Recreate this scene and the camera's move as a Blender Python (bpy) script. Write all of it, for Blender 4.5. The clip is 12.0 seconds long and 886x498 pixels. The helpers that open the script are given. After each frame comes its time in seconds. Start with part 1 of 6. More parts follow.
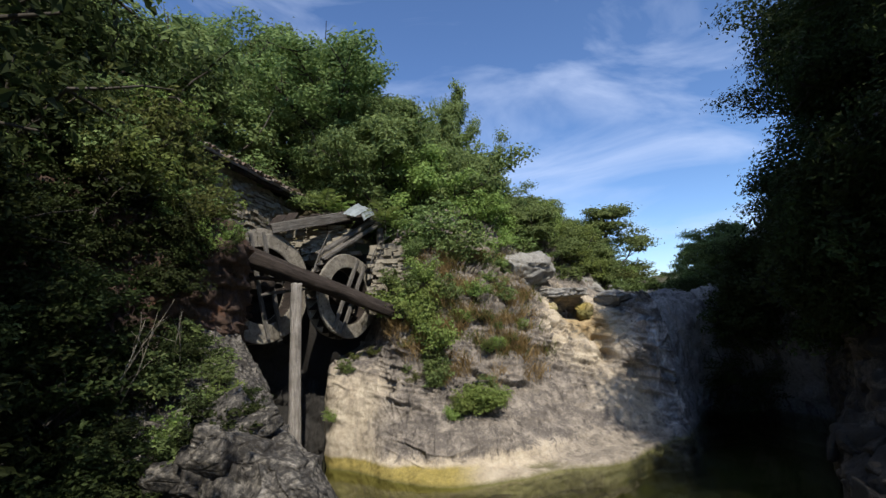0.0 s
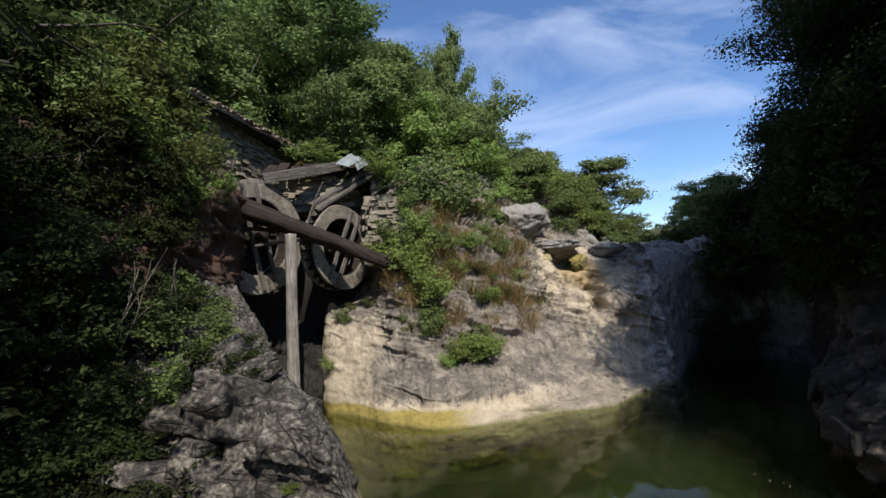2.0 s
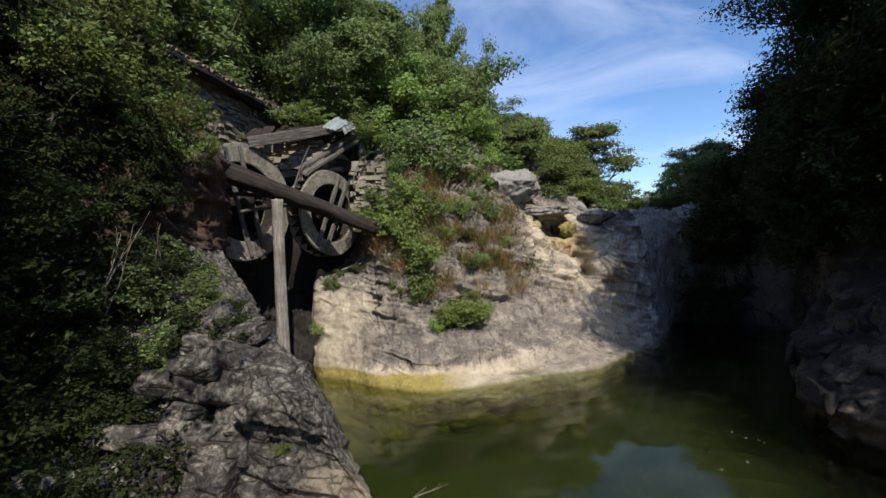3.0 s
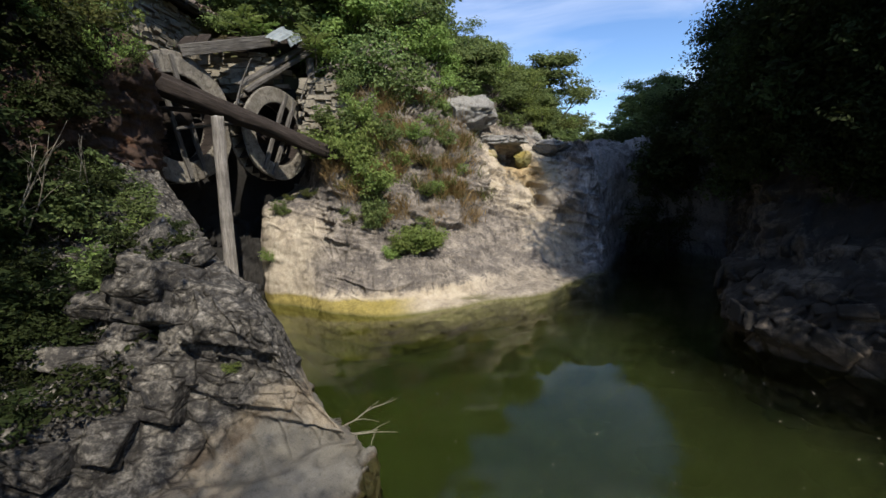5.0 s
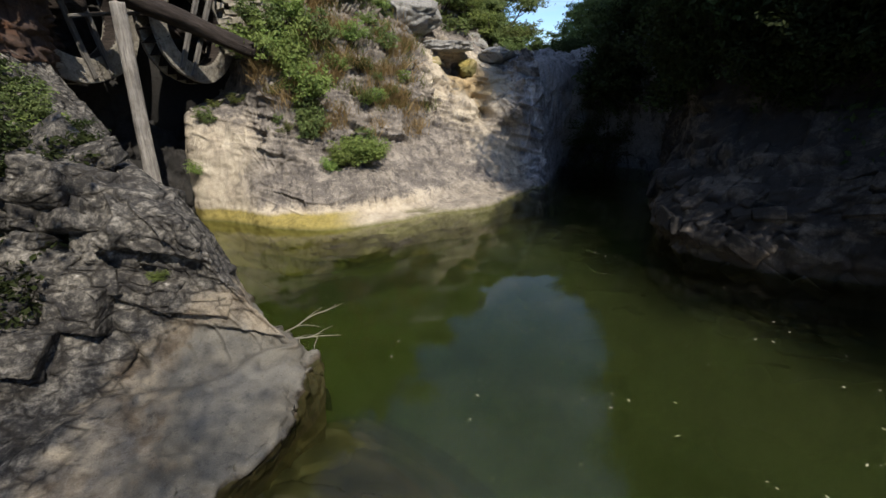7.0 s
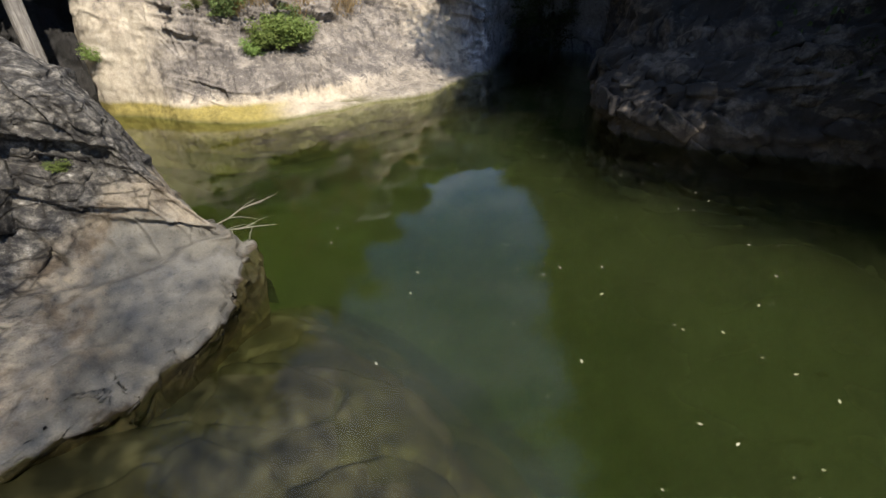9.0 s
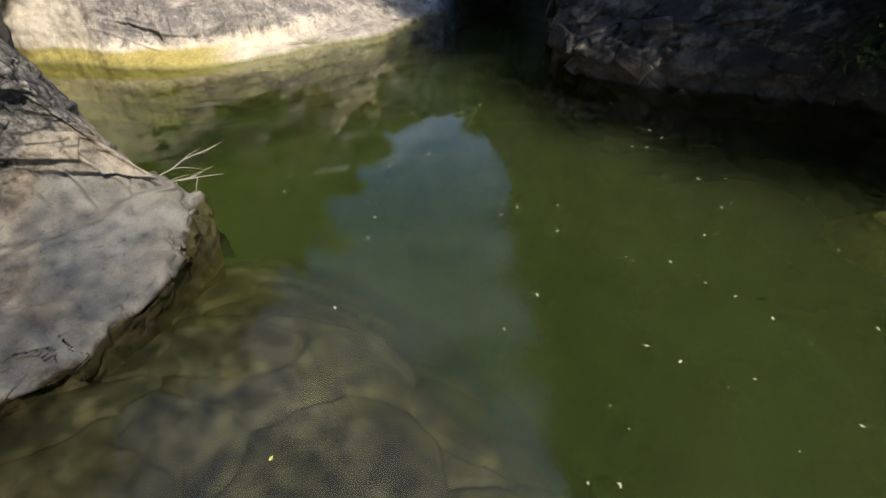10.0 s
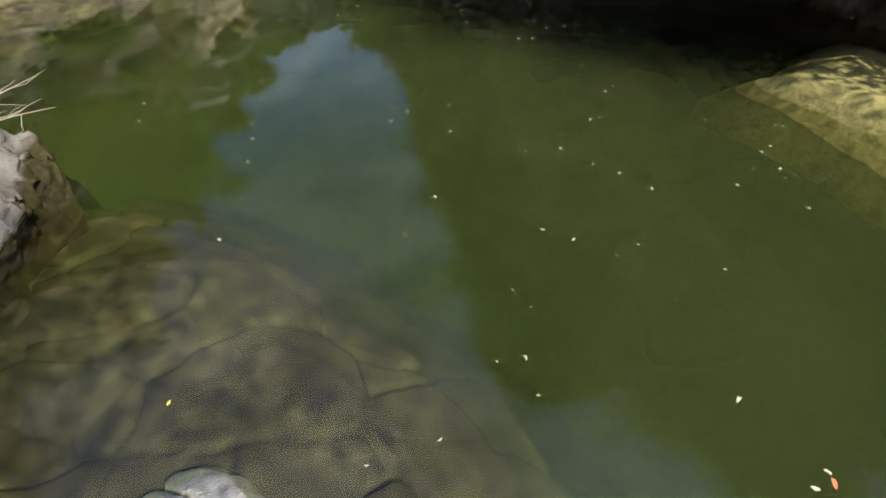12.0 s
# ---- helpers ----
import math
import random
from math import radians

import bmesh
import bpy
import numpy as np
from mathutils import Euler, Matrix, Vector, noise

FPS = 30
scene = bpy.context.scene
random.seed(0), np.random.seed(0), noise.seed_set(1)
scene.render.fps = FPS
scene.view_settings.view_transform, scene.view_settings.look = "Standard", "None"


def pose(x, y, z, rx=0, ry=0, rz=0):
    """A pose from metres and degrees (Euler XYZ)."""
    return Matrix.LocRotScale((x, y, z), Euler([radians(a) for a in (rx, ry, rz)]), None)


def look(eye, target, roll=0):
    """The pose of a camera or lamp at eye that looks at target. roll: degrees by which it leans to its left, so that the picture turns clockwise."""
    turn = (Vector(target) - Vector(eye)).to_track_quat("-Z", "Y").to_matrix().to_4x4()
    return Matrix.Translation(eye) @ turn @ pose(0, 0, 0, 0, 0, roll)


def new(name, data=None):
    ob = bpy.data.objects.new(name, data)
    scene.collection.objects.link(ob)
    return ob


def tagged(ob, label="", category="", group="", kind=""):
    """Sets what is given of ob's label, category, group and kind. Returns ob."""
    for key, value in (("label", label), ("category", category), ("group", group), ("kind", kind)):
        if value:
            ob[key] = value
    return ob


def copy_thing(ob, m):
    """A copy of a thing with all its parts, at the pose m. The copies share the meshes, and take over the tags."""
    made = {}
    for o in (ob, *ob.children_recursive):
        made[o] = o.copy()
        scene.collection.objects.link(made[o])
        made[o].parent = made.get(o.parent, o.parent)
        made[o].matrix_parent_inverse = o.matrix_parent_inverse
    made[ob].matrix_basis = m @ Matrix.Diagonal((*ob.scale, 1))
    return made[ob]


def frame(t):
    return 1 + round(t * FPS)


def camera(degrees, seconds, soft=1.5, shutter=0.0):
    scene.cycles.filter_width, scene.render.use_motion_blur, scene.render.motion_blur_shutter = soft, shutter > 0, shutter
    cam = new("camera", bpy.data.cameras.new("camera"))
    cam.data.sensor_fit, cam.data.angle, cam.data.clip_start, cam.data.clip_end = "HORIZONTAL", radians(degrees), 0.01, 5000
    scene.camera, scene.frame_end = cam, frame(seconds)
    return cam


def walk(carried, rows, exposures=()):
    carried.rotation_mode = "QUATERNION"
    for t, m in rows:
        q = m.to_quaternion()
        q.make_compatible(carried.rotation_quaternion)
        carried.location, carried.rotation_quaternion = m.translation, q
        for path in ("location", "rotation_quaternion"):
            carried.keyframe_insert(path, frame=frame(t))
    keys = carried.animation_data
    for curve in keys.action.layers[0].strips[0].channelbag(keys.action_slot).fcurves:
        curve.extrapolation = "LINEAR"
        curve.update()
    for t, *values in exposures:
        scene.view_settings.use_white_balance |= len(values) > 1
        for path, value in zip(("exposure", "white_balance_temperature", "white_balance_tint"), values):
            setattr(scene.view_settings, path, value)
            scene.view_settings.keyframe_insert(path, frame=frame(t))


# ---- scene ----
cam = camera(88.0, 12.0, 1.5)
PATH = [
    (0, (0.0, 0.0, 3.95), (0.0, 1.98, 4.229), -3.7),
    (0.5, (0.005, 0.004, 3.935), (0.002, 1.988, 4.183), -3.7),
    (1, (0.002, 0.018, 3.91), (0.0, 2.008, 4.115), -3.7),
    (1.5, (-0.016, 0.042, 3.875), (-0.013, 2.036, 4.02), -3.8),
    (2, (-0.034, 0.077, 3.846), (-0.022, 2.075, 3.928), -3.8),
    (2.5, (-0.037, 0.109, 3.826), (-0.01, 2.108, 3.834), -3.8),
    (3, (-0.04, 0.135, 3.804), (0.01, 2.134, 3.743), -3.7),
    (5, (-0.019, 0.204, 3.633), (0.207, 2.158, 3.273), -2.4),
    (5.5, (0.002, 0.219, 3.572), (0.286, 2.149, 3.13), -2.0),
    (6, (0.021, 0.23, 3.506), (0.357, 2.131, 2.985), -1.7),
    (6.5, (0.046, 0.241, 3.428), (0.43, 2.107, 2.82), -1.5),
    (7, (0.058, 0.242, 3.361), (0.485, 2.069, 2.668), -1.3),
    (9, (0.179, 0.149, 3.085), (0.752, 1.736, 2.011), -0.9),
    (9.5, (0.214, 0.109, 3.023), (0.826, 1.616, 1.859), -0.6),
    (10, (0.256, 0.075, 2.967), (0.916, 1.499, 1.726), -0.3),
    (10.5, (0.294, 0.04, 2.902), (1.006, 1.368, 1.586), -0.1),
    (11, (0.332, 0.022, 2.848), (1.087, 1.256, 1.468), 0.2),
    (11.5, (0.373, 0.003, 2.788), (1.174, 1.143, 1.352), 0.5),
    (12, (0.407, -0.024, 2.738), (1.258, 1.03, 1.267), 1.3),
]
EXPOSURES = [(0.0, 0.2), (3.0, 0.2), (5.0, 0.25), (7.0, 0.35), (9.0, 0.75), (10.5, 1.0), (12.0, 1.2)]
walk(cam, [(t, look(eye, target, roll)) for t, eye, target, roll in PATH], EXPOSURES)

# ---- world, sun, exposure ----
SUN = Vector((0.18, -0.615, 0.766)).normalized()
world = bpy.data.worlds.new("daylight")
scene.world = world
world.use_nodes = True
wn, wl = world.node_tree.nodes, world.node_tree.links
sky = wn.new("ShaderNodeTexSky")
sky.sky_type, sky.sun_disc = "NISHITA", False
sky.sun_elevation = math.asin(SUN.z)
sky.sun_rotation = math.atan2(SUN.x, SUN.y)
sky.altitude, sky.air_density, sky.dust_density, sky.ozone_density = 300, 1.0, 0.0, 3.0
wco = wn.new("ShaderNodeTexCoord")
wmap = wn.new("ShaderNodeMapping")
wmap.inputs["Location"].default_value = (0.6, 0.35, 0.1)
wmap.inputs["Rotation"].default_value = (0.2, 0.5, 0.4)
wmap.inputs["Scale"].default_value = (1.2, 3.0, 4.5)
wnoise = wn.new("ShaderNodeTexNoise")
wnoise.inputs["Scale"].default_value = 1.5
wnoise.inputs["Detail"].default_value = 7
wnoise.inputs["Roughness"].default_value = 0.55
wnoise.inputs["Distortion"].default_value = 0.6
wramp = wn.new("ShaderNodeValToRGB")
wramp.color_ramp.elements[0].position, wramp.color_ramp.elements[1].position = 0.50, 0.95
wmix = wn.new("ShaderNodeMixRGB")
wmix.inputs["Color2"].default_value = (6.6, 6.6, 7.2, 1)
wl.new(wco.outputs["Generated"], wmap.inputs["Vector"])
wl.new(wmap.outputs["Vector"], wnoise.inputs["Vector"])
wsep = wn.new("ShaderNodeSeparateXYZ")
wl.new(wco.outputs["Generated"], wsep.inputs["Vector"])
whigh = wn.new("ShaderNodeMapRange")
whigh.inputs["From Min"].default_value, whigh.inputs["From Max"].default_value = 0.55, 0.95
whigh.inputs["To Min"].default_value, whigh.inputs["To Max"].default_value = 0.0, 0.22
wl.new(wsep.outputs["Z"], whigh.inputs["Value"])
wadd = wn.new("ShaderNodeMath")
wl.new(wnoise.outputs["Fac"], wadd.inputs[0])
wl.new(whigh.outputs["Result"], wadd.inputs[1])
wl.new(wadd.outputs["Value"], wramp.inputs["Fac"])
wl.new(wramp.outputs["Color"], wmix.inputs["Fac"])
wl.new(sky.outputs["Color"], wmix.inputs["Color1"])
wtint = wn.new("ShaderNodeMixRGB")
wtint.blend_type = "MULTIPLY"
wtint.inputs["Fac"].default_value = 1.0
wtint.inputs["Color2"].default_value = (0.82, 0.95, 1.15, 1)
wl.new(wmix.outputs["Color"], wtint.inputs["Color1"])
wl.new(wtint.outputs["Color"], wn["Background"].inputs["Color"])
wn["Background"].inputs["Strength"].default_value = 0.128

sun_data = bpy.data.lights.new("sun", "SUN")
sun_data.energy, sun_data.angle, sun_data.color = 5.0, radians(0.55), (1.0, 0.93, 0.82)
sun = new("sun", sun_data)
sun.matrix_world = look(SUN * 60, (0, 0, 0))

# ---- materials ----
def material(name, rough=0.8, metal=0.0, spec=0.3):
    m = bpy.data.materials.new(name)
    m.use_nodes = True
    b = m.node_tree.nodes["Principled BSDF"]
    b.inputs["Roughness"].default_value, b.inputs["Metallic"].default_value = rough, metal
    b.inputs["Specular IOR Level"].default_value = spec
    return m, m.node_tree.nodes, m.node_tree.links, b


def node(nodes, kind, **values):
    n = nodes.new(kind)
    for key, value in values.items():
        n.inputs[key.replace("_", " ")].default_value = value
    return n


def coords(nodes, links, scale=(1, 1, 1), which="Object", turn=(0, 0, 0)):
    co, mp = nodes.new("ShaderNodeTexCoord"), nodes.new("ShaderNodeMapping")
    mp.inputs["Scale"].default_value = scale
    mp.inputs["Rotation"].default_value = turn
    links.new(co.outputs[which], mp.inputs["Vector"])
    return mp.outputs["Vector"]


def noise_of(nodes, links, vector, scale, detail=6, rough=0.6, distort=0.0):
    n = node(nodes, "ShaderNodeTexNoise", Scale=scale, Detail=detail, Roughness=rough, Distortion=distort)
    links.new(vector, n.inputs["Vector"])
    return n.outputs["Fac"]


def ramp(nodes, links, value, stops):
    r = nodes.new("ShaderNodeValToRGB")
    e = r.color_ramp.elements
    while len(e) < len(stops):
        e.new(0.5)
    for el, (at, colour) in zip(e, stops):
        el.position = at
        el.color = (*colour, 1) if isinstance(colour, tuple) else (colour, colour, colour, 1)
    links.new(value, r.inputs["Fac"])
    return r.outputs["Color"]


def mixed(nodes, links, fac, a, b, how="MIX"):
    m = nodes.new("ShaderNodeMixRGB")
    m.blend_type = how
    for socket, value in (("Fac", fac), ("Color1", a), ("Color2", b)):
        if isinstance(value, tuple):
            m.inputs[socket].default_value = (*value, 1)
        elif isinstance(value, (int, float)):
            m.inputs[socket].default_value = value
        else:
            links.new(value, m.inputs[socket])
    return m.outputs["Color"]


def sums(nodes, links, how, a, b):
    m = nodes.new("ShaderNodeMath")
    m.operation = how
    for socket, value in ((0, a), (1, b)):
        if isinstance(value, (int, float)):
            m.inputs[socket].default_value = value
        else:
            links.new(value, m.inputs[socket])
    return m.outputs["Value"]


def bumped(nodes, links, bsdf, height, strength=0.5, distance=0.03):
    b = node(nodes, "ShaderNodeBump", Strength=strength, Distance=distance)
    links.new(height, b.inputs["Height"])
    links.new(b.outputs["Normal"], bsdf.inputs["Normal"])


def rock_material(name, tones, dark, pale, low=None, streak=0.5, scale=1.0, rust=None, dark_at=(0.52, 0.62), patch=None, relief=0.75, grainy=0.35):
    """Limestone: three tones, dark lichen patches, upright streaks, a washed pale band above the water and green below."""
    m, n, l, b = material(name, 0.85, spec=0.2)
    v = coords(n, l)
    big = noise_of(n, l, v, 0.45 * scale, 5, 0.6, 0.4)
    mid = noise_of(n, l, v, 2.2 * scale, 8, 0.65, 0.3)
    fine = noise_of(n, l, v, 14 * scale, 8, 0.7)
    speck = noise_of(n, l, v, 55 * scale, 3, 0.6)
    col = ramp(n, l, big, [(0.32, tones[0]), (0.5, tones[1]), (0.66, tones[2])])
    col = mixed(n, l, ramp(n, l, mid, [(0.42, 0.0), (0.62, 0.55)]), col, tones[1])
    if rust:
        col = mixed(n, l, ramp(n, l, noise_of(n, l, v, 1.1 * scale, 6, 0.7, 0.8), [(0.56, 0.0), (0.7, 0.7)]), col, rust)
    sv = coords(n, l, (2.6, 2.6, 0.35))
    st = noise_of(n, l, sv, 1.3 * scale, 7, 0.65, 0.5)
    col = mixed(n, l, sums(n, l, "MULTIPLY", ramp(n, l, st, [dark_at[:1] + (0.0,), dark_at[1:] + (1.0,)]), streak), col, dark)
    col = mixed(n, l, ramp(n, l, fine, [(0.5, 0.0), (0.66, 0.55)]), col, dark)
    col = mixed(n, l, ramp(n, l, fine, [(0.28, 0.6), (0.42, 0.0)]), col, pale)
    if patch:
        pv = coords(n, l, (1.0, 1.0, 1.5))
        pn = noise_of(n, l, pv, 0.75 * scale, 9, 0.68, 0.7)
        col = mixed(n, l, ramp(n, l, pn, [(0.41, 0.0), (0.50, 0.9)]), col, patch)
    if low:
        sep = n.new("ShaderNodeSeparateXYZ")
        l.new(v, sep.inputs["Vector"])
        h = sums(n, l, "ADD", sep.outputs["Z"], sums(n, l, "MULTIPLY", sums(n, l, "SUBTRACT", mid, 0.5), low["wave"]))
        band = ramp(n, l, sums(n, l, "MULTIPLY", h, 0.25), [(0.0, 1.0), (low["top"] * 0.25, 1.0), (low["top"] * 0.25 + 0.08, 0.0)])
        col = mixed(n, l, sums(n, l, "MULTIPLY", band, low["amount"]), col, low["colour"])
        wet = ramp(n, l, sums(n, l, "ADD", sums(n, l, "MULTIPLY", h, 1.0), 0.5), [(0.30, 1.0), (0.5 + low["green_top"], 0.9), (0.56 + low["green_top"], 0.0)])
        col = mixed(n, l, sums(n, l, "MULTIPLY", wet, 0.8), col, low["green"])
    col = mixed(n, l, grainy, col, ramp(n, l, speck, [(0.3, 0.25), (0.7, 0.8)]), "OVERLAY")
    l.new(col, b.inputs["Base Color"])
    l.new(ramp(n, l, mid, [(0.3, 0.7), (0.7, 0.95)]), b.inputs["Roughness"])
    vor = node(n, "ShaderNodeTexVoronoi", Scale=9 * scale)
    vor.feature = "DISTANCE_TO_EDGE"
    l.new(mixed(n, l, 0.12, v, fine), vor.inputs["Vector"])
    crack = ramp(n, l, vor.outputs["Distance"], [(0.0, 0.0), (0.03, 1.0)])
    hgt = sums(n, l, "ADD", sums(n, l, "MULTIPLY", fine, 0.7), sums(n, l, "MULTIPLY", speck, 0.2))
    hgt = sums(n, l, "ADD", hgt, sums(n, l, "MULTIPLY", crack, 0.10))
    bumped(n, l, b, hgt, relief, 0.05 / scale)
    return m


def ease(nodes, links, value, lo, hi):
    """Rises smoothly from 0 at lo to 1 at hi."""
    m = nodes.new("ShaderNodeMapRange")
    m.interpolation_type = "SMOOTHSTEP"
    m.inputs["From Min"].default_value, m.inputs["From Max"].default_value = lo, hi
    links.new(value, m.inputs["Value"])
    return m.outputs["Result"]


def cliff_material():
    """Limestone of the pool: washed cream foot, grey lichened bulges with dark drips, tan chute and yellow algae at the water."""
    m, n, l, b = material("sunlit_limestone", 0.88, spec=0.15)
    v = coords(n, l)
    sep = n.new("ShaderNodeSeparateXYZ")
    l.new(v, sep.inputs["Vector"])
    X, Y, Z = sep.outputs["X"], sep.outputs["Y"], sep.outputs["Z"]
    big = noise_of(n, l, v, 0.55, 5, 0.6, 0.4)
    mid = noise_of(n, l, v, 2.4, 9, 0.68, 0.4)
    fine = noise_of(n, l, v, 13, 9, 0.74, 0.2)
    speck = noise_of(n, l, v, 60, 3, 0.65)
    drip = noise_of(n, l, coords(n, l, (3.2, 3.2, 0.45)), 1.4, 8, 0.68, 0.6)
    slant = noise_of(n, l, coords(n, l, (1.0, 1.0, 3.4), turn=(0.0, 0.35, 0.0)), 1.3, 8, 0.66, 0.5)

    def wobble(value, amount, by=mid):
        return sums(n, l, "ADD", value, sums(n, l, "MULTIPLY", sums(n, l, "SUBTRACT", by, 0.5), amount))

    grey = ramp(n, l, mid, [(0.34, (0.305, 0.268, 0.222)), (0.47, (0.215, 0.188, 0.160)), (0.60, (0.125, 0.11, 0.097))])
    grey = mixed(n, l, ramp(n, l, slant, [(0.48, 0.0), (0.64, 0.75)]), grey, (0.10, 0.088, 0.078))
    tan = ramp(n, l, mid, [(0.32, (0.48, 0.42, 0.325)), (0.5, (0.41, 0.35, 0.265)), (0.66, (0.28, 0.235, 0.178))])
    # where the stone is washed bare: the upright face by the wheels, the apron at the water and the dry chute
    west = ease(n, l, wobble(X, 1.8, big), -1.55, -2.25)
    west = sums(n, l, "MULTIPLY", west, ease(n, l, wobble(Z, 1.4), 2.9, 2.1))
    apron = sums(n, l, "MULTIPLY", ease(n, l, wobble(wobble(Z, 0.6, drip), 0.5), 0.54, 0.32), sums(n, l, "ADD", 0.35, sums(n, l, "MULTIPLY", ease(n, l, wobble(X, 1.5), 3.4, 1.4), 0.65)))
    bare = sums(n, l, "MAXIMUM", west, apron)
    off = n.new("ShaderNodeVectorMath")
    off.operation = "DISTANCE"
    off.inputs[1].default_value = (4.9, 16.4, 3.2)
    l.new(v, off.inputs[0])
    bare = sums(n, l, "MAXIMUM", bare, ease(n, l, wobble(off.outputs["Value"], 2.2), 2.3, 1.2))
    tail = n.new("ShaderNodeVectorMath")
    tail.operation = "DISTANCE"
    tail.inputs[1].default_value = (5.5, 14.6, 1.3)
    l.new(v, tail.inputs[0])
    bare = sums(n, l, "MAXIMUM", bare, sums(n, l, "MULTIPLY", ease(n, l, wobble(tail.outputs["Value"], 1.8), 1.6, 0.7), 0.8))
    col = mixed(n, l, bare, grey, tan)
    ochre = ease(n, l, wobble(off.outputs["Value"], 1.8, fine), 1.25, 0.55)
    col = mixed(n, l, sums(n, l, "MULTIPLY", ochre, 0.6), col, (0.40, 0.27, 0.10))
    # lichen crust and drips, little of it on the bare stone
    crust = sums(n, l, "SUBTRACT", 1.0, sums(n, l, "MULTIPLY", bare, 0.72))
    col = mixed(n, l, sums(n, l, "MULTIPLY", ramp(n, l, drip, [(0.52, 0.0), (0.63, 0.8)]), crust), col, (0.065, 0.058, 0.053))
    col = mixed(n, l, sums(n, l, "MULTIPLY", ramp(n, l, fine, [(0.52, 0.0), (0.66, 0.6)]), crust), col, (0.055, 0.05, 0.046))
    col = mixed(n, l, ramp(n, l, fine, [(0.30, 0.6), (0.43, 0.0)]), col, (0.50, 0.45, 0.37))
    # the bluish water-worn nose of the fall
    nose = ease(n, l, wobble(X, 1.0, drip), 5.9, 6.7)
    streaks = ramp(n, l, noise_of(n, l, coords(n, l, (1.6, 1.6, 0.8)), 1.8, 10, 0.72, 0.5), [(0.36, (0.42, 0.42, 0.42)), (0.48, (0.20, 0.20, 0.205)), (0.60, (0.07, 0.07, 0.075))])
    col = mixed(n, l, sums(n, l, "MULTIPLY", nose, 0.9), col, streaks)
    # algae at the water by the still corner
    still = ease(n, l, wobble(X, 0.9), 0.9, -0.2)
    wet = ease(n, l, wobble(wobble(Z, 0.16), 0.18, big), 0.36, 0.24)
    algae = ramp(n, l, fine, [(0.38, (0.30, 0.235, 0.055)), (0.6, (0.19, 0.155, 0.035))])
    col = mixed(n, l, sums(n, l, "MULTIPLY", sums(n, l, "MULTIPLY", wet, still), 0.9), col, algae)
    damp = ease(n, l, wobble(Z, 0.22, fine), 0.10, 0.0)
    col = mixed(n, l, sums(n, l, "MULTIPLY", damp, 0.75), col, (0.10, 0.095, 0.035))
    col = mixed(n, l, 0.35, col, ramp(n, l, speck, [(0.3, 0.25), (0.7, 0.8)]), "OVERLAY")
    l.new(col, b.inputs["Base Color"])
    hgt = sums(n, l, "ADD", sums(n, l, "MULTIPLY", fine, 0.7), sums(n, l, "MULTIPLY", speck, 0.22))
    hgt = sums(n, l, "ADD", hgt, sums(n, l, "MULTIPLY", slant, 0.7))
    bumped(n, l, b, hgt, 0.7, 0.05)
    return m


CLIFF = cliff_material()


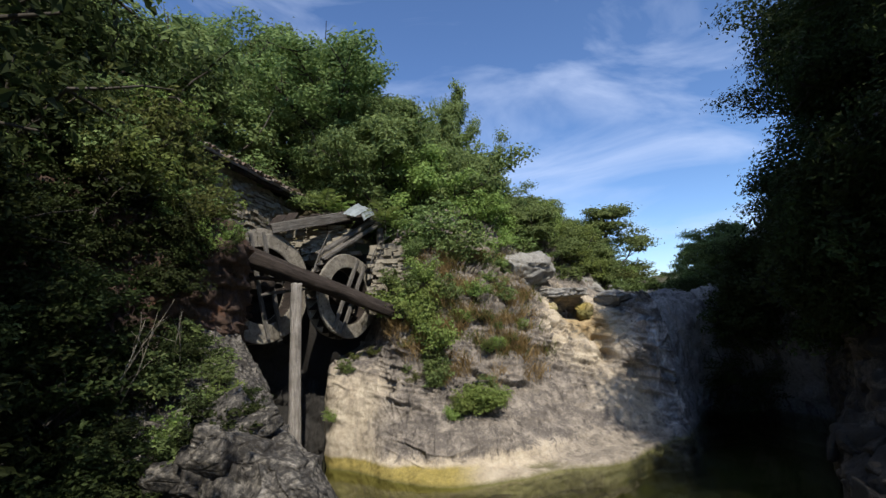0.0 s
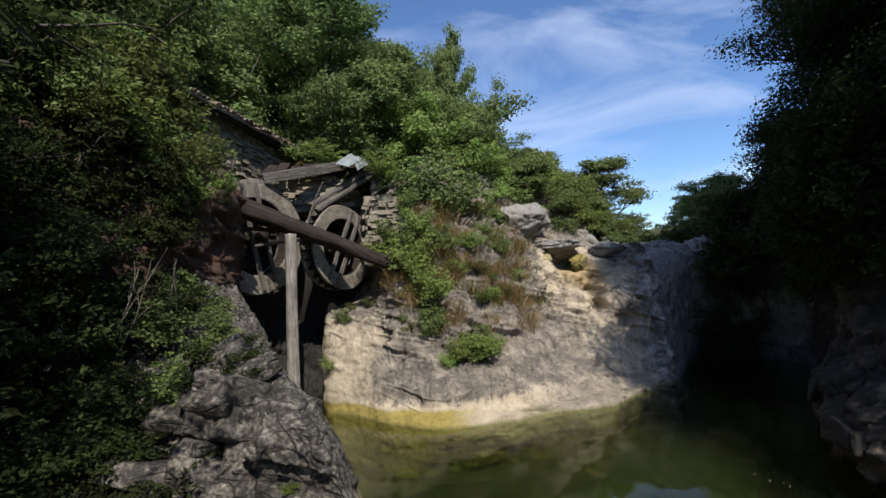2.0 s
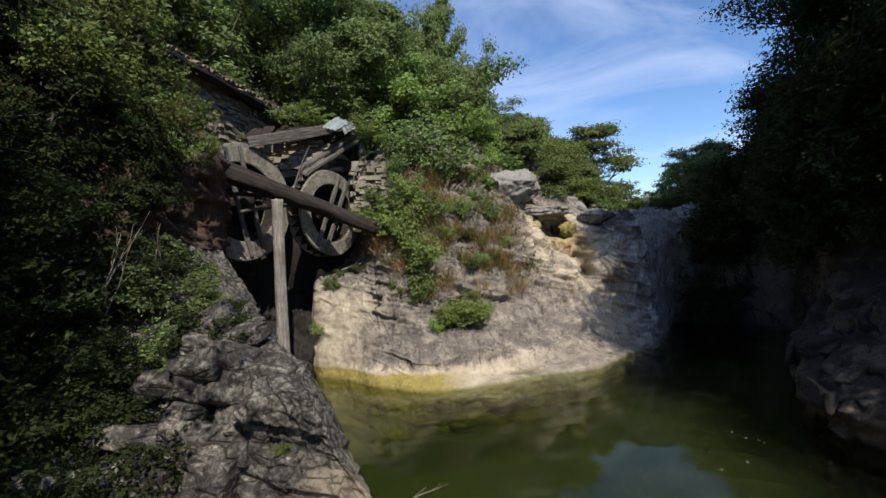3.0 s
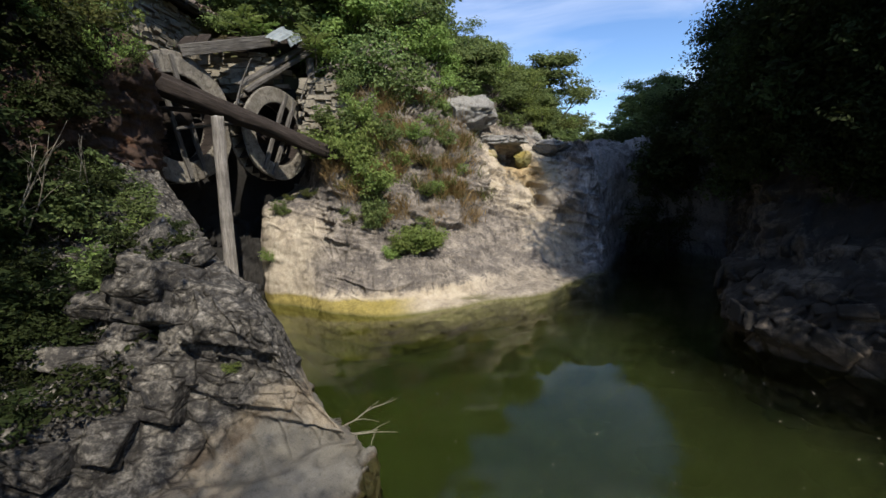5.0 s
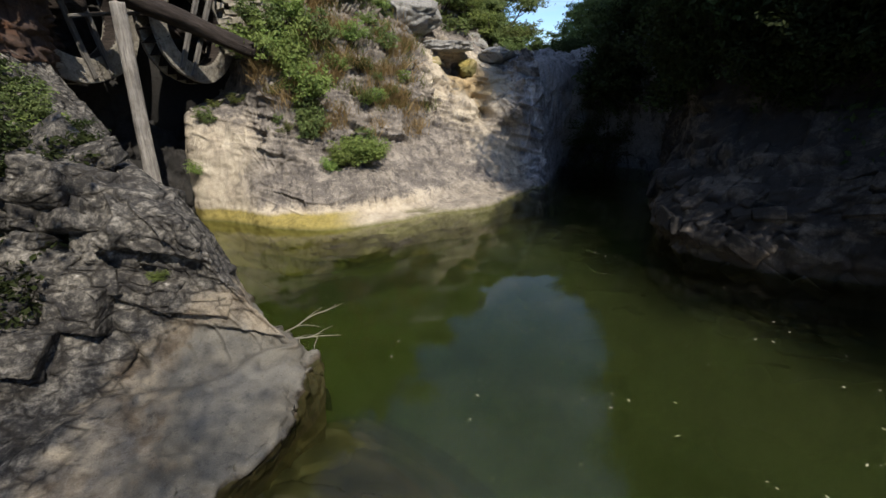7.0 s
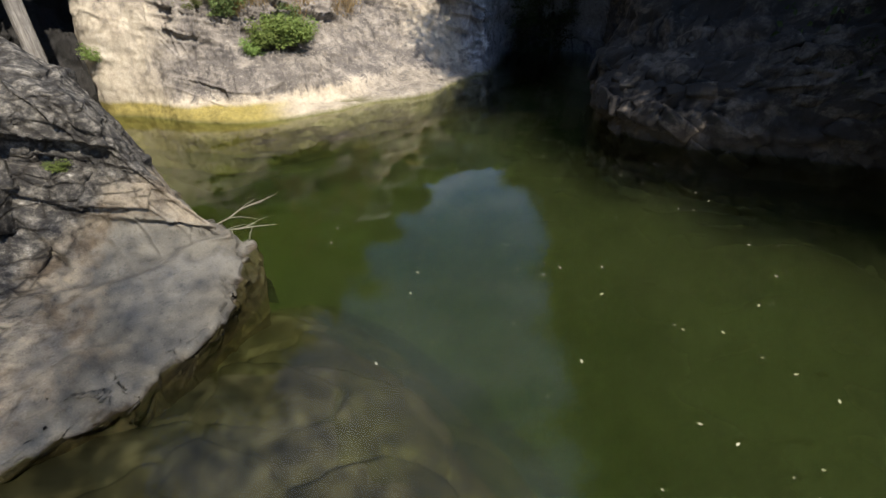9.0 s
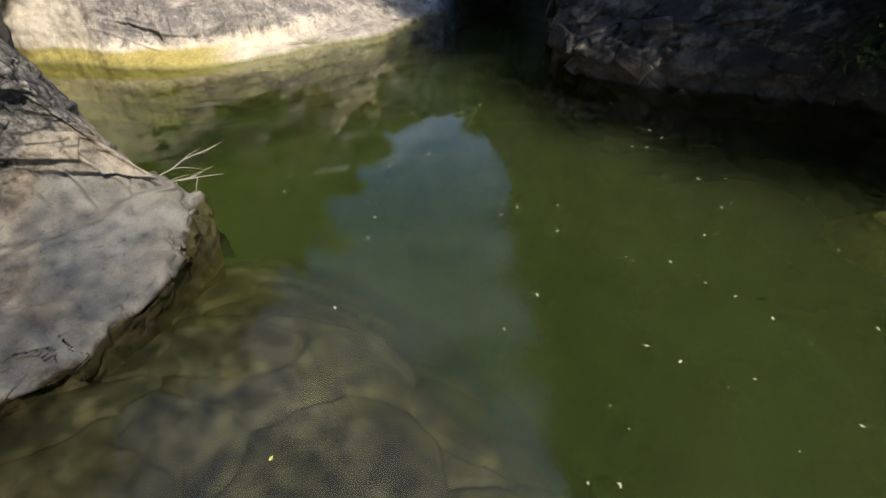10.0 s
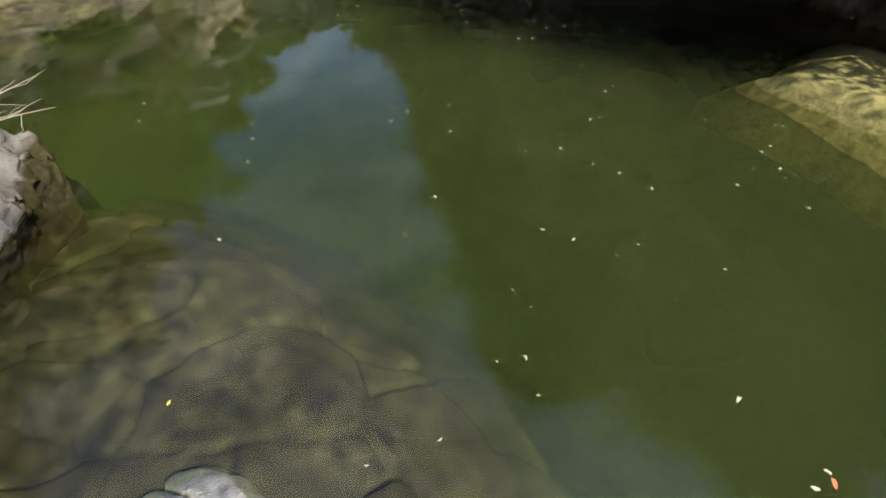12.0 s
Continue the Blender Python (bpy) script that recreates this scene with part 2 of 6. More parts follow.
def near_rock_material():
    """Bedded limestone: pale worn slab by the water, tan face above it, then grey rock crusted with black and white lichen."""
    m, n, l, b = material("grey_bedded_limestone", 0.85, spec=0.2)
    v = coords(n, l)
    big = noise_of(n, l, v, 0.9, 6, 0.6, 0.5)
    mid = noise_of(n, l, v, 3.0, 9, 0.68, 0.4)
    fine = noise_of(n, l, v, 16, 9, 0.72)
    speck = noise_of(n, l, v, 70, 4, 0.65)
    crust = noise_of(n, l, coords(n, l, (1, 1, 1.4)), 3.4, 12, 0.76, 0.5)
    flecks = noise_of(n, l, coords(n, l, (2.5, 6, 4), turn=(0, 0, 0.5)), 1.2, 9, 0.7, 0.8)
    sep = n.new("ShaderNodeSeparateXYZ")
    l.new(v, sep.inputs["Vector"])
    h = sums(n, l, "ADD", sep.outputs["Z"], sums(n, l, "MULTIPLY", sums(n, l, "SUBTRACT", big, 0.5), 1.3))
    h = sums(n, l, "ADD", h, sums(n, l, "MULTIPLY", sums(n, l, "SUBTRACT", mid, 0.5), 0.5))
    inland = n.new("ShaderNodeMapRange")
    for socket, value in zip(("From Min", "From Max", "To Min", "To Max"), (-1.7, -2.9, 0.0, 0.85)):
        inland.inputs[socket].default_value = value
    l.new(sep.outputs["X"], inland.inputs["Value"])
    h = sums(n, l, "ADD", h, inland.outputs["Result"])
    face = ramp(n, l, mid, [(0.36, (0.35, 0.295, 0.215)), (0.5, (0.265, 0.222, 0.165)), (0.62, (0.15, 0.115, 0.078))])
    crust = sums(n, l, "ADD", sums(n, l, "MULTIPLY", crust, 0.6), sums(n, l, "MULTIPLY", fine, 0.4))
    high = ramp(n, l, crust, [(0.37, (0.42, 0.395, 0.35)), (0.41, (0.25, 0.228, 0.193)), (0.46, (0.15, 0.137, 0.117)), (0.515, (0.065, 0.06, 0.054)), (0.60, (0.025, 0.024, 0.024))])
    up = ramp(n, l, sums(n, l, "MULTIPLY", h, 0.4), [(0.34, 0.0), (0.43, 1.0)])
    col = mixed(n, l, up, face, high)
    slab = ramp(n, l, big, [(0.35, (0.19, 0.176, 0.148)), (0.5, (0.145, 0.133, 0.11)), (0.66, (0.09, 0.079, 0.061))])
    slab = mixed(n, l, ramp(n, l, flecks, [(0.56, 0.0), (0.72, 0.45)]), slab, (0.12, 0.105, 0.085))
    low = ramp(n, l, sums(n, l, "MULTIPLY", h, 0.4), [(0.15, 1.0), (0.23, 0.0)])
    col = mixed(n, l, low, col, slab)
    col = mixed(n, l, ramp(n, l, fine, [(0.54, 0.0), (0.66, 0.5)]), col, (0.05, 0.046, 0.04))
    col = mixed(n, l, ramp(n, l, fine, [(0.28, 0.35), (0.38, 0.0)]), col, (0.46, 0.43, 0.37))
    z = sums(n, l, "ADD", sep.outputs["Z"], sums(n, l, "MULTIPLY", sums(n, l, "SUBTRACT", mid, 0.5), 0.35))
    wet = ramp(n, l, sums(n, l, "ADD", z, 0.5), [(0.49, 1.0), (0.55, 0.0)])
    col = mixed(n, l, sums(n, l, "MULTIPLY", wet, 0.88), col, ramp(n, l, fine, [(0.4, (0.06, 0.042, 0.022)), (0.6, (0.02, 0.015, 0.010))]))
    cracks = []
    for size, stretch in ((1.5, (0.9, 0.9, 1.9)), (3.4, (1.0, 1.0, 1.6))):
        vor = node(n, "ShaderNodeTexVoronoi", Scale=size)
        vor.feature = "DISTANCE_TO_EDGE"
        l.new(mixed(n, l, 0.10, coords(n, l, stretch, turn=(0.1, 0.28, 0.3)), mid), vor.inputs["Vector"])
        broken = ramp(n, l, noise_of(n, l, v, 1.7 * size, 4, 0.6), [(0.42, 0.0), (0.52, 1.0)])
        cracks.append(sums(n, l, "MULTIPLY", ramp(n, l, vor.outputs["Distance"], [(0.0, 1.0), (0.012 * size, 0.6), (0.03 * size, 0.0)]), broken))
    crack = sums(n, l, "MULTIPLY", sums(n, l, "MAXIMUM", cracks[0], cracks[1]), ramp(n, l, sums(n, l, "MULTIPLY", h, 0.4), [(0.22, 0.0), (0.36, 1.0)]))
    col = mixed(n, l, sums(n, l, "MULTIPLY", crack, 0.85), col, (0.022, 0.019, 0.016))
    col = mixed(n, l, 0.35, col, ramp(n, l, speck, [(0.3, 0.25), (0.7, 0.8)]), "OVERLAY")
    l.new(col, b.inputs["Base Color"])
    l.new(ramp(n, l, wet, [(0.0, 0.88), (1.0, 0.45)]), b.inputs["Roughness"])
    hgt = sums(n, l, "ADD", sums(n, l, "MULTIPLY", fine, 0.6), sums(n, l, "MULTIPLY", speck, 0.25))
    hgt = sums(n, l, "ADD", hgt, sums(n, l, "MULTIPLY", crust, 0.8))
    hgt = sums(n, l, "SUBTRACT", hgt, sums(n, l, "MULTIPLY", crack, 0.9))
    bumped(n, l, b, hgt, 0.65, 0.05)
    return m


NEAR = near_rock_material()
# darker copy of the limestone: the right bank's deep shade is in its colour
SHADE = rock_material("shade_toned_limestone", [(0.15, 0.125, 0.098), (0.095, 0.08, 0.064), (0.05, 0.043, 0.036)], (0.012, 0.011, 0.010), (0.26, 0.23, 0.19),
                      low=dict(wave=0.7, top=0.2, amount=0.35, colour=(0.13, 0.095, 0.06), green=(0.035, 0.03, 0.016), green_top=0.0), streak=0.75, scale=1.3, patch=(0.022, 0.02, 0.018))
WALLROCK = rock_material("grey_streaked_limestone", [(0.24, 0.24, 0.245), (0.18, 0.18, 0.185), (0.12, 0.12, 0.125)], (0.05, 0.05, 0.052), (0.38, 0.38, 0.38), streak=0.8, scale=0.9)
EARTH = rock_material("brown_earthy_rock", [(0.115, 0.068, 0.048), (0.075, 0.050, 0.039), (0.040, 0.030, 0.025)], (0.012, 0.010, 0.008), (0.11, 0.08, 0.06), streak=0.5, scale=1.6, rust=(0.16, 0.07, 0.035))
MASONRY = rock_material("pale_wall_stone", [(0.31, 0.275, 0.21), (0.24, 0.215, 0.168), (0.17, 0.153, 0.122)], (0.07, 0.063, 0.052), (0.42, 0.38, 0.30), streak=0.35, scale=2.4)
BOULDER = rock_material("pale_lichened_boulder", [(0.34, 0.33, 0.30), (0.26, 0.25, 0.23), (0.18, 0.175, 0.165)], (0.08, 0.078, 0.07), (0.46, 0.45, 0.41), streak=0.45, scale=1.4)


def ground_material():
    m, n, l, b = material("soil_and_depth_tinted_bed", 0.95, spec=0.1)
    v = coords(n, l)
    big = noise_of(n, l, v, 0.7, 7, 0.65, 0.5)
    fine = noise_of(n, l, v, 6, 8, 0.7)
    soil = ramp(n, l, big, [(0.35, (0.055, 0.05, 0.025)), (0.5, (0.09, 0.075, 0.045)), (0.65, (0.06, 0.07, 0.025))])
    sep = n.new("ShaderNodeSeparateXYZ")
    l.new(v, sep.inputs["Vector"])
    h = sums(n, l, "ADD", sep.outputs["Z"], sums(n, l, "MULTIPLY", sums(n, l, "SUBTRACT", big, 0.5), 1.1))
    # bed greener and darker with depth, standing in for light lost in the water
    bed = ramp(n, l, sums(n, l, "ADD", sums(n, l, "MULTIPLY", h, 0.3), 1.0), [(0.15, (0.08, 0.11, 0.02)), (0.5, (0.14, 0.14, 0.04)), (0.72, (0.32, 0.25, 0.13)), (0.92, (0.44, 0.36, 0.22))])
    bed = mixed(n, l, ramp(n, l, fine, [(0.45, 0.0), (0.62, 0.5)]), bed, (0.09, 0.075, 0.035))
    above = ramp(n, l, sums(n, l, "ADD", h, 0.5), [(0.62, 0.0), (0.9, 1.0)])
    l.new(mixed(n, l, above, bed, soil), b.inputs["Base Color"])
    bumped(n, l, b, fine, 0.8, 0.08)
    return m


GROUND = ground_material()
def silted_stone():
    """Stone under water, its grain drowned in silt: broad soft patches and a few dark joints."""
    m, n, l, b = material("silted_underwater_stone", 0.95, spec=0.0)
    v = coords(n, l)
    big = noise_of(n, l, v, 0.7, 4, 0.55, 0.5)
    mid = noise_of(n, l, v, 2.6, 5, 0.55, 0.6)
    col = ramp(n, l, big, [(0.34, (0.038, 0.033, 0.022)), (0.5, (0.062, 0.053, 0.037)), (0.66, (0.092, 0.079, 0.057))])
    col = mixed(n, l, ramp(n, l, mid, [(0.40, 0.65), (0.52, 0.0)]), col, (0.036, 0.031, 0.021))
    col = mixed(n, l, ramp(n, l, mid, [(0.56, 0.0), (0.68, 0.5)]), col, (0.105, 0.092, 0.068))
    col = mixed(n, l, ramp(n, l, noise_of(n, l, v, 9.0, 3, 0.5), [(0.55, 0.0), (0.72, 0.35)]), col, (0.03, 0.026, 0.018))
    l.new(col, b.inputs["Base Color"])
    return m


LEDGE = silted_stone()


def leaf_material(name, dark, light, rough=0.65):
    m, n, l, b = material(name, rough, spec=0.12)
    geo = n.new("ShaderNodeNewGeometry")
    v = coords(n, l)
    patch = noise_of(n, l, v, 1.1, 3)
    f = sums(n, l, "ADD", sums(n, l, "MULTIPLY", geo.outputs["Random Per Island"], 0.45), sums(n, l, "MULTIPLY", patch, 0.65))
    col = ramp(n, l, f, [(0.2, dark), (0.85, light)])
    info = n.new("ShaderNodeObjectInfo")
    hue = node(n, "ShaderNodeHueSaturation", Saturation=1.0)
    l.new(sums(n, l, "ADD", 0.485, sums(n, l, "MULTIPLY", info.outputs["Random"], 0.03)), hue.inputs["Hue"])
    l.new(sums(n, l, "ADD", 0.75, sums(n, l, "MULTIPLY", info.outputs["Random"], 0.5)), hue.inputs["Value"])
    l.new(col, hue.inputs["Color"])
    l.new(hue.outputs["Color"], b.inputs["Base Color"])
    tr = n.new("ShaderNodeBsdfTranslucent")
    l.new(hue.outputs["Color"], tr.inputs["Color"])
    mx = node(n, "ShaderNodeMixShader", Fac=0.38)
    l.new(b.outputs["BSDF"], mx.inputs[1])
    l.new(tr.outputs["BSDF"], mx.inputs[2])
    l.new(mx.outputs["Shader"], n["Material Output"].inputs["Surface"])
    return m


LEAF = leaf_material("broad_leaves", (0.080, 0.118, 0.040), (0.225, 0.29, 0.105))
LEAF_DEEP = leaf_material("deep_green_leaves", (0.056, 0.086, 0.030), (0.155, 0.21, 0.075))
# darker copy of the leaves: the banks' shade is put into this colour
LEAF_SHADED = leaf_material("shade_darkened_leaves", (0.018, 0.026, 0.009), (0.052, 0.07, 0.022))
LEAF_BRIGHT = leaf_material("bright_leaves", (0.11, 0.165, 0.04), (0.27, 0.35, 0.105))
LEAF_OLIVE = leaf_material("olive_leaves", (0.07, 0.085, 0.025), (0.17, 0.19, 0.06))
STRAW = leaf_material("dry_grass", (0.20, 0.14, 0.06), (0.42, 0.31, 0.14), 0.8)


def wood_material(name, base, dark, light, stretch=(14, 14, 1.2), rough=0.85):
    m, n, l, b = material(name, rough, spec=0.2)
    v = coords(n, l, stretch)
    grain = noise_of(n, l, v, 1.6, 9, 0.7, 0.8)
    v2 = coords(n, l)
    blot = noise_of(n, l, v2, 2.5, 5, 0.6)
    col = ramp(n, l, grain, [(0.3, dark), (0.5, base), (0.72, light)])
    col = mixed(n, l, ramp(n, l, blot, [(0.45, 0.0), (0.7, 0.65)]), col, dark)
    l.new(col, b.inputs["Base Color"])
    bumped(n, l, b, grain, 1.0, 0.05)
    return m


WOOD_GREY = wood_material("weathered_grey_wood", (0.13, 0.12, 0.107), (0.045, 0.04, 0.036), (0.23, 0.215, 0.195))
WOOD_PALE = wood_material("bleached_wood", (0.29, 0.265, 0.235), (0.10, 0.088, 0.075), (0.45, 0.42, 0.375))
WOOD_DARK = wood_material("dark_old_oak", (0.036, 0.028, 0.023), (0.014, 0.011, 0.010), (0.085, 0.068, 0.058))
WOOD_LICHEN = wood_material("lichened_wheel_wood", (0.23, 0.208, 0.17), (0.08, 0.07, 0.058), (0.36, 0.33, 0.275), (5, 5, 5))
BARK = wood_material("bark", (0.06, 0.052, 0.042), (0.022, 0.019, 0.016), (0.11, 0.098, 0.082), (9, 9, 1.5))
TWIG = wood_material("bare_pale_twig", (0.34, 0.30, 0.23), (0.2, 0.17, 0.13), (0.45, 0.41, 0.34))


def sheet_metal():
    m, n, l, b = material("galvanised_sheet", 0.6, 0.35, 0.4)
    v = coords(n, l)
    f = noise_of(n, l, v, 3, 7, 0.65)
    l.new(ramp(n, l, f, [(0.35, (0.20, 0.225, 0.23)), (0.6, (0.30, 0.335, 0.34)), (0.75, (0.15, 0.14, 0.125))]), b.inputs["Base Color"])
    l.new(ramp(n, l, f, [(0.3, 0.55), (0.7, 0.75)]), b.inputs["Roughness"])
    return m


METAL = sheet_metal()


def tile_material():
    m, n, l, b = material("old_clay_tile", 0.9, spec=0.2)
    info = n.new("ShaderNodeObjectInfo")
    f = noise_of(n, l, coords(n, l), 9, 6)
    c = ramp(n, l, info.outputs["Random"], [(0.0, (0.23, 0.16, 0.12)), (0.5, (0.17, 0.14, 0.12)), (1.0, (0.30, 0.25, 0.21))])
    l.new(mixed(n, l, ramp(n, l, f, [(0.45, 0.0), (0.65, 0.7)]), c, (0.09, 0.085, 0.075)), b.inputs["Base Color"])
    bumped(n, l, b, f, 0.5, 0.01)
    return m


TILE = tile_material()


def water_material():
    """The still surface: a Fresnel mirror over slightly green clear water."""
    m, n, l, b = material("pool_surface", 0.02, spec=0.5)
    v = coords(n, l)
    clear = node(n, "ShaderNodeBsdfTransparent", Color=(0.88, 0.92, 0.74, 1))
    gloss = node(n, "ShaderNodeBsdfGlossy", Roughness=0.0, Color=(1, 0.98, 0.92, 1))
    fres = node(n, "ShaderNodeFresnel", IOR=1.37)
    bp = node(n, "ShaderNodeBump", Strength=0.0015, Distance=0.02)
    l.new(noise_of(n, l, v, 4.0, 3, 0.5), bp.inputs["Height"])
    l.new(bp.outputs["Normal"], gloss.inputs["Normal"])
    l.new(bp.outputs["Normal"], fres.inputs["Normal"])
    mx = n.new("ShaderNodeMixShader")
    l.new(fres.outputs["Fac"], mx.inputs["Fac"])
    l.new(clear.outputs["BSDF"], mx.inputs[1])
    l.new(gloss.outputs["BSDF"], mx.inputs[2])
    l.new(mx.outputs["Shader"], n["Material Output"].inputs["Surface"])
    return m


def murk_material(name, colour, thin, thick, tint):
    """Silt hanging in the water: half clear, half a soft green that spreads the light which falls on it."""
    m, n, l, b = material(name, 1.0, spec=0.0)
    b.subsurface_method = "BURLEY"
    b.inputs["Base Color"].default_value = (*colour, 1)
    b.inputs["Subsurface Weight"].default_value = 1.0 if thin > 0.1 else 0.0
    b.inputs["Subsurface Radius"].default_value = (1.0, 1.0, 1.0)
    b.inputs["Subsurface Scale"].default_value = 0.6
    clear = node(n, "ShaderNodeBsdfTransparent", Color=(*tint, 1))
    body = n.new("ShaderNodeMixShader")
    cloud = noise_of(n, l, coords(n, l), 0.4, 4, 0.55, 0.4)
    sep = n.new("ShaderNodeSeparateXYZ")
    l.new(coords(n, l), sep.inputs["Vector"])
    # denser to the right, standing in for the sunlit half of the pool
    sunlit_side = n.new("ShaderNodeMapRange")
    for socket, value in zip(("From Min", "From Max", "To Min", "To Max"), (-0.5, 4.5, 0.65, 1.2)):
        sunlit_side.inputs[socket].default_value = value
    l.new(sep.outputs["X"], sunlit_side.inputs["Value"])
    l.new(sums(n, l, "MULTIPLY", ramp(n, l, cloud, [(0.3, thin), (0.7, thick)]), sunlit_side.outputs["Result"]), body.inputs["Fac"])
    l.new(clear.outputs["BSDF"], body.inputs[1])
    l.new(b.outputs["BSDF"], body.inputs[2])
    l.new(body.outputs["Shader"], n["Material Output"].inputs["Surface"])
    return m


WATER = water_material()
MURKS = [murk_material("green_murk", c, a, b, t) for c, a, b, t in (
    ((0.042, 0.043, 0.026), 0.06, 0.20, (0.93, 0.95, 0.82)),
    ((0.052, 0.060, 0.040), 0.20, 0.36, (0.88, 0.92, 0.78)), ((0.045, 0.055, 0.034), 0.42, 0.62, (0.74, 0.79, 0.60)))]


def plain(name, colour, rough=0.8, spread=0.3):
    m, n, l, b = material(name, rough)
    f = noise_of(n, l, coords(n, l), 30, 4)
    lo, hi = tuple(c * (1 - spread) for c in colour), tuple(min(1, c * (1 + spread)) for c in colour)
    l.new(ramp(n, l, f, [(0.35, lo), (0.65, hi)]), b.inputs["Base Color"])
    return m


# near-black stone whose colour stands for the unlit recess behind the wheels
RECESS_SHADE = rock_material("recess_shade_rock", [(0.035, 0.032, 0.028), (0.026, 0.024, 0.022), (0.018, 0.017, 0.016)], (0.010, 0.010, 0.009), (0.06, 0.055, 0.05), streak=0.5, scale=1.2)
BLACK = plain("unlit_interior_black", (0.02, 0.018, 0.015))
PETAL = plain("dead_leaf", (0.36, 0.33, 0.24))
REDLEAF = plain("red_leaf", (0.40, 0.12, 0.06))
YELLOWLEAF = plain("yellow_leaf", (0.40, 0.38, 0.10))

# ---- noise and surfaces ----
def hash_of(i, j, k, seed):
    h = (i * 374761393 + j * 668265263 + k * 2147483647 + seed * 974634777) & 0xFFFFFFFF
    h = ((h ^ (h >> 13)) * 1274126177) & 0xFFFFFFFF
    h = ((h ^ (h >> 16)) * 2246822519) & 0xFFFFFFFF
    return ((h ^ (h >> 15)) & 0xFFFFFF) / float(0xFFFFFF)


def value_noise(p, seed=0):
    q = np.floor(p).astype(np.int64)
    f = p - q
    f = f * f * (3 - 2 * f)
    out = 0.0
    for a in (0, 1):
        for b in (0, 1):
            for c in (0, 1):
                w = (f[..., 0] if a else 1 - f[..., 0]) * (f[..., 1] if b else 1 - f[..., 1]) * (f[..., 2] if c else 1 - f[..., 2])
                out = out + w * hash_of(q[..., 0] + a, q[..., 1] + b, q[..., 2] + c, seed)
    return out * 2 - 1


def fbm(p, scale, octaves=4, seed=0, gain=0.5):
    p, out, amp = np.asarray(p, float) * scale, 0.0, 1.0
    for n in range(octaves):
        out = out + amp * value_noise(p + 17.3 * n, seed + n)
        p, amp = p * 2.03, amp * gain
    return out


def cells(p, seed=0):
    """Worley cells: nearest and second distance, a random number of the nearest cell, and the height of its own tilted facet."""
    q = np.floor(p).astype(np.int64)
    shape = p.shape[:-1]
    f1, f2, rid, tilt = np.full(shape, 9.0), np.full(shape, 9.0), np.zeros(shape), np.zeros(shape)
    for a in (-1, 0, 1):
        for b in (-1, 0, 1):
            for c in (-1, 0, 1):
                i, j, k = q[..., 0] + a, q[..., 1] + b, q[..., 2] + c
                r = [hash_of(i, j, k, seed + m) for m in range(3)]
                off = p - np.stack([i + r[0], j + r[1], k + r[2]], -1)
                d = (np.abs(off) ** 4).sum(-1) ** 0.25
                near = d < f1
                f2 = np.where(near, f1, np.minimum(f2, d))
                rid = np.where(near, hash_of(i, j, k, seed + 3), rid)
                lean = off[..., 0] * (r[1] - 0.5) + off[..., 1] * (r[2] - 0.5) + off[..., 2] * (r[0] - 0.5)
                tilt = np.where(near, lean, tilt)
                f1 = np.where(near, d, f1)
    return f1, f2, rid, tilt


def smooth(a, b, x):
    t = np.clip((x - a) / (b - a), 0, 1)
    return t * t * (3 - 2 * t)


def resample(ctrl, n, axis):
    """Catmull-Rom through the control rows along an axis, at even lengths."""
    c = np.moveaxis(np.asarray(ctrl, float), axis, 0)
    step = np.linalg.norm(np.diff(c, axis=0), axis=-1).mean(axis=-1) + 1e-3
    at = np.r_[0, np.cumsum(step)]
    u = np.interp(np.linspace(0, at[-1], n), at, np.arange(len(c)))
    i = np.clip(np.floor(u).astype(int), 0, len(c) - 2)
    f = (u - i)[:, None, None]
    pad = np.concatenate([2 * c[:1] - c[1:2], c, 2 * c[-1:] - c[-2:-1]])
    a, b, d, e = pad[i], pad[i + 1], pad[i + 2], pad[i + 3]
    out = 0.5 * (2 * b + (d - a) * f + (2 * a - 5 * b + 4 * d - e) * f**2 + (3 * b - a - 3 * d + e) * f**3)
    return np.moveaxis(out, 0, axis)


def normals_of(g):
    n = np.cross(np.gradient(g, axis=0), np.gradient(g, axis=1))
    return n / (np.linalg.norm(n, axis=-1, keepdims=True) + 1e-9)


def grid_mesh(name, g, flip=False):
    nu, nv = g.shape[:2]
    idx = np.arange(nu * nv).reshape(nu, nv)
    q = np.stack([idx[:-1, :-1], idx[1:, :-1], idx[1:, 1:], idx[:-1, 1:]], -1).reshape(-1, 4)
    if flip:
        q = q[:, ::-1]
    return mesh_from(name, g.reshape(-1, 3), q)


def mesh_from(name, verts, faces):
    """A mesh from an array of corners and an array of equal faces."""
    me = bpy.data.meshes.new(name)
    verts, faces = np.asarray(verts, np.float32), np.asarray(faces, np.int32)
    k = faces.shape[1]
    me.vertices.add(len(verts))
    me.vertices.foreach_set("co", verts.ravel())
    me.loops.add(faces.size)
    me.loops.foreach_set("vertex_index", faces.ravel())
    me.polygons.add(len(faces))
    me.polygons.foreach_set("loop_start", np.arange(0, faces.size, k, dtype=np.int32))
    me.update(calc_edges=True)
    return me


def shaded(me, mat, soft=True):
    me.materials.append(mat)
    me.polygons.foreach_set("use_smooth", np.full(len(me.polygons), soft))
    return me


class Loft:
    """A rock face lofted through upright sections; each is a foot (x, y), the way back in degrees and a profile of (back, up)."""

    def __init__(self):
        self.rows = []

    def add(self, x, y, turn, *profile):
        c, s = math.cos(radians(turn)), math.sin(radians(turn))
        self.rows.append([(x + b * c, y + b * s, z) for b, z in profile])

    def grid(self, nu, nv):
        return resample(resample(self.rows, nu, 0), nv, 1)


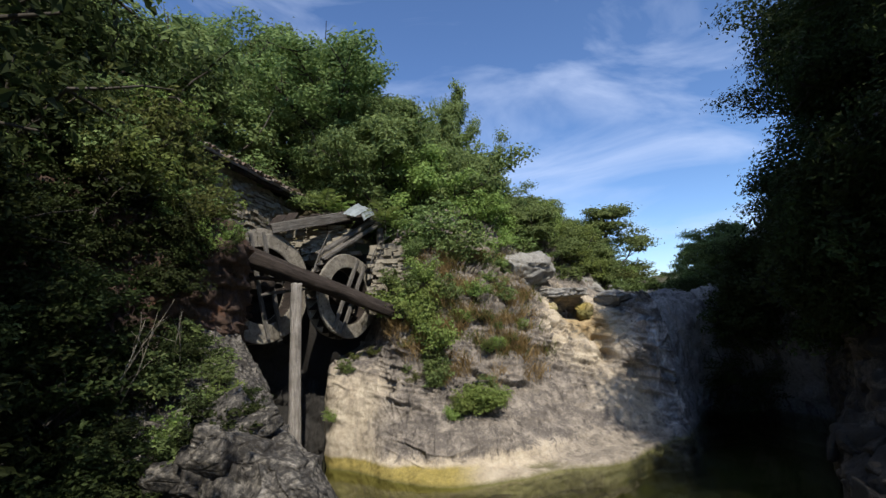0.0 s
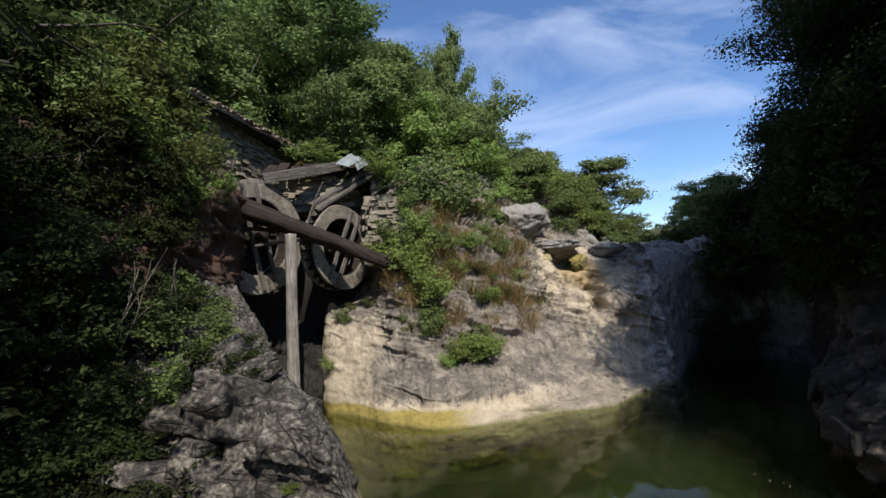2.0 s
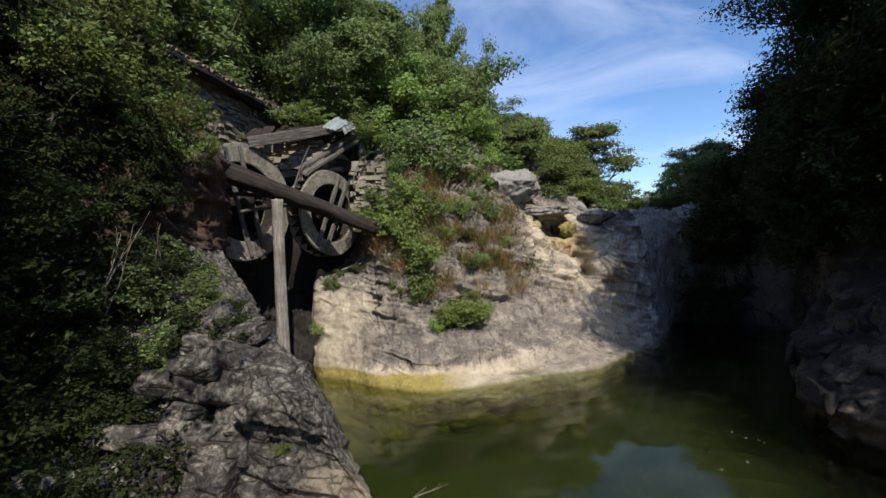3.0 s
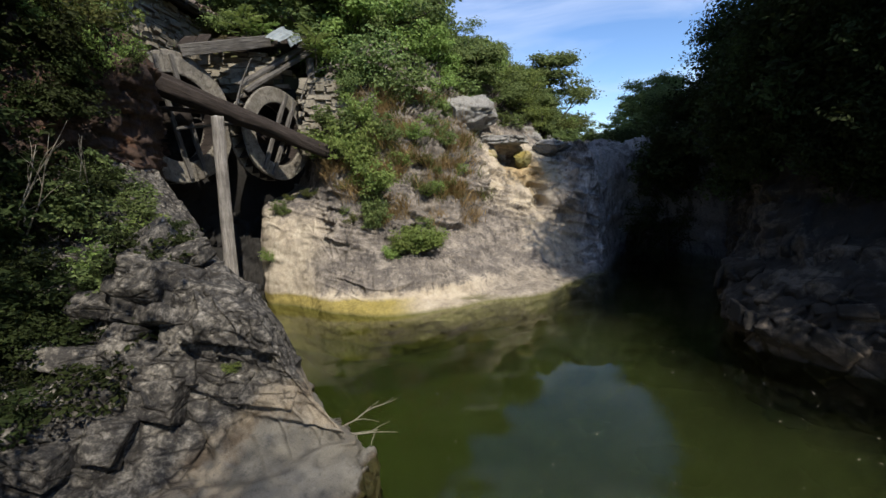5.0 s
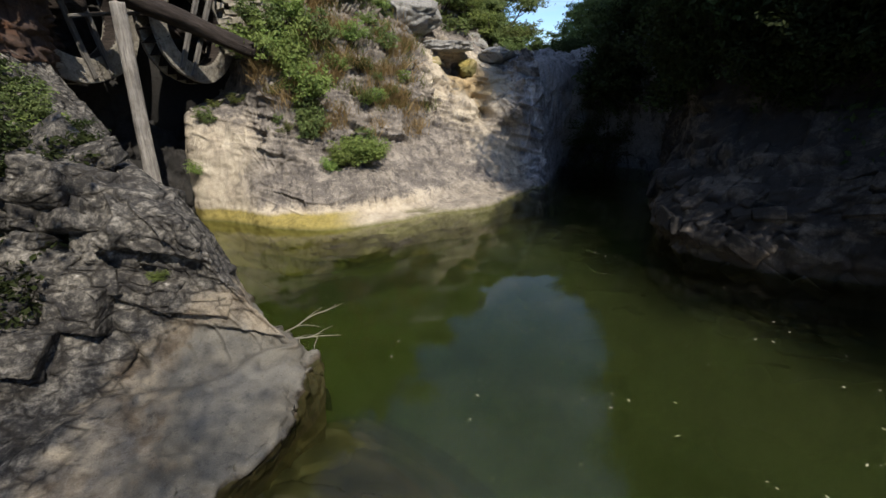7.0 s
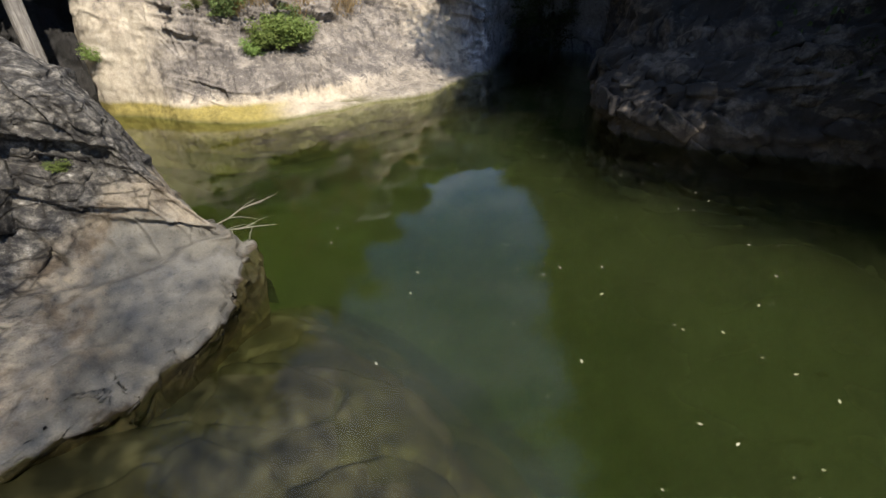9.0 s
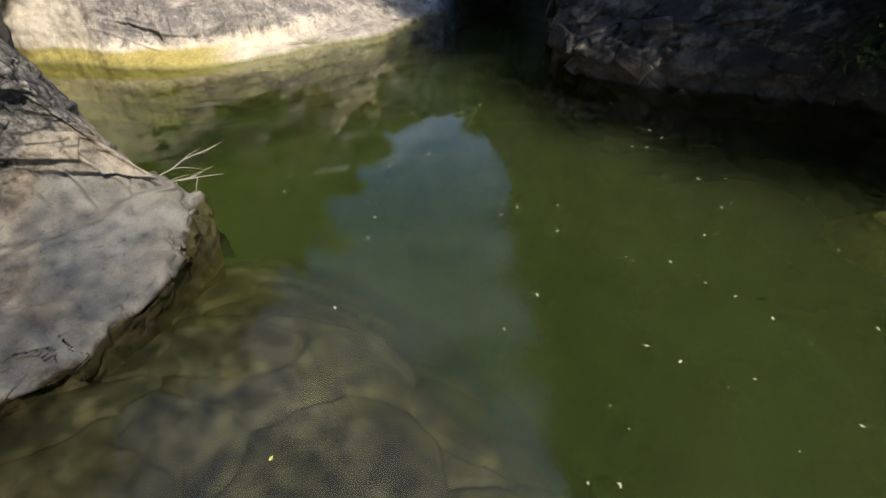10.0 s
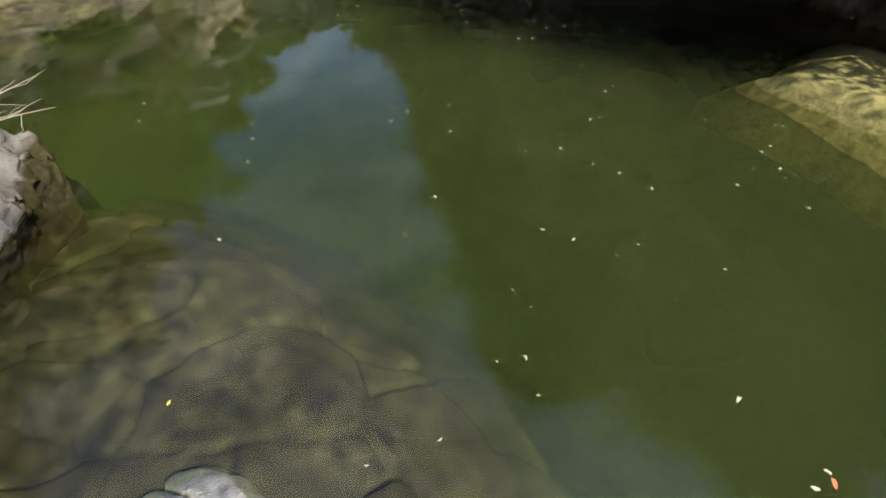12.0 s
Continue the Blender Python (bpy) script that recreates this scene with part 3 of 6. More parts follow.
def weather(g, rough, blocks=None, strata=None, seed=0, flip=1, crack=0.35, facet=0.9, turn=0.35, fine=(0.42, 0.12)):
    """Pushes a face in and out: broad swell and grain, fractured blocks with tilted facets, and beds of stone."""
    n = normals_of(g) * flip
    d = rough * (fbm(g, 0.55, 3, seed) * 1.0 + fbm(g, 1.9, 4, seed + 9) * 0.42 + fbm(g, 7.5, 4, seed + 20, 0.6) * 0.12)
    if blocks:
        size, amp = blocks
        warp = g + 0.07 * np.stack([fbm(g, 2.3, 3, seed + s) for s in (31, 32, 33)], -1)
        c, s = math.cos(turn), math.sin(turn)
        warp = warp @ np.array([[c, -s, 0.12], [s, c, 0.2], [-0.1, -0.2, 1.0]])
        for grain, share in ((1.0, 1.0), (2.3, fine[0]), (5.3, fine[1])):
            f1, f2, rid, tilt = cells(warp / np.array(size) * grain + grain, seed + 40 + int(grain * 7))
            d = d + share * amp * ((rid - 0.5) + facet * tilt - crack * (1 - smooth(0.0, 0.045 * grain**0.5, f2 - f1)))
    if strata:
        thick, amp, dip = strata
        h = (g @ np.array(dip)) / thick + 0.35 * fbm(g, 0.8, 3, seed + 60)
        row = np.floor(h).astype(np.int64)
        edge = h - row
        ledge = hash_of(row, row * 0 + 3, row * 0, seed) - 0.5
        ledge = ledge + (hash_of(row + 1, row * 0 + 3, row * 0, seed) - 0.5 - ledge) * smooth(0.9, 1.0, edge)
        d = d + amp * ledge - amp * 0.5 * (1 - smooth(0.0, 0.1, np.minimum(edge, 1 - edge)))
    return g + n * d[..., None]


def fracture(g, beds, joints, thick, wide, step, groove, seed, gap=0.022, warp=0.05):
    """Breaks a face along straight bed planes and two sets of joints in space: blocks stand in and out, with open cracks between."""
    q = g + warp * np.stack([fbm(g, 1.1, 4, seed + s) for s in (1, 2, 3)], -1)
    def unit(w):
        return np.array(w) / np.linalg.norm(w)
    h = q @ unit(beds) / thick
    h = h + 0.30 * np.sin(h * 1.7 + seed)
    row = np.floor(h).astype(np.int64)
    size = wide * (0.6 + 0.9 * hash_of(row, row * 0 + 1, row * 0, seed))
    a = q @ unit(joints[0]) / size + 9 * hash_of(row, row * 0 + 2, row * 0, seed)
    c = q @ unit(joints[1]) / (size * 1.3) + 9 * hash_of(row, row * 0 + 3, row * 0, seed)
    i, k = np.floor(a).astype(np.int64), np.floor(c).astype(np.int64)
    out = hash_of(row, i, k, seed + 4) - 0.5
    lean = (h - row - 0.5) * (hash_of(row, i, k, seed + 5) - 0.3) + (a - i - 0.5) * (hash_of(row, i, k, seed + 6) - 0.5) + (c - k - 0.5) * (hash_of(row, i, k, seed + 7) - 0.5)
    def edge(f, length):
        return np.minimum(f, 1 - f) * length
    some = smooth(0.2, 0.5, hash_of(row, i, k, seed + 8))
    cut = np.maximum(1 - smooth(0.3, 1.0, edge(h - row, thick) / gap), (1 - smooth(0.3, 1.0, np.minimum(edge(a - i, size), edge(c - k, size)) / gap)) * some)
    nrm = np.abs(normals_of(g) @ np.stack([unit(beds), unit(joints[0]), unit(joints[1])], -1))
    calm = smooth(0.92, 0.70, nrm[..., 0]) * smooth(0.96, 0.80, nrm[..., 1]) * smooth(0.96, 0.80, nrm[..., 2])
    return step * calm * (out + 0.9 * lean) - groove * calm * cut * (0.35 + 0.65 * smooth(-0.3, 0.4, fbm(g, 0.9, 2, seed + 9)))


def crack_planes(g, normal, start, end, gap, depth, shift, seed):
    """Long straight cracks along parallel planes, the rock a little in or out on either side."""
    rg, out, d, k = random.Random(seed), 0.0, start, 0
    n = np.array(normal) / np.linalg.norm(normal)
    s = (g + 0.035 * np.stack([fbm(g, 1.6, 3, seed + m) for m in (1, 2, 3)], -1)) @ n
    open_face = smooth(0.96, 0.82, np.abs(normals_of(g) @ n))
    while d < end:
        broken = smooth(-0.35, 0.05, fbm(g, 0.8, 2, seed + 10 + k))
        out = out - depth * open_face * broken * (1 - smooth(0.006, 0.026, np.abs(s - d)))
        out = out + shift * (-1) ** k * rg.uniform(0.4, 1.0) * smooth(-0.02, 0.02, s - d)
        d, k = d + gap * rg.uniform(0.55, 1.5), k + 1
    return out


def crags(g, seed):
    """Fine broken grain of bare rock."""
    return 0.05 * np.abs(fbm(g, 2.2, 3, seed)) + 0.022 * np.abs(fbm(g, 6.5, 3, seed + 4, 0.6)) + 0.008 * fbm(g, 22.0, 2, seed + 7)


def face(name, g, mat, label, category="rock", flip=False):
    ob = new(name, shaded(grid_mesh(name, g, flip), mat))
    return tagged(ob, label, category, kind="structure")


def block_of(place, size, turn, seed, level, mat):
    """A broken block of bedded rock: a squared stone with its corners split off, rough all over."""
    bm = bmesh.new()
    bmesh.ops.create_icosphere(bm, subdivisions=level, radius=1.0)
    d = np.array([v.co for v in bm.verts])
    quads = np.array([[v.index for v in f.verts] for f in bm.faces])
    bm.free()
    rg = np.random.RandomState(seed)
    total = 0.0
    for axis in ((1, 0, 0), (-1, 0, 0), (0, 1, 0), (0, -1, 0), (0, 0, 1), (0, 0, -1)):
        n = np.array(axis) + rg.normal(size=3) * 0.10
        total = total + np.clip(d @ n / rg.uniform(0.85, 1.05), 0, 9) ** 50
    for _ in range(4):
        n = rg.normal(size=3)
        n /= np.linalg.norm(n)
        total = total + np.clip(d @ n / rg.uniform(1.1, 1.4), 0, 9) ** 50
    frame3 = np.array(turn.to_3x3())
    p = d * (total ** (-1 / 50))[:, None] * np.array(size) @ frame3.T + np.array(place)
    p = p + (d @ frame3.T) * (0.35 * crags(p, 43) - 0.015 + 0.008 * fbm(p, 6.0, 3, 44))[:, None]
    return shaded(mesh_from("block", p, quads), mat)


def lay_blocks(rock, smooth_grid, rough_grid, mat, seed, count, keep, scale):
    """Broken slabs along the beds of a rock face, each flush with the face to a hand's width."""
    rng, normals, placed = random.Random(seed), normals_of(smooth_grid), []
    nu, nv = smooth_grid.shape[:2]
    for _ in range(count * 60):
        if len(placed) >= count:
            break
        u, v = rng.randrange(nu), rng.randrange(nv)
        at, n = Vector(rough_grid[u, v]), Vector(normals[u, v])
        if not keep(at):
            continue
        big = rng.random() ** 1.3 * scale(at)
        size = (0.20 + 0.40 * big, 0.16, 0.08 + 0.20 * big)
        if any((at - p).length < 0.75 * (size[0] + s) for p, s in placed):
            continue
        placed.append((at, size[0] * 0.8))
        back = -n if n.dot(at - Vector((1.5, 5.0, 1.5))) < 0 else n
        side = Vector((1, 0.05, -0.26)).cross(back).cross(back) * -1
        side.normalize()
        up = side.cross(back)
        turn = Matrix((side, back, up)).transposed().to_4x4() @ pose(0, 0, 0, rng.uniform(-9, 9), rng.uniform(-7, 7), rng.uniform(-9, 9))
        ob = new("block", block_of(at + back * (size[1] - rng.uniform(0.0, 0.065)), size, turn, rng.randrange(9999), 4, mat))
        ob.parent = rock


# ---- ground: pool bed, hillsides and far land in one sheet ----
LEFT_TOE = ((-60, -30.0), (-4, -8.0), (4, -7.0), (9, -5.9), (12, -6.9), (14.6, -6.2), (15.8, -2.4), (16.6, 0.6), (18, 3.6), (22, 7.4), (30, 12.0), (80, 30.0))
RIGHT_TOE = ((-60, 30.0), (-4, 9.2), (4, 10.5), (8, 9.6), (11, 10.2), (14, 11.0), (18, 12.4), (24, 15.0), (40, 25.0), (80, 50.0), (200, 130.0))


def toe(line, y):
    a = np.array(line)
    return np.interp(y, a[:, 0], a[:, 1])


def ground_height(x, y):
    p = np.stack([x, y, 0 * x], -1)
    bed = -2.6 + 1.95 * np.exp(-(((x + 0.3) / 2.0) ** 2 + ((y - 1.6) / 2.6) ** 2)) + 2.25 * smooth(6.8, 8.3, x) * smooth(4.4, 1.6, y) + 1.3 * smooth(-1.0, -3.0, x)
    bed = bed + 0.16 * fbm(p, 0.9, 4, 3) + 0.28 * fbm(p, 0.3, 2, 5)
    up = smooth(16.2, 18.8, y) * 6.2
    bed = np.where(y > 15, bed + up, bed)
    left = toe(LEFT_TOE, y) - x
    right = x - toe(RIGHT_TOE, y)
    bumps = 0.5 * fbm(p, 0.25, 4, 8)
    lz = 2.0 * smooth(-1, 1.5, left) + smooth(13.0, 16.5, y) * 1.5 + 0.56 * np.clip(left - 0.5, 0, 17) + 0.15 * np.clip(left - 17, 0, 60) + bumps
    rz = (1.2 + 2.4 * smooth(2, 6, y)) * smooth(0, 2.0, right) + (0.55 + 0.4 * smooth(2, 6, y)) * np.clip(right - 1.0, 0, 14) + 0.2 * np.clip(right - 15, 0, 60) + bumps
    z = np.maximum(bed, np.where(left > -1, bed + (lz - bed) * smooth(-1, 0.8, left), -9))
    z = np.maximum(z, np.where(right > 0, bed + (rz - bed) * smooth(0, 1.2, right), -9))
    back = smooth(-1.6, -4.5, y)
    return z + back * np.clip(1.3 - z, 0, 9) + smooth(-6, -16, y) * np.clip(5 - z, 0, 5)


def build_ground():
    def axis(lo, hi, fine, coarse):
        inner = np.arange(lo, hi, fine)
        outer = np.array([0.6, 1.4, 2.6, 4.5, 7, 11, 17, 26, 40, 65, 110, 200, 400, 900])
        return np.r_[(lo - outer)[::-1], inner, hi - fine + outer]
    xs, ys = axis(-14, 18, 0.14, 0), axis(-3, 30, 0.14, 0)
    x, y = np.meshgrid(xs, ys, indexing="ij")
    g = np.stack([x, y, ground_height(x, y)], -1)
    ob = new("ground", shaded(grid_mesh("ground", g), GROUND))
    tagged(ob, "dark leaf-littered soil and a silty pool bed, greened with depth for the water's dimming", "ground", kind="structure")


build_ground()

# ---- the pool ----
wx, wy = np.meshgrid(np.linspace(-9, 13, 12), np.linspace(-14, 17.5, 16), indexing="ij")
water = new("water", shaded(grid_mesh("water", np.stack([wx, wy, 0 * wx], -1)), WATER))
tagged(water, "still green pool water mirroring cliff and sky", "water", kind="structure")
sx, sy = np.meshgrid(np.linspace(-9, 13, 90), np.linspace(-6, 17.5, 100), indexing="ij")
flat_xy = np.stack([sx, sy, 0 * sx], -1)
for n, (depth, murk) in enumerate(zip((-0.50, -0.80, -1.2), MURKS)):
    sz = depth + 0.13 * fbm(flat_xy, 0.5, 3, 91 + n) + 0.05 * fbm(flat_xy, 2.5, 2, 96 + n)
    silt = new("water_silt", shaded(grid_mesh("water_silt", np.stack([sx, sy, np.minimum(sz, -0.05)], -1)), murk))
    tagged(silt, "cloudy green silt hanging in the pool water", "water", kind="structure")

# ---- sunlit cliff beside the pool, up to the dry fall ----
cliff = Loft()
cliff.add(-3.75, 14.9, 90, (0, -1.6), (0.0, -0.1), (0.05, 1.2), (0.15, 2.0), (0.3, 2.5), (1.2, 2.6), (1.9, 3.0), (2.3, 4.4), (2.7, 5.2))
cliff.add(-3.45, 13.3, 85, (-0.1, -1.6), (0.0, -0.1), (0.12, 1.2), (0.2, 2.1), (0.5, 2.65), (1.4, 2.75), (2.3, 3.0), (2.8, 4.4), (3.3, 5.4))
cliff.add(-2.4, 12.55, 88, (-0.2, -1.6), (0.0, -0.1), (0.25, 1.0), (0.5, 1.8), (0.75, 2.6), (1.4, 2.9), (2.2, 3.2), (2.8, 4.6), (3.6, 6.0))
cliff.add(-1.45, 11.75, 90, (-0.3, -1.6), (0.0, -0.1), (0.30, 0.35), (0.55, 0.9), (0.85, 1.5), (1.15, 2.6), (1.45, 3.6), (2.6, 4.1), (4.4, 7.0))
cliff.add(-0.3, 11.15, 90, (0.7, -1.6), (0.0, -0.1), (0.55, 0.25), (0.80, 0.75), (1.25, 1.25), (1.75, 1.75), (2.15, 2.9), (2.9, 4.3), (5.0, 7.6))
cliff.add(1.2, 11.35, 88, (0.7, -1.6), (0.0, -0.1), (0.6, 0.16), (0.85, 0.62), (1.35, 1.05), (2.0, 1.5), (2.6, 2.7), (3.4, 4.3), (6.0, 7.8))
cliff.add(2.6, 11.75, 85, (0.7, -1.6), (0.0, -0.1), (0.7, 0.14), (1.1, 0.45), (1.8, 0.85), (2.6, 1.7), (3.2, 2.5), (4.1, 3.7), (7.0, 7.0))
cliff.add(4.0, 12.1, 80, (0.7, -1.6), (0.0, -0.1), (0.8, 0.15), (2.0, 0.8), (2.9, 1.8), (3.5, 2.5), (4.3, 3.2), (5.2, 4.2), (7.5, 6.0))
cliff.add(5.2, 12.9, 78, (0.7, -1.6), (0.0, -0.1), (0.8, 0.12), (1.7, 0.8), (2.3, 1.7), (3.0, 2.5), (3.8, 3.2), (4.6, 3.9), (7.5, 4.6))
cliff.add(6.2, 13.6, 80, (-0.3, -1.6), (0.0, -0.1), (0.7, 0.3), (1.2, 1.2), (1.5, 2.2), (1.9, 3.1), (2.8, 3.75), (4.0, 4.15), (7.5, 4.6))
cliff.add(7.0, 14.4, 85, (-0.2, -1.6), (0.0, -0.1), (0.3, 0.7), (0.5, 1.6), (0.6, 2.5), (0.9, 3.3), (1.7, 4.0), (3.2, 4.3), (7.5, 4.7))
CLIFF_GRID = cliff.grid(480, 330)
DENTS = ((4.25, 16.75, 3.78, 0.40, 1.3), (4.75, 16.95, 3.75, 0.36, 1.2), (5.02, 16.2, 2.95, 0.36, 0.40), (5.08, 16.0, 2.55, 0.33, 0.45), (5.20, 15.6, 2.2, 0.26, 0.8), (5.4, 16.4, 3.1, 0.2, 0.3),
         (6.05, 14.95, 1.75, 0.42, 0.25), (6.2, 14.7, 1.1, 0.45, 0.3), (3.3, 14.9, 2.15, 0.6, 0.35), (2.6, 14.3, 1.9, 0.5, 0.25), (5.75, 16.1, 3.3, 0.55, -0.3), (4.6, 15.9, 2.6, 0.4, -0.25), (5.9, 15.3, 2.3, 0.4, -0.3), (4.1, 14.6, 1.5, 0.6, 0.2))


def dented(g, dents):
    """Hollows and knobs worn by the fall, each at a place, with a radius and a depth back into the rock."""
    for x, y, z, r, depth in dents:
        d2 = ((g - np.array([x, y, z])) ** 2 * np.array([1, 0.35, 1])).sum(-1) / r**2
        g = g + np.array([0.05, 1.0, -0.1]) * (depth * np.exp(-(d2**1.8)))[..., None]
    return g


g = CLIFF_GRID
out = -normals_of(g)
swell = 0.11 * fbm(g, 0.5, 3, 2) + 0.05 * fbm(g, 1.3, 3, 11) - 0.030 * np.abs(fbm(g, 2.6, 4, 12, 0.55))
craggy = smooth(1.25, 1.9, g[..., 2] + 0.25 * fbm(g, 0.9, 3, 4)) * smooth(5.6, 4.2, g[..., 0]) * (0.25 + 0.75 * smooth(-2.1, -1.4, g[..., 0]))
chips = fracture(g, (0.35, 0.15, 1.0), ((0.9, 0.3, -0.2), (-0.3, 0.9, 0.3)), 0.55, 0.8, 0.20, 0.12, 14, 0.04, 0.09) + fracture(g, (0.25, 0.1, 1.0), ((1.0, 0.2, 0.4), (0.1, 1.0, 0.2)), 0.19, 0.34, 0.07, 0.05, 15, 0.03, 0.06)
flutes = 0.03 * np.abs(fbm(g * np.array([1.0, 1.0, 0.22]), 2.2, 3, 16)) * smooth(5.4, 6.2, g[..., 0])
pits = 0.6 * crags(g, 7) * smooth(6.4, 5.2, g[..., 0])
shelf_cracks = crack_planes(g, (0.22, -0.30, 1.0), -6.0, 6.0, 0.75, 0.05, 0.02, 341) * smooth(-2.4, -1.4, g[..., 0])
g = g + out * (swell + 1.25 * chips * craggy + 0.8 * chips * smooth(5.6, 6.3, g[..., 0]) + 0.4 * chips * (1 - craggy) * smooth(0.3, 0.6, g[..., 2]) * smooth(-2.2, -1.2, g[..., 0]) - flutes - pits + 0.7 * shelf_cracks)[..., None]
g = dented(g, DENTS)
face("cliff", g, CLIFF, "tan and grey sunlit limestone cliff above the pool", "cliff")

# ---- stone ledges under the shallow water ----
shelf = Loft()
shelf.add(-4.6, 0, 90, (-2.5, -1.9), (0.2, -1.7), (1.4, -1.6), (2.4, -1.6), (3.2, -1.6), (4.6, -1.9))
shelf.add(-3.2, 0, 90, (-2.5, -0.9), (0.2, -0.42), (1.4, -0.28), (2.4, -0.25), (3.2, -0.3), (4.6, -0.9))
shelf.add(-1.6, 0, 90, (-2.5, -0.9), (0.2, -0.36), (1.4, -0.24), (2.4, -0.22), (3.3, -0.25), (4.6, -0.8))
shelf.add(-0.6, 0, 90, (-2.5, -0.9), (0.2, -0.26), (1.2, -0.14), (2.2, -0.26), (3.6, -0.42), (5.4, -0.9))
shelf.add(0.2, 0, 90, (-2.5, -0.9), (0.2, -0.28), (1.2, -0.20), (2.3, -0.34), (3.8, -0.52), (5.6, -1.1))
shelf.add(1.0, 0, 90, (-2.5, -1.0), (0.2, -0.55), (1.2, -0.50), (2.4, -0.66), (3.8, -0.95), (5.6, -1.7))
shelf.add(1.9, 0, 90, (-2.5, -1.7), (0.2, -1.15), (1.2, -1.15), (2.4, -1.4), (3.8, -1.9), (5.6, -2.6))
shelf.add(3.0, 0, 90, (-2.5, -2.9), (0.2, -2.6), (1.2, -2.7), (2.4, -2.9), (3.8, -3.1), (5.6, -3.4))
g = weather(shelf.grid(240, 250), 0.0, blocks=((1.3, 0.8, 2.5), 0.07), seed=83, flip=1, crack=0.8, facet=0.5, turn=-0.5, fine=(0.14, 0.0))
g[..., 2] += 0.03 * fbm(g * np.array([1, 1, 0]), 0.8, 2, 84)
face("pool_ledge", g, LEDGE, "pale silted stone ledges under shallow water", "rock ledge")

# ---- grey wall right of the fall, hollow at its foot ----
wall = Loft()
wall.add(6.9, 14.3, 85, (0.0, -1.6), (0.1, -0.1), (0.3, 0.7), (0.5, 1.6), (0.6, 2.5), (0.9, 3.3), (1.6, 3.95), (3.2, 4.25), (9.0, 4.7))
wall.add(7.6, 14.9, 90, (0.1, -1.6), (0.15, -0.1), (0.25, 0.7), (0.2, 1.6), (0.1, 2.5), (0.25, 3.4), (0.8, 4.0), (2.6, 4.2), (9.0, 4.3))
wall.add(8.6, 15.2, 95, (1.4, -1.6), (1.3, -0.1), (0.9, 0.8), (0.5, 1.7), (0.2, 2.7), (0.2, 3.6), (0.6, 4.1), (2.6, 4.3), (9.0, 4.4))
wall.add(10.0, 15.2, 75, (1.8, -1.6), (1.7, -0.1), (1.3, 0.8), (0.7, 1.7), (0.3, 2.8), (0.2, 3.9), (0.5, 4.5), (2.6, 4.6), (9.0, 4.9))
wall.add(11.0, 13.6, 35, (1.0, -1.6), (1.0, -0.1), (0.8, 0.8), (0.4, 1.8), (0.0, 3.0), (-0.2, 4.4), (0.2, 5.8), (2.0, 6.8), (8.0, 10.0))
g = weather(wall.grid(220, 200), 0.16, blocks=((0.8, 0.8, 1.6), 0.12), seed=12, flip=-1)
face("rock_wall", g, WALLROCK, "grey water-streaked limestone wall of the dry fall", "cliff")

# ---- right bank, shade in its colour: undercut boulder ledge below an overhanging wall ----
bank = Loft()
bank.add(10.9, 13.8, 20, (0.2, -1.6), (0.2, -0.1), (0.1, 0.7), (0.2, 1.4), (0.5, 2.2), (0.3, 3.4), (0.1, 4.3), (0.6, 5.0), (3.0, 5.6), (8.0, 9.5))
bank.add(9.0, 11.2, 20, (0.3, -1.6), (0.2, -0.1), (0.0, 0.5), (0.2, 1.1), (0.7, 1.8), (0.6, 3.2), (0.4, 4.3), (0.9, 5.0), (3.0, 5.6), (8.0, 9.5))
bank.add(7.4, 9.5, 15, (0.5, -1.6), (0.15, -0.1), (-0.1, 0.5), (0.25, 1.0), (1.1, 1.7), (1.3, 3.0), (0.9, 4.6), (1.0, 6.2), (3.4, 8.2), (8.5, 12.5))
bank.add(6.6, 8.0, 5, (0.8, -1.6), (0.3, -0.1), (-0.1, 0.5), (0.3, 1.0), (1.4, 1.6), (2.2, 2.8), (1.9, 4.6), (2.0, 6.2), (4.2, 8.2), (9.0, 12.5))
bank.add(6.6, 7.1, -10, (0.9, -1.6), (0.4, -0.1), (0.0, 0.5), (0.4, 1.0), (1.5, 1.7), (2.5, 2.8), (2.3, 4.6), (2.4, 6.2), (4.5, 8.2), (9.2, 12.5))
bank.add(7.4, 6.3, -25, (0.9, -1.6), (0.5, -0.1), (0.1, 0.5), (0.4, 1.1), (1.4, 1.8), (2.0, 2.9), (1.9, 4.6), (2.0, 6.2), (4.2, 8.2), (9.2, 12.5))
bank.add(8.6, 5.0, -30, (0.9, -1.6), (0.5, -0.1), (0.1, 0.5), (0.4, 1.2), (1.2, 2.0), (1.6, 3.0), (1.5, 4.6), (1.7, 6.2), (4.0, 8.2), (9.2, 12.5))
bank.add(9.7, 3.2, -10, (0.4, -1.6), (0.3, -0.1), (0.1, 0.4), (0.4, 0.9), (1.0, 1.4), (1.4, 2.0), (1.7, 2.6), (2.2, 3.2), (4.2, 4.6), (9.2, 8.5))
bank.add(9.8, -3.0, 0, (0.4, -1.6), (0.3, -0.1), (0.2, 0.3), (0.5, 0.7), (1.0, 1.0), (1.5, 1.4), (2.0, 1.8), (2.6, 2.2), (4.5, 3.4), (9.2, 6.5))
BANK_GRID = bank.grid(340, 250)
g = weather(BANK_GRID, 0.16, seed=22, flip=1)
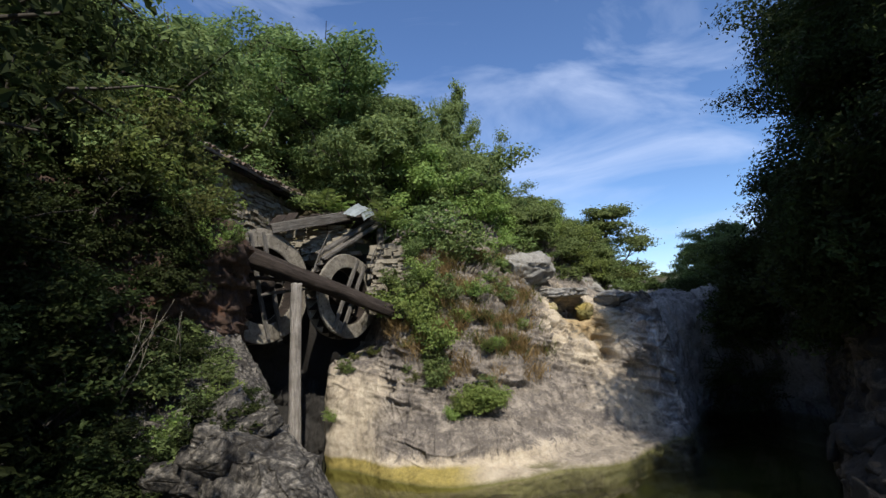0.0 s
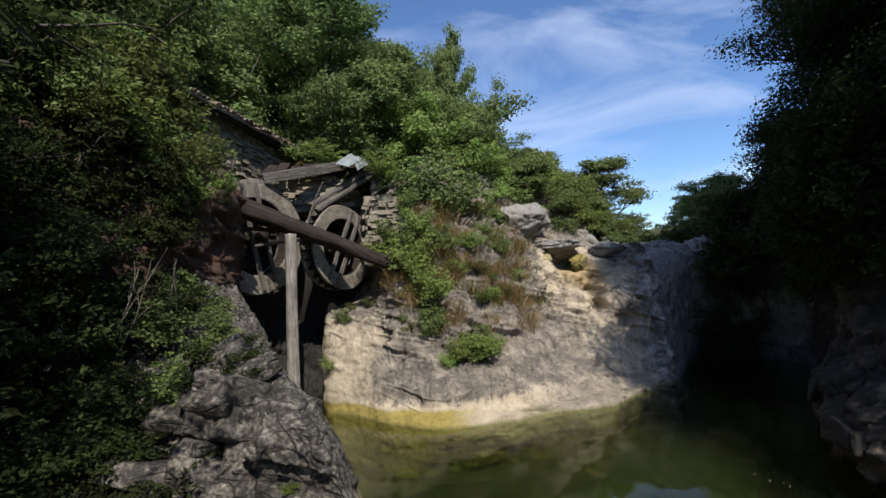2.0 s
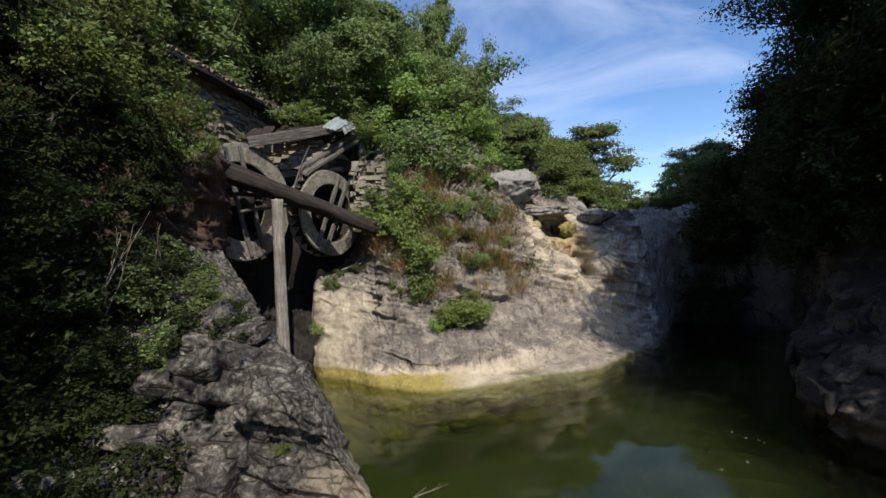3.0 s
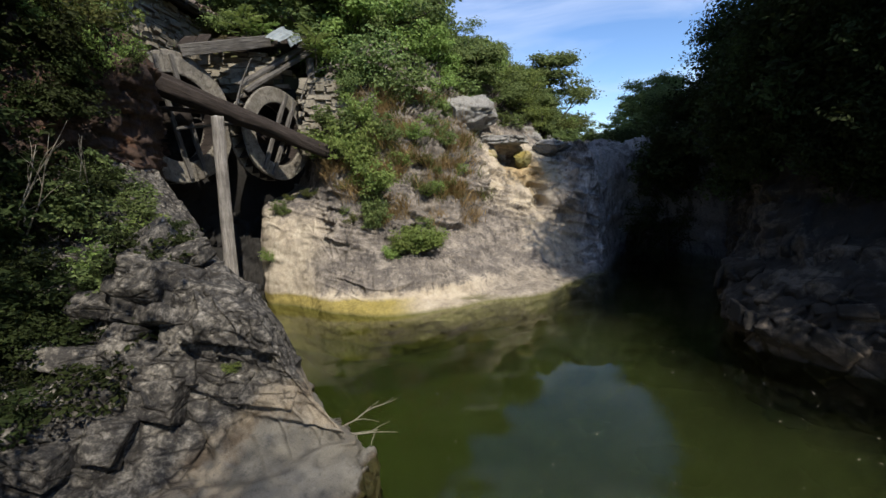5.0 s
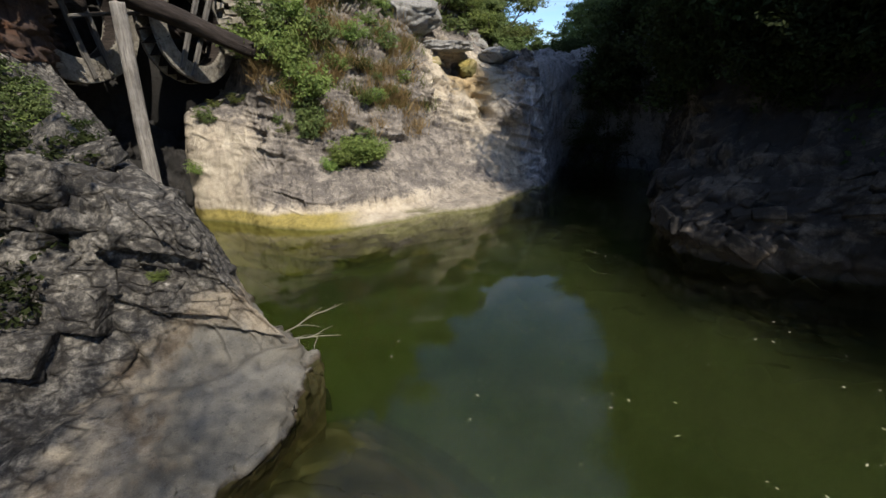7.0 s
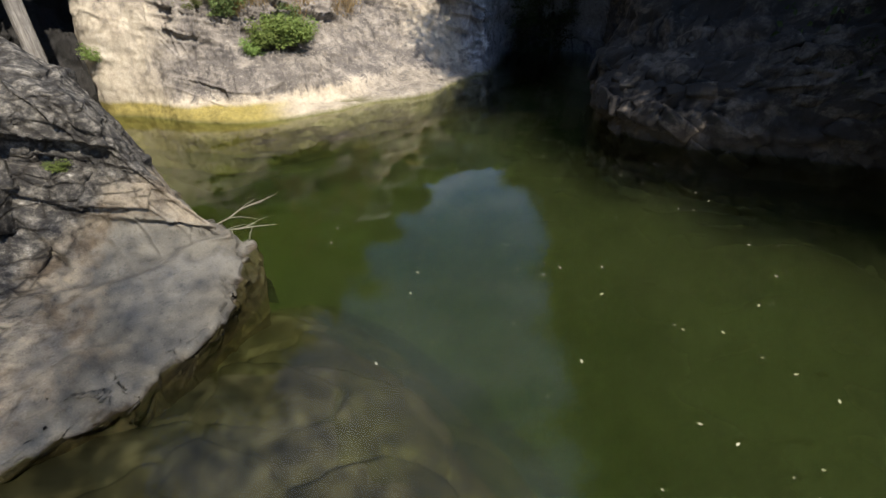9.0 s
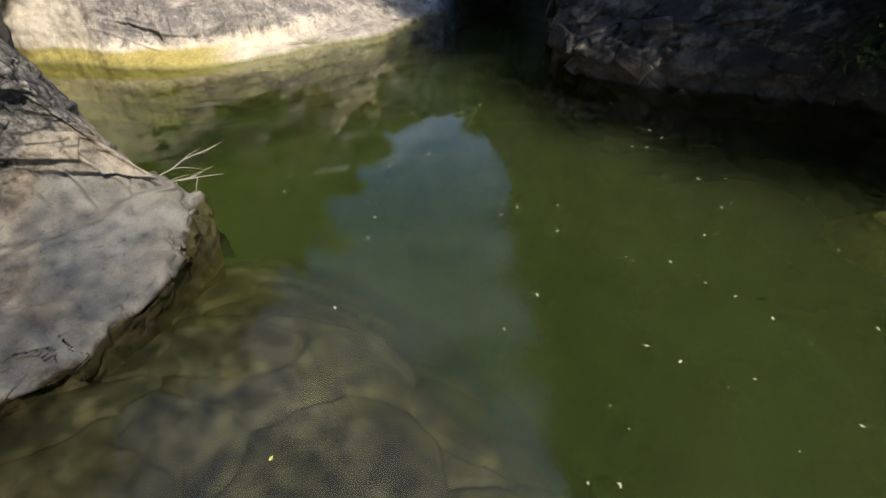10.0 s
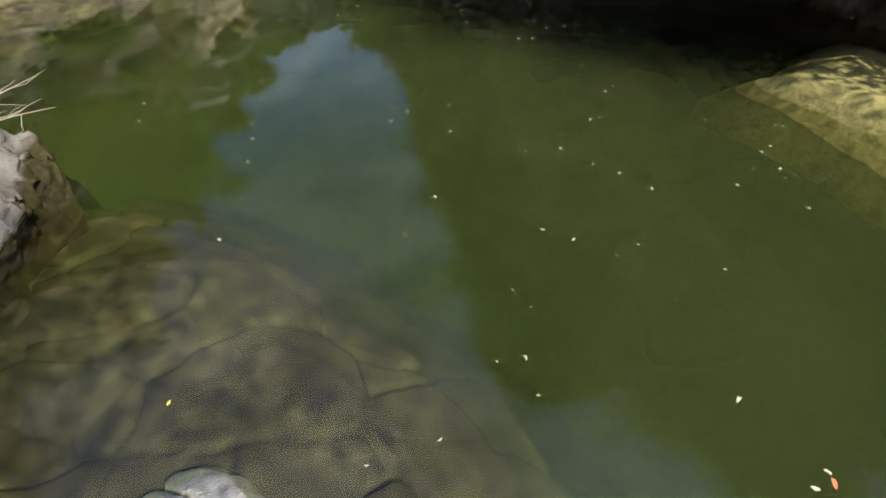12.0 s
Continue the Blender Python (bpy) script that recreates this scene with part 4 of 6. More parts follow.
chips = fracture(g, (0.2, 0.1, 1.0), ((0.8, 0.6, 0.2), (-0.6, 0.8, 0.1)), 0.45, 0.7, 0.24, 0.14, 23, 0.05) + fracture(g, (-0.1, 0.3, 1.0), ((1.0, 0.2, 0.4), (0.0, 1.0, 0.2)), 0.16, 0.25, 0.08, 0.04, 24, 0.035) + crags(g, 25)
g = g + normals_of(g) * chips[..., None]
bank_rock = face("rock_bank", g, SHADE, "limestone bank toned dark for its shade, with an undercut ledge", "rock bank")
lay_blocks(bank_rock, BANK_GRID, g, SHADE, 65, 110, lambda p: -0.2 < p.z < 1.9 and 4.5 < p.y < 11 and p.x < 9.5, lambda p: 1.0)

# ---- near outcrop: pale slab at the water, fractured beds above ----
near = Loft()
near.add(-0.35, 0, 90, (4.7, -1.9), (4.9, -0.9), (5.1, -0.6), (5.3, -0.4), (5.5, -0.4), (5.8, -0.6), (6.1, -0.9), (6.4, -1.3), (6.8, -1.8))
near.add(-0.66, 0, 90, (4.55, -1.5), (4.65, -0.3), (4.7, 0.1), (5.35, 0.17), (5.5, 0.3), (5.6, 0.32), (5.8, 0.1), (6.2, -0.5), (6.8, -1.6))
near.add(-1.05, 0, 90, (3.85, -1.5), (3.98, -0.3), (4.02, 0.13), (5.35, 0.26), (5.55, 0.55), (5.68, 0.8), (5.95, 0.7), (6.4, 0.1), (7.0, -1.4))
near.add(-1.4, 0, 90, (3.3, -1.5), (3.45, -0.3), (3.5, 0.12), (5.3, 0.32), (5.62, 0.9), (5.70, 1.42), (6.2, 1.4), (6.9, 0.8), (7.7, -1.2))
near.add(-1.75, 0, 90, (3.2, -1.5), (3.35, -0.3), (3.4, 0.12), (5.3, 0.36), (5.68, 1.15), (5.68, 2.0), (6.3, 2.0), (7.1, 1.5), (8.2, -0.8))
near.add(-2.4, 0, 90, (3.1, -1.5), (3.27, -0.3), (3.32, 0.14), (5.15, 0.36), (5.78, 1.25), (5.75, 1.95), (6.5, 2.42), (7.3, 2.3), (8.6, 0.6))
near.add(-3.2, 0, 90, (3.0, -1.5), (3.2, -0.3), (3.28, 0.2), (4.9, 0.45), (5.35, 0.95), (5.95, 1.45), (6.6, 2.2), (7.9, 2.6), (9.6, 1.8))
near.add(-4.2, 0, 90, (2.6, -1.5), (3.0, -0.3), (3.2, 0.3), (4.9, 0.7), (5.35, 1.1), (6.1, 1.42), (7.1, 2.1), (8.8, 3.0), (10.5, 3.0))
near.add(-5.6, 0, 90, (2.4, -1.2), (2.8, -0.1), (3.2, 0.6), (5.5, 1.4), (6.5, 1.9), (7.4, 2.6), (8.3, 3.4), (9.2, 4.2), (11.0, 5.0))
near.add(-6.6, 0, 90, (2.2, -0.9), (2.8, 0.2), (3.3, 0.9), (5.5, 1.9), (6.5, 2.4), (7.4, 3.2), (8.3, 4.0), (9.2, 4.8), (11.0, 5.7))
g0 = near.grid(440, 520)
g0[..., :2] += 0.16 * np.stack([fbm(g0, 1.4, 4, 71, 0.6), fbm(g0, 1.4, 4, 72, 0.6)], -1) * smooth(0.5, 0.0, np.abs(g0[..., 2:]))
lip = smooth(0.19, 0.08, g0[..., 2]) * smooth(-0.5, -0.2, g0[..., 2])
f1, f2, rid, tilt = cells(g0 * np.array([4.2, 3.4, 0.6]), 73)
g0[..., :2] += (0.20 * (rid - 0.5) * lip)[..., None] * np.array([0.8, 1.0])
SPLIT = ((0.85, 0.15, 0.50), (0.75, 0.55, -0.35))
inland = smooth(-2.3, -3.3, g0[..., 0] + 0.2 * fbm(g0, 0.9, 2, 6))
high = smooth(1.05, 1.35, g0[..., 2] + 0.12 * fbm(g0, 1.1, 3, 5))
face_zone = smooth(0.24, 0.34, g0[..., 2] + 0.05 * fbm(g0, 1.1, 3, 5))
broken = np.clip(high + inland * face_zone, 0, 1)
massive = fracture(g0, (0.30, 0.10, 1.0), SPLIT, 0.55, 0.80, 0.26, 0.12, 41, 0.022) + fracture(g0, (0.34, 0.06, 1.0), SPLIT, 0.24, 0.36, 0.10, 0.05, 42, 0.018)
rubble = fracture(g0, (0.30, 0.10, 1.0), SPLIT, 0.34, 0.45, 0.28, 0.14, 45, 0.03)
diagonal = crack_planes(g0, (0.78, 0.10, 0.62), -4.5, 2.5, 0.36, 0.09, 0.045, 311)
upright = crack_planes(g0, (0.93, 0.25, -0.10), -5.0, 1.0, 0.62, 0.10, 0.05, 321)
ledges = crack_planes(g0, (0.20, 0.08, 1.0), 0.95, 3.2, 0.46, 0.13, 0.07, 301)
worn = 0.35 * crags(g0, 48) + 0.035 * fbm(g0, 1.1, 3, 49) - 0.018 * smooth(0.05, 0.0, np.abs(fbm(g0, 0.6, 2, 51)))
step_line = g0[..., 2] - 0.285 - 0.04 * fbm(g0, 1.6, 3, 52)
worn = worn - 0.05 * np.exp(-((step_line / 0.025) ** 2)) * smooth(-4.0, -2.6, g0[..., 0]) + 0.05 * smooth(0.0, 0.05, step_line)
tan_face = face_zone * (0.5 * massive + 0.25 * diagonal + 0.3 * upright + 0.5 * crags(g0, 43))
calmer = 0.75 + 0.25 * inland
rocky = massive * calmer + 0.25 * diagonal + 0.5 * upright + (0.15 + 0.45 * inland) * ledges + 0.75 * crags(g0, 43) + inland * rubble
lift = worn + tan_face * (1 - broken) + rocky * broken
lift[1:-1] = (lift[:-2] + 2 * lift[1:-1] + lift[2:]) / 4
lift[:, 1:-1] = (lift[:, :-2] + 2 * lift[:, 1:-1] + lift[:, 2:]) / 4
g = g0 + normals_of(g0) * lift[..., None]
NEAR_GRID = g
outcrop = face("rock_outcrop", g, NEAR, "grey bedded limestone outcrop with a pale water-worn slab", "rock outcrop", flip=False)
lay_blocks(outcrop, g0, g, NEAR, 64, 48, lambda p: p.z > 0.5 and p.y < 8.2 and -5.2 < p.x < -2.75 and p.y > 3.3, lambda p: 0.6 if p.z < 1.1 else 1.0)

# the great blocks of the outcrop, bedded with a dip towards the pool
for n, (x, y, z, sx, sy, sz) in enumerate(((-2.95, 6.90, 2.05, 0.58, 0.60, 0.40), (-2.42, 6.45, 1.96, 0.44, 0.46, 0.30), (-1.98, 6.20, 1.46, 0.46, 0.36, 0.25), (-2.55, 6.18, 1.56, 0.34, 0.38, 0.34), (-1.68, 6.16, 1.06, 0.34, 0.30, 0.20),
                                         (-3.40, 6.75, 1.98, 0.38, 0.40, 0.28), (-3.20, 6.10, 1.38, 0.36, 0.36, 0.30), (-3.95, 6.20, 1.44, 0.52, 0.42, 0.17), (-3.70, 5.72, 1.05, 0.36, 0.32, 0.24), (-4.35, 5.75, 1.10, 0.40, 0.36, 0.26),
                                         (-2.85, 5.70, 0.98, 0.30, 0.28, 0.28), (-3.25, 5.38, 0.82, 0.28, 0.26, 0.22), (-2.20, 5.92, 1.10, 0.36, 0.26, 0.22), (-1.62, 5.84, 0.86, 0.32, 0.24, 0.18), (-3.90, 5.10, 0.78, 0.36, 0.30, 0.20))):
    tilt = pose(0, 0, 0, -14 + 9 * math.sin(n * 2.3), 15 + 5 * math.sin(n * 1.7), -8 + 12 * math.sin(n * 3.1))
    new("block", block_of((x, y, z), (sx, sy, sz), tilt, 700 + n, 5, NEAR)).parent = outcrop

# ---- brown earthy bank above the outcrop ----
lbank = Loft()
lbank.add(-5.9, 13.6, 180, (0.0, 1.5), (0.0, 2.6), (0.05, 3.6), (-0.05, 4.6), (0.0, 5.4), (0.3, 6.0), (1.5, 6.6), (4.0, 7.2))
lbank.add(-5.2, 11.6, 175, (0.0, 1.5), (0.0, 2.7), (0.05, 3.7), (-0.1, 4.7), (-0.1, 5.6), (0.3, 6.2), (1.6, 7.0), (4.5, 9.5))
lbank.add(-4.85, 10.5, 170, (0.1, 1.5), (0.1, 2.8), (0.2, 3.8), (0.0, 4.9), (-0.15, 5.8), (0.25, 6.4), (1.6, 7.2), (5.5, 11.0))
lbank.add(-4.75, 9.4, 165, (0.0, 1.5), (0.2, 2.8), (0.5, 3.8), (0.45, 4.9), (0.4, 5.8), (0.9, 6.5), (2.2, 7.6), (6.0, 11.5))
lbank.add(-5.1, 8.0, 160, (0.0, 1.5), (0.3, 2.8), (0.8, 3.9), (1.0, 5.0), (1.2, 6.0), (1.8, 6.9), (3.2, 8.4), (7.0, 12.5))
lbank.add(-6.0, 6.2, 165, (0.0, 1.2), (0.4, 2.6), (0.9, 3.8), (1.2, 5.0), (1.5, 6.2), (2.2, 7.2), (3.6, 8.8), (7.5, 13.0))
lbank.add(-7.0, 2.0, 180, (0.0, 0.5), (0.4, 2.2), (0.9, 3.6), (1.2, 5.0), (1.5, 6.2), (2.4, 7.4), (4.0, 9.2), (8.0, 13.5))
lbank.add(-7.5, -4.0, 180, (0.0, 0.5), (0.4, 2.2), (0.9, 3.6), (1.2, 5.0), (1.5, 6.2), (2.4, 7.4), (4.0, 9.2), (8.0, 13.5))
EARTH_GRID = lbank.grid(300, 230)
g = weather(EARTH_GRID, 0.16, seed=61, flip=1)
chips = fracture(g, (0.2, 0.1, 1.0), ((0.8, 0.6, 0.2), (-0.6, 0.8, 0.1)), 0.34, 0.6, 0.30, 0.14, 62, 0.04) + fracture(g, (-0.1, 0.2, 1.0), ((1.0, 0.2, 0.4), (0.0, 1.0, 0.2)), 0.13, 0.24, 0.10, 0.04, 63, 0.03) + 0.9 * crags(g, 64)
g = g + normals_of(g) * chips[..., None]
face("earth_bank", g, EARTH, "dark brown crumbling earth and rock bank", "earth bank")

# ---- recess behind the wheels, its shade put into the colour ----
recess = Loft()
recess.add(-6.2, 12.6, 90, (0.3, -1.2), (0.5, 0.5), (0.9, 1.8), (1.0, 3.2), (0.9, 4.6), (0.8, 6.2))
recess.add(-5.3, 13.6, 90, (0.0, -1.2), (0.4, 0.5), (1.0, 1.8), (1.3, 3.2), (1.3, 4.6), (1.2, 6.4))
recess.add(-4.3, 14.2, 90, (-0.3, -1.2), (0.2, 0.5), (0.8, 1.6), (1.2, 3.0), (1.3, 4.6), (1.2, 6.4))
recess.add(-3.5, 14.1, 80, (-0.2, -1.2), (0.2, 0.5), (0.7, 1.6), (1.2, 3.0), (1.4, 4.6), (1.3, 6.2))
recess.add(-2.6, 14.6, 80, (0.0, -1.2), (0.2, 0.5), (0.5, 1.8), (0.8, 3.2), (1.0, 4.6), (1.0, 6.0))
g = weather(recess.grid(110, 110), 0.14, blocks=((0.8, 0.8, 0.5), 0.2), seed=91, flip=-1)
face("rock_recess", g, RECESS_SHADE, "rock recess behind the wheels, blackened for its deep shade", "rock recess")

# ---- building helpers ----
def part(name, me, mat, parent, label="", m=None, soft=False):
    """One mesh object under a thing or part."""
    if mat and not me.materials:
        shaded(me, mat, soft)
    ob = new(name, me)
    ob.parent = parent
    if m is not None:
        ob.matrix_basis = m
    return tagged(ob, label)


def thing(name, label, category, m=None, group=""):
    ob = new(name)
    ob.empty_display_size = 0.1
    if m is not None:
        ob.matrix_basis = m
    return tagged(ob, label, category, group)


def along(a, b, roll=0.0):
    """A pose at a whose z runs to b."""
    d = Vector(b) - Vector(a)
    return Matrix.Translation(a) @ d.to_track_quat("Z", "Y").to_matrix().to_4x4() @ pose(0, 0, 0, 0, 0, roll)


def log_mesh(name, length, r0, r1, sides=14, rings=22, rough=0.06, bend=0.0, seed=0):
    """A round timber along z, with bumps, checks and closed ends."""
    z = np.linspace(0, length, rings)
    a = np.linspace(0, 2 * np.pi, sides, endpoint=False)
    zz, aa = np.meshgrid(z, a, indexing="ij")
    r = r0 + (r1 - r0) * zz / length
    p = np.stack([np.cos(aa), np.sin(aa), zz * 0.6], -1)
    r = r * (1 + rough * fbm(p * 1.6, 1.0, 3, seed) + rough * 0.7 * value_noise(np.stack([np.cos(aa) * 4, np.sin(aa) * 4, zz * 0.25], -1), seed + 5))
    off = bend * np.sin(np.pi * zz / length)
    g = np.stack([r * np.cos(aa) + off, r * np.sin(aa) + off * 0.3, zz + 0.03 * value_noise(p * 3, seed + 2) * (zz > length * 0.9)], -1)
    n = len(z)
    verts = np.concatenate([g.reshape(-1, 3), [[g[0, :, 0].mean(), g[0, :, 1].mean(), 0.0]], [[g[-1, :, 0].mean(), g[-1, :, 1].mean(), length]]])
    faces = []
    for i in range(n - 1):
        for j in range(sides):
            k = (j + 1) % sides
            faces.append((i * sides + j, i * sides + k, (i + 1) * sides + k, (i + 1) * sides + j))
    for j in range(sides):
        k = (j + 1) % sides
        faces.append((k, j, n * sides, n * sides))
        faces.append(((n - 1) * sides + j, (n - 1) * sides + k, n * sides + 1, n * sides + 1))
    me = bpy.data.meshes.new(name)
    me.from_pydata(verts.tolist(), [], [f[:3] if f[2] == f[3] else f for f in faces])
    return me


def board_mesh(name, sx, sy, sz, bevel=0.012, wear=0.012, cuts=6, seed=0):
    """A sawn board, sz long along z, with worn edges and uneven ends; its foot at the origin."""
    bm = bmesh.new()
    bmesh.ops.create_cube(bm, size=1.0)
    bmesh.ops.scale(bm, vec=(sx, sy, sz), verts=bm.verts)
    longs = [e for e in bm.edges if abs((e.verts[0].co - e.verts[1].co).z) > sz * 0.5]
    bmesh.ops.subdivide_edges(bm, edges=longs, cuts=cuts)
    bmesh.ops.bevel(bm, geom=[e for e in bm.edges if e.calc_face_angle(0) > 0.5], offset=bevel, segments=1, affect="EDGES")
    for v in bm.verts:
        p = v.co * 3 + Vector((seed * 7.1, 0, 0))
        v.co += Vector((noise.noise(p), noise.noise(p + Vector((9, 0, 0))), 1.5 * noise.noise(p * 1.5 + Vector((0, 9, 0))) * (abs(v.co.z) > sz * 0.45))) * wear
        v.co.z += sz / 2
    me = bpy.data.meshes.new(name)
    bm.to_mesh(me)
    bm.free()
    return me


def stone_mesh(name, sx, sy, sz, seed=0, round_=0.18, jag=0.1):
    """A rough squared stone: a bevelled, uneven block about its own centre."""
    bm = bmesh.new()
    bmesh.ops.create_cube(bm, size=1.0)
    bmesh.ops.scale(bm, vec=(sx, sy, sz), verts=bm.verts)
    bmesh.ops.bevel(bm, geom=list(bm.edges), offset=round_ * min(sx, sy, sz), segments=1, affect="EDGES")
    rng = random.Random(seed)
    k = jag * min(sx, sy, sz)
    for v in bm.verts:
        v.co += Vector((rng.uniform(-k, k), rng.uniform(-k, k), rng.uniform(-k, k)))
    me = bpy.data.meshes.new(name)
    bm.to_mesh(me)
    bm.free()
    return me


def boulder_mesh(name, size, seed, cut=0.25, level=4):
    """A boulder: a ball flattened by facets and roughened."""
    bm = bmesh.new()
    bmesh.ops.create_icosphere(bm, subdivisions=level, radius=1.0)
    p = np.array([v.co for v in bm.verts])
    rng = np.random.RandomState(seed)
    for _ in range(9):
        d = rng.normal(size=3)
        d /= np.linalg.norm(d)
        h = p @ d
        p = p - d * (np.clip(h - (1 - cut * rng.uniform(0.5, 1.6)), 0, 9) * 0.9)[:, None]
    f1, f2, rid, tilt = cells(p * 1.5 + seed * 3.3, seed)
    e1, e2, sid, lean = cells(p * 3.6 + seed * 1.7, seed + 4)
    chip = 0.20 * (rid - 0.5) + 0.30 * tilt - 0.10 * (1 - smooth(0, 0.08, f2 - f1)) + 0.07 * (sid - 0.5) + 0.10 * lean
    p = p * (1 + 0.08 * fbm(p, 1.7, 4, seed) + chip)[:, None] * np.array(size)
    p = p + 0.02 * np.stack([fbm(p, 9.0, 2, seed + s) for s in (1, 2, 3)], -1)
    for v, co in zip(bm.verts, p):
        v.co = co
    me = bpy.data.meshes.new(name)
    bm.to_mesh(me)
    bm.free()
    return me


# ---- mill house: long stone wall with a clay-tiled eave ----
HOUSE_X, EAVE_Z = -5.98, 8.8
house = thing("mill_house", "old rubble-stone mill house with a clay tile roof", "house", pose(HOUSE_X, 16, 4, 0, 0, -8))


def at_house(x, y, z):
    return pose(x - HOUSE_X, y - 16, z - 4)


core = board_mesh("wall", 0.55, 11.9, 6.0, 0.02, 0.02, 2)
part("wall", core, MASONRY, house, "rubble masonry of pale limestone", at_house(HOUSE_X - 0.34, 17.15, 2.6))
gable = board_mesh("wall", 5.0, 0.55, 5.8, 0.02, 0.02, 2)
part("wall", gable, MASONRY, house, "rubble masonry of pale limestone", at_house(HOUSE_X - 2.7, 23.1, 2.9))
roof_grid = np.stack(np.meshgrid(np.linspace(-5.0, 0.45, 12), np.linspace(-4.9, 7.5, 27), indexing="ij"), -1)
sag = 0.06 * fbm(np.concatenate([roof_grid, 0 * roof_grid[..., :1]], -1), 0.5, 3, 77)
roof_top = np.concatenate([roof_grid, (0.16 - 0.42 * roof_grid[..., :1] + sag[..., None])], -1)
roof = part("roof", grid_mesh("roof", roof_top), TILE, house, "sagging boards under clay tiles", at_house(HOUSE_X, 16, EAVE_Z))
solid = roof.modifiers.new("thick", "SOLIDIFY")
solid.thickness = 0.07
eave = part("eave_beam", board_mesh("eave_beam", 0.16, 0.14, 12.2, 0.01, 0.02, 12), WOOD_DARK, house, "dark eave beam", at_house(HOUSE_X + 0.28, 11.2, EAVE_Z - 0.12) @ pose(0, 0, 0, -90, 0, 0))
rafter = board_mesh("rafter", 0.09, 0.11, 0.8, 0.008, 0.01, 2)
for n in range(16):
    part("rafter", rafter, WOOD_DARK, house, "", at_house(HOUSE_X - 0.30, 11.4 + n * 0.74, EAVE_Z + 0.15) @ pose(0, 0, 0, 0, 113, 0))


def tile_mesh():
    a = np.linspace(0, np.pi, 7)
    t = np.array([0.0, 0.40])
    outer = [[(0.085 - 0.012 * k) * math.cos(x), y, (0.085 - 0.012 * k) * math.sin(x)] for k, y in enumerate(t) for x in a]
    inner = [[(0.068 - 0.012 * k) * math.cos(x), y, (0.068 - 0.012 * k) * math.sin(x)] for k, y in enumerate(t) for x in a]
    f = []
    for j in range(6):
        f += [(j, j + 1, 8 + j, 7 + j), (14 + j + 1, 14 + j, 21 + j, 22 + j), (j + 1, j, 14 + j, 15 + j), (7 + j, 8 + j, 22 + j, 21 + j)]
    me = bpy.data.meshes.new("tile")
    me.from_pydata(outer + inner, [], f)
    return shaded(me, TILE, True)


TILE_ME = tile_mesh()
rng = random.Random(5)
for row in range(4):
    for n in range(70):
        y = -4.85 + n * 0.178 + rng.uniform(-0.02, 0.02)
        b = 0.46 - row * 0.33 + rng.uniform(-0.03, 0.05)
        up = 0.19 - 0.42 * b + rng.uniform(-0.01, 0.03)
        if rng.random() > 0.06:
            part("tile", TILE_ME, None, roof, "", pose(b, y, up, 0, 0, 90) @ pose(0, 0, 0, 23 + rng.uniform(-5, 5), rng.uniform(-8, 8), rng.uniform(-7, 7)))

# the window: stone jambs round a black panel painted for the unlit inside
win = part("window", board_mesh("window", 0.10, 0.62, 0.62, 0.004, 0.002, 1), BLACK, house, "black panel standing for the unlit unglazed opening", at_house(HOUSE_X - 0.085, 16.9, 7.40))
for y, z, sx, sz in ((-0.40, -0.02, 0.22, 0.70), (0.40, -0.02, 0.22, 0.70)):
    part("jamb", stone_mesh("jamb", 0.26, sx, sz, 3, 0.1, 0.05), MASONRY, win, "", pose(0.07, y, z + 0.32))
part("lintel", stone_mesh("lintel", 0.28, 1.1, 0.2, 4, 0.1, 0.05), MASONRY, win, "", pose(0.075, 0, 0.74))
part("sill", stone_mesh("sill", 0.34, 1.0, 0.14, 6, 0.1, 0.05), MASONRY, win, "", pose(0.10, 0, -0.08))

SIZES = ((0.30, 0.10), (0.46, 0.13), (0.20, 0.08), (0.62, 0.10), (0.27, 0.15), (0.17, 0.11), (0.40, 0.06), (0.24, 0.12))
STONES = [shaded(stone_mesh("stone", 0.22, w, h, s, 0.08, 0.22), MASONRY, False) for s, (w, h) in enumerate(SIZES)]


def courses(parent, place, width, height, seed, keep=lambda u, z: True, limit=290, loose=1.0):
    """Courses of rough stones, u along the wall and z up; place(u, z, out) gives a stone's pose."""
    rng, z, made = random.Random(seed), 0.0, 0
    while z < height:
        u, course = rng.uniform(-0.2, 0.0), 0.10 + rng.uniform(-0.03, 0.03)
        while u < width:
            k = rng.randrange(len(STONES))
            w = SIZES[k][0]
            if keep(u + w / 2, z) and made < limit:
                part("stone", STONES[k], None, parent, "", place(u + w / 2, z + course / 2, loose * rng.uniform(-0.06, 0.05)) @ pose(0, 0, loose * rng.uniform(-0.025, 0.025), loose * rng.uniform(-9, 9), rng.uniform(-5, 5), loose * rng.uniform(-8, 8)) @ Matrix.Diagonal((1, rng.uniform(0.8, 1.35), rng.uniform(0.7, 1.6) if loose > 1 else 1, 1)))
                made += 1
            u += w + 0.02
        z += course + 0.015


courses(house, lambda u, z, o: at_house(HOUSE_X - 0.04 + o, 12.2 + u, 6.6 + z), 6.4, 2.1, 11, lambda u, z: not (4.15 < u < 5.25 and 0.6 < z < 1.65), 295)

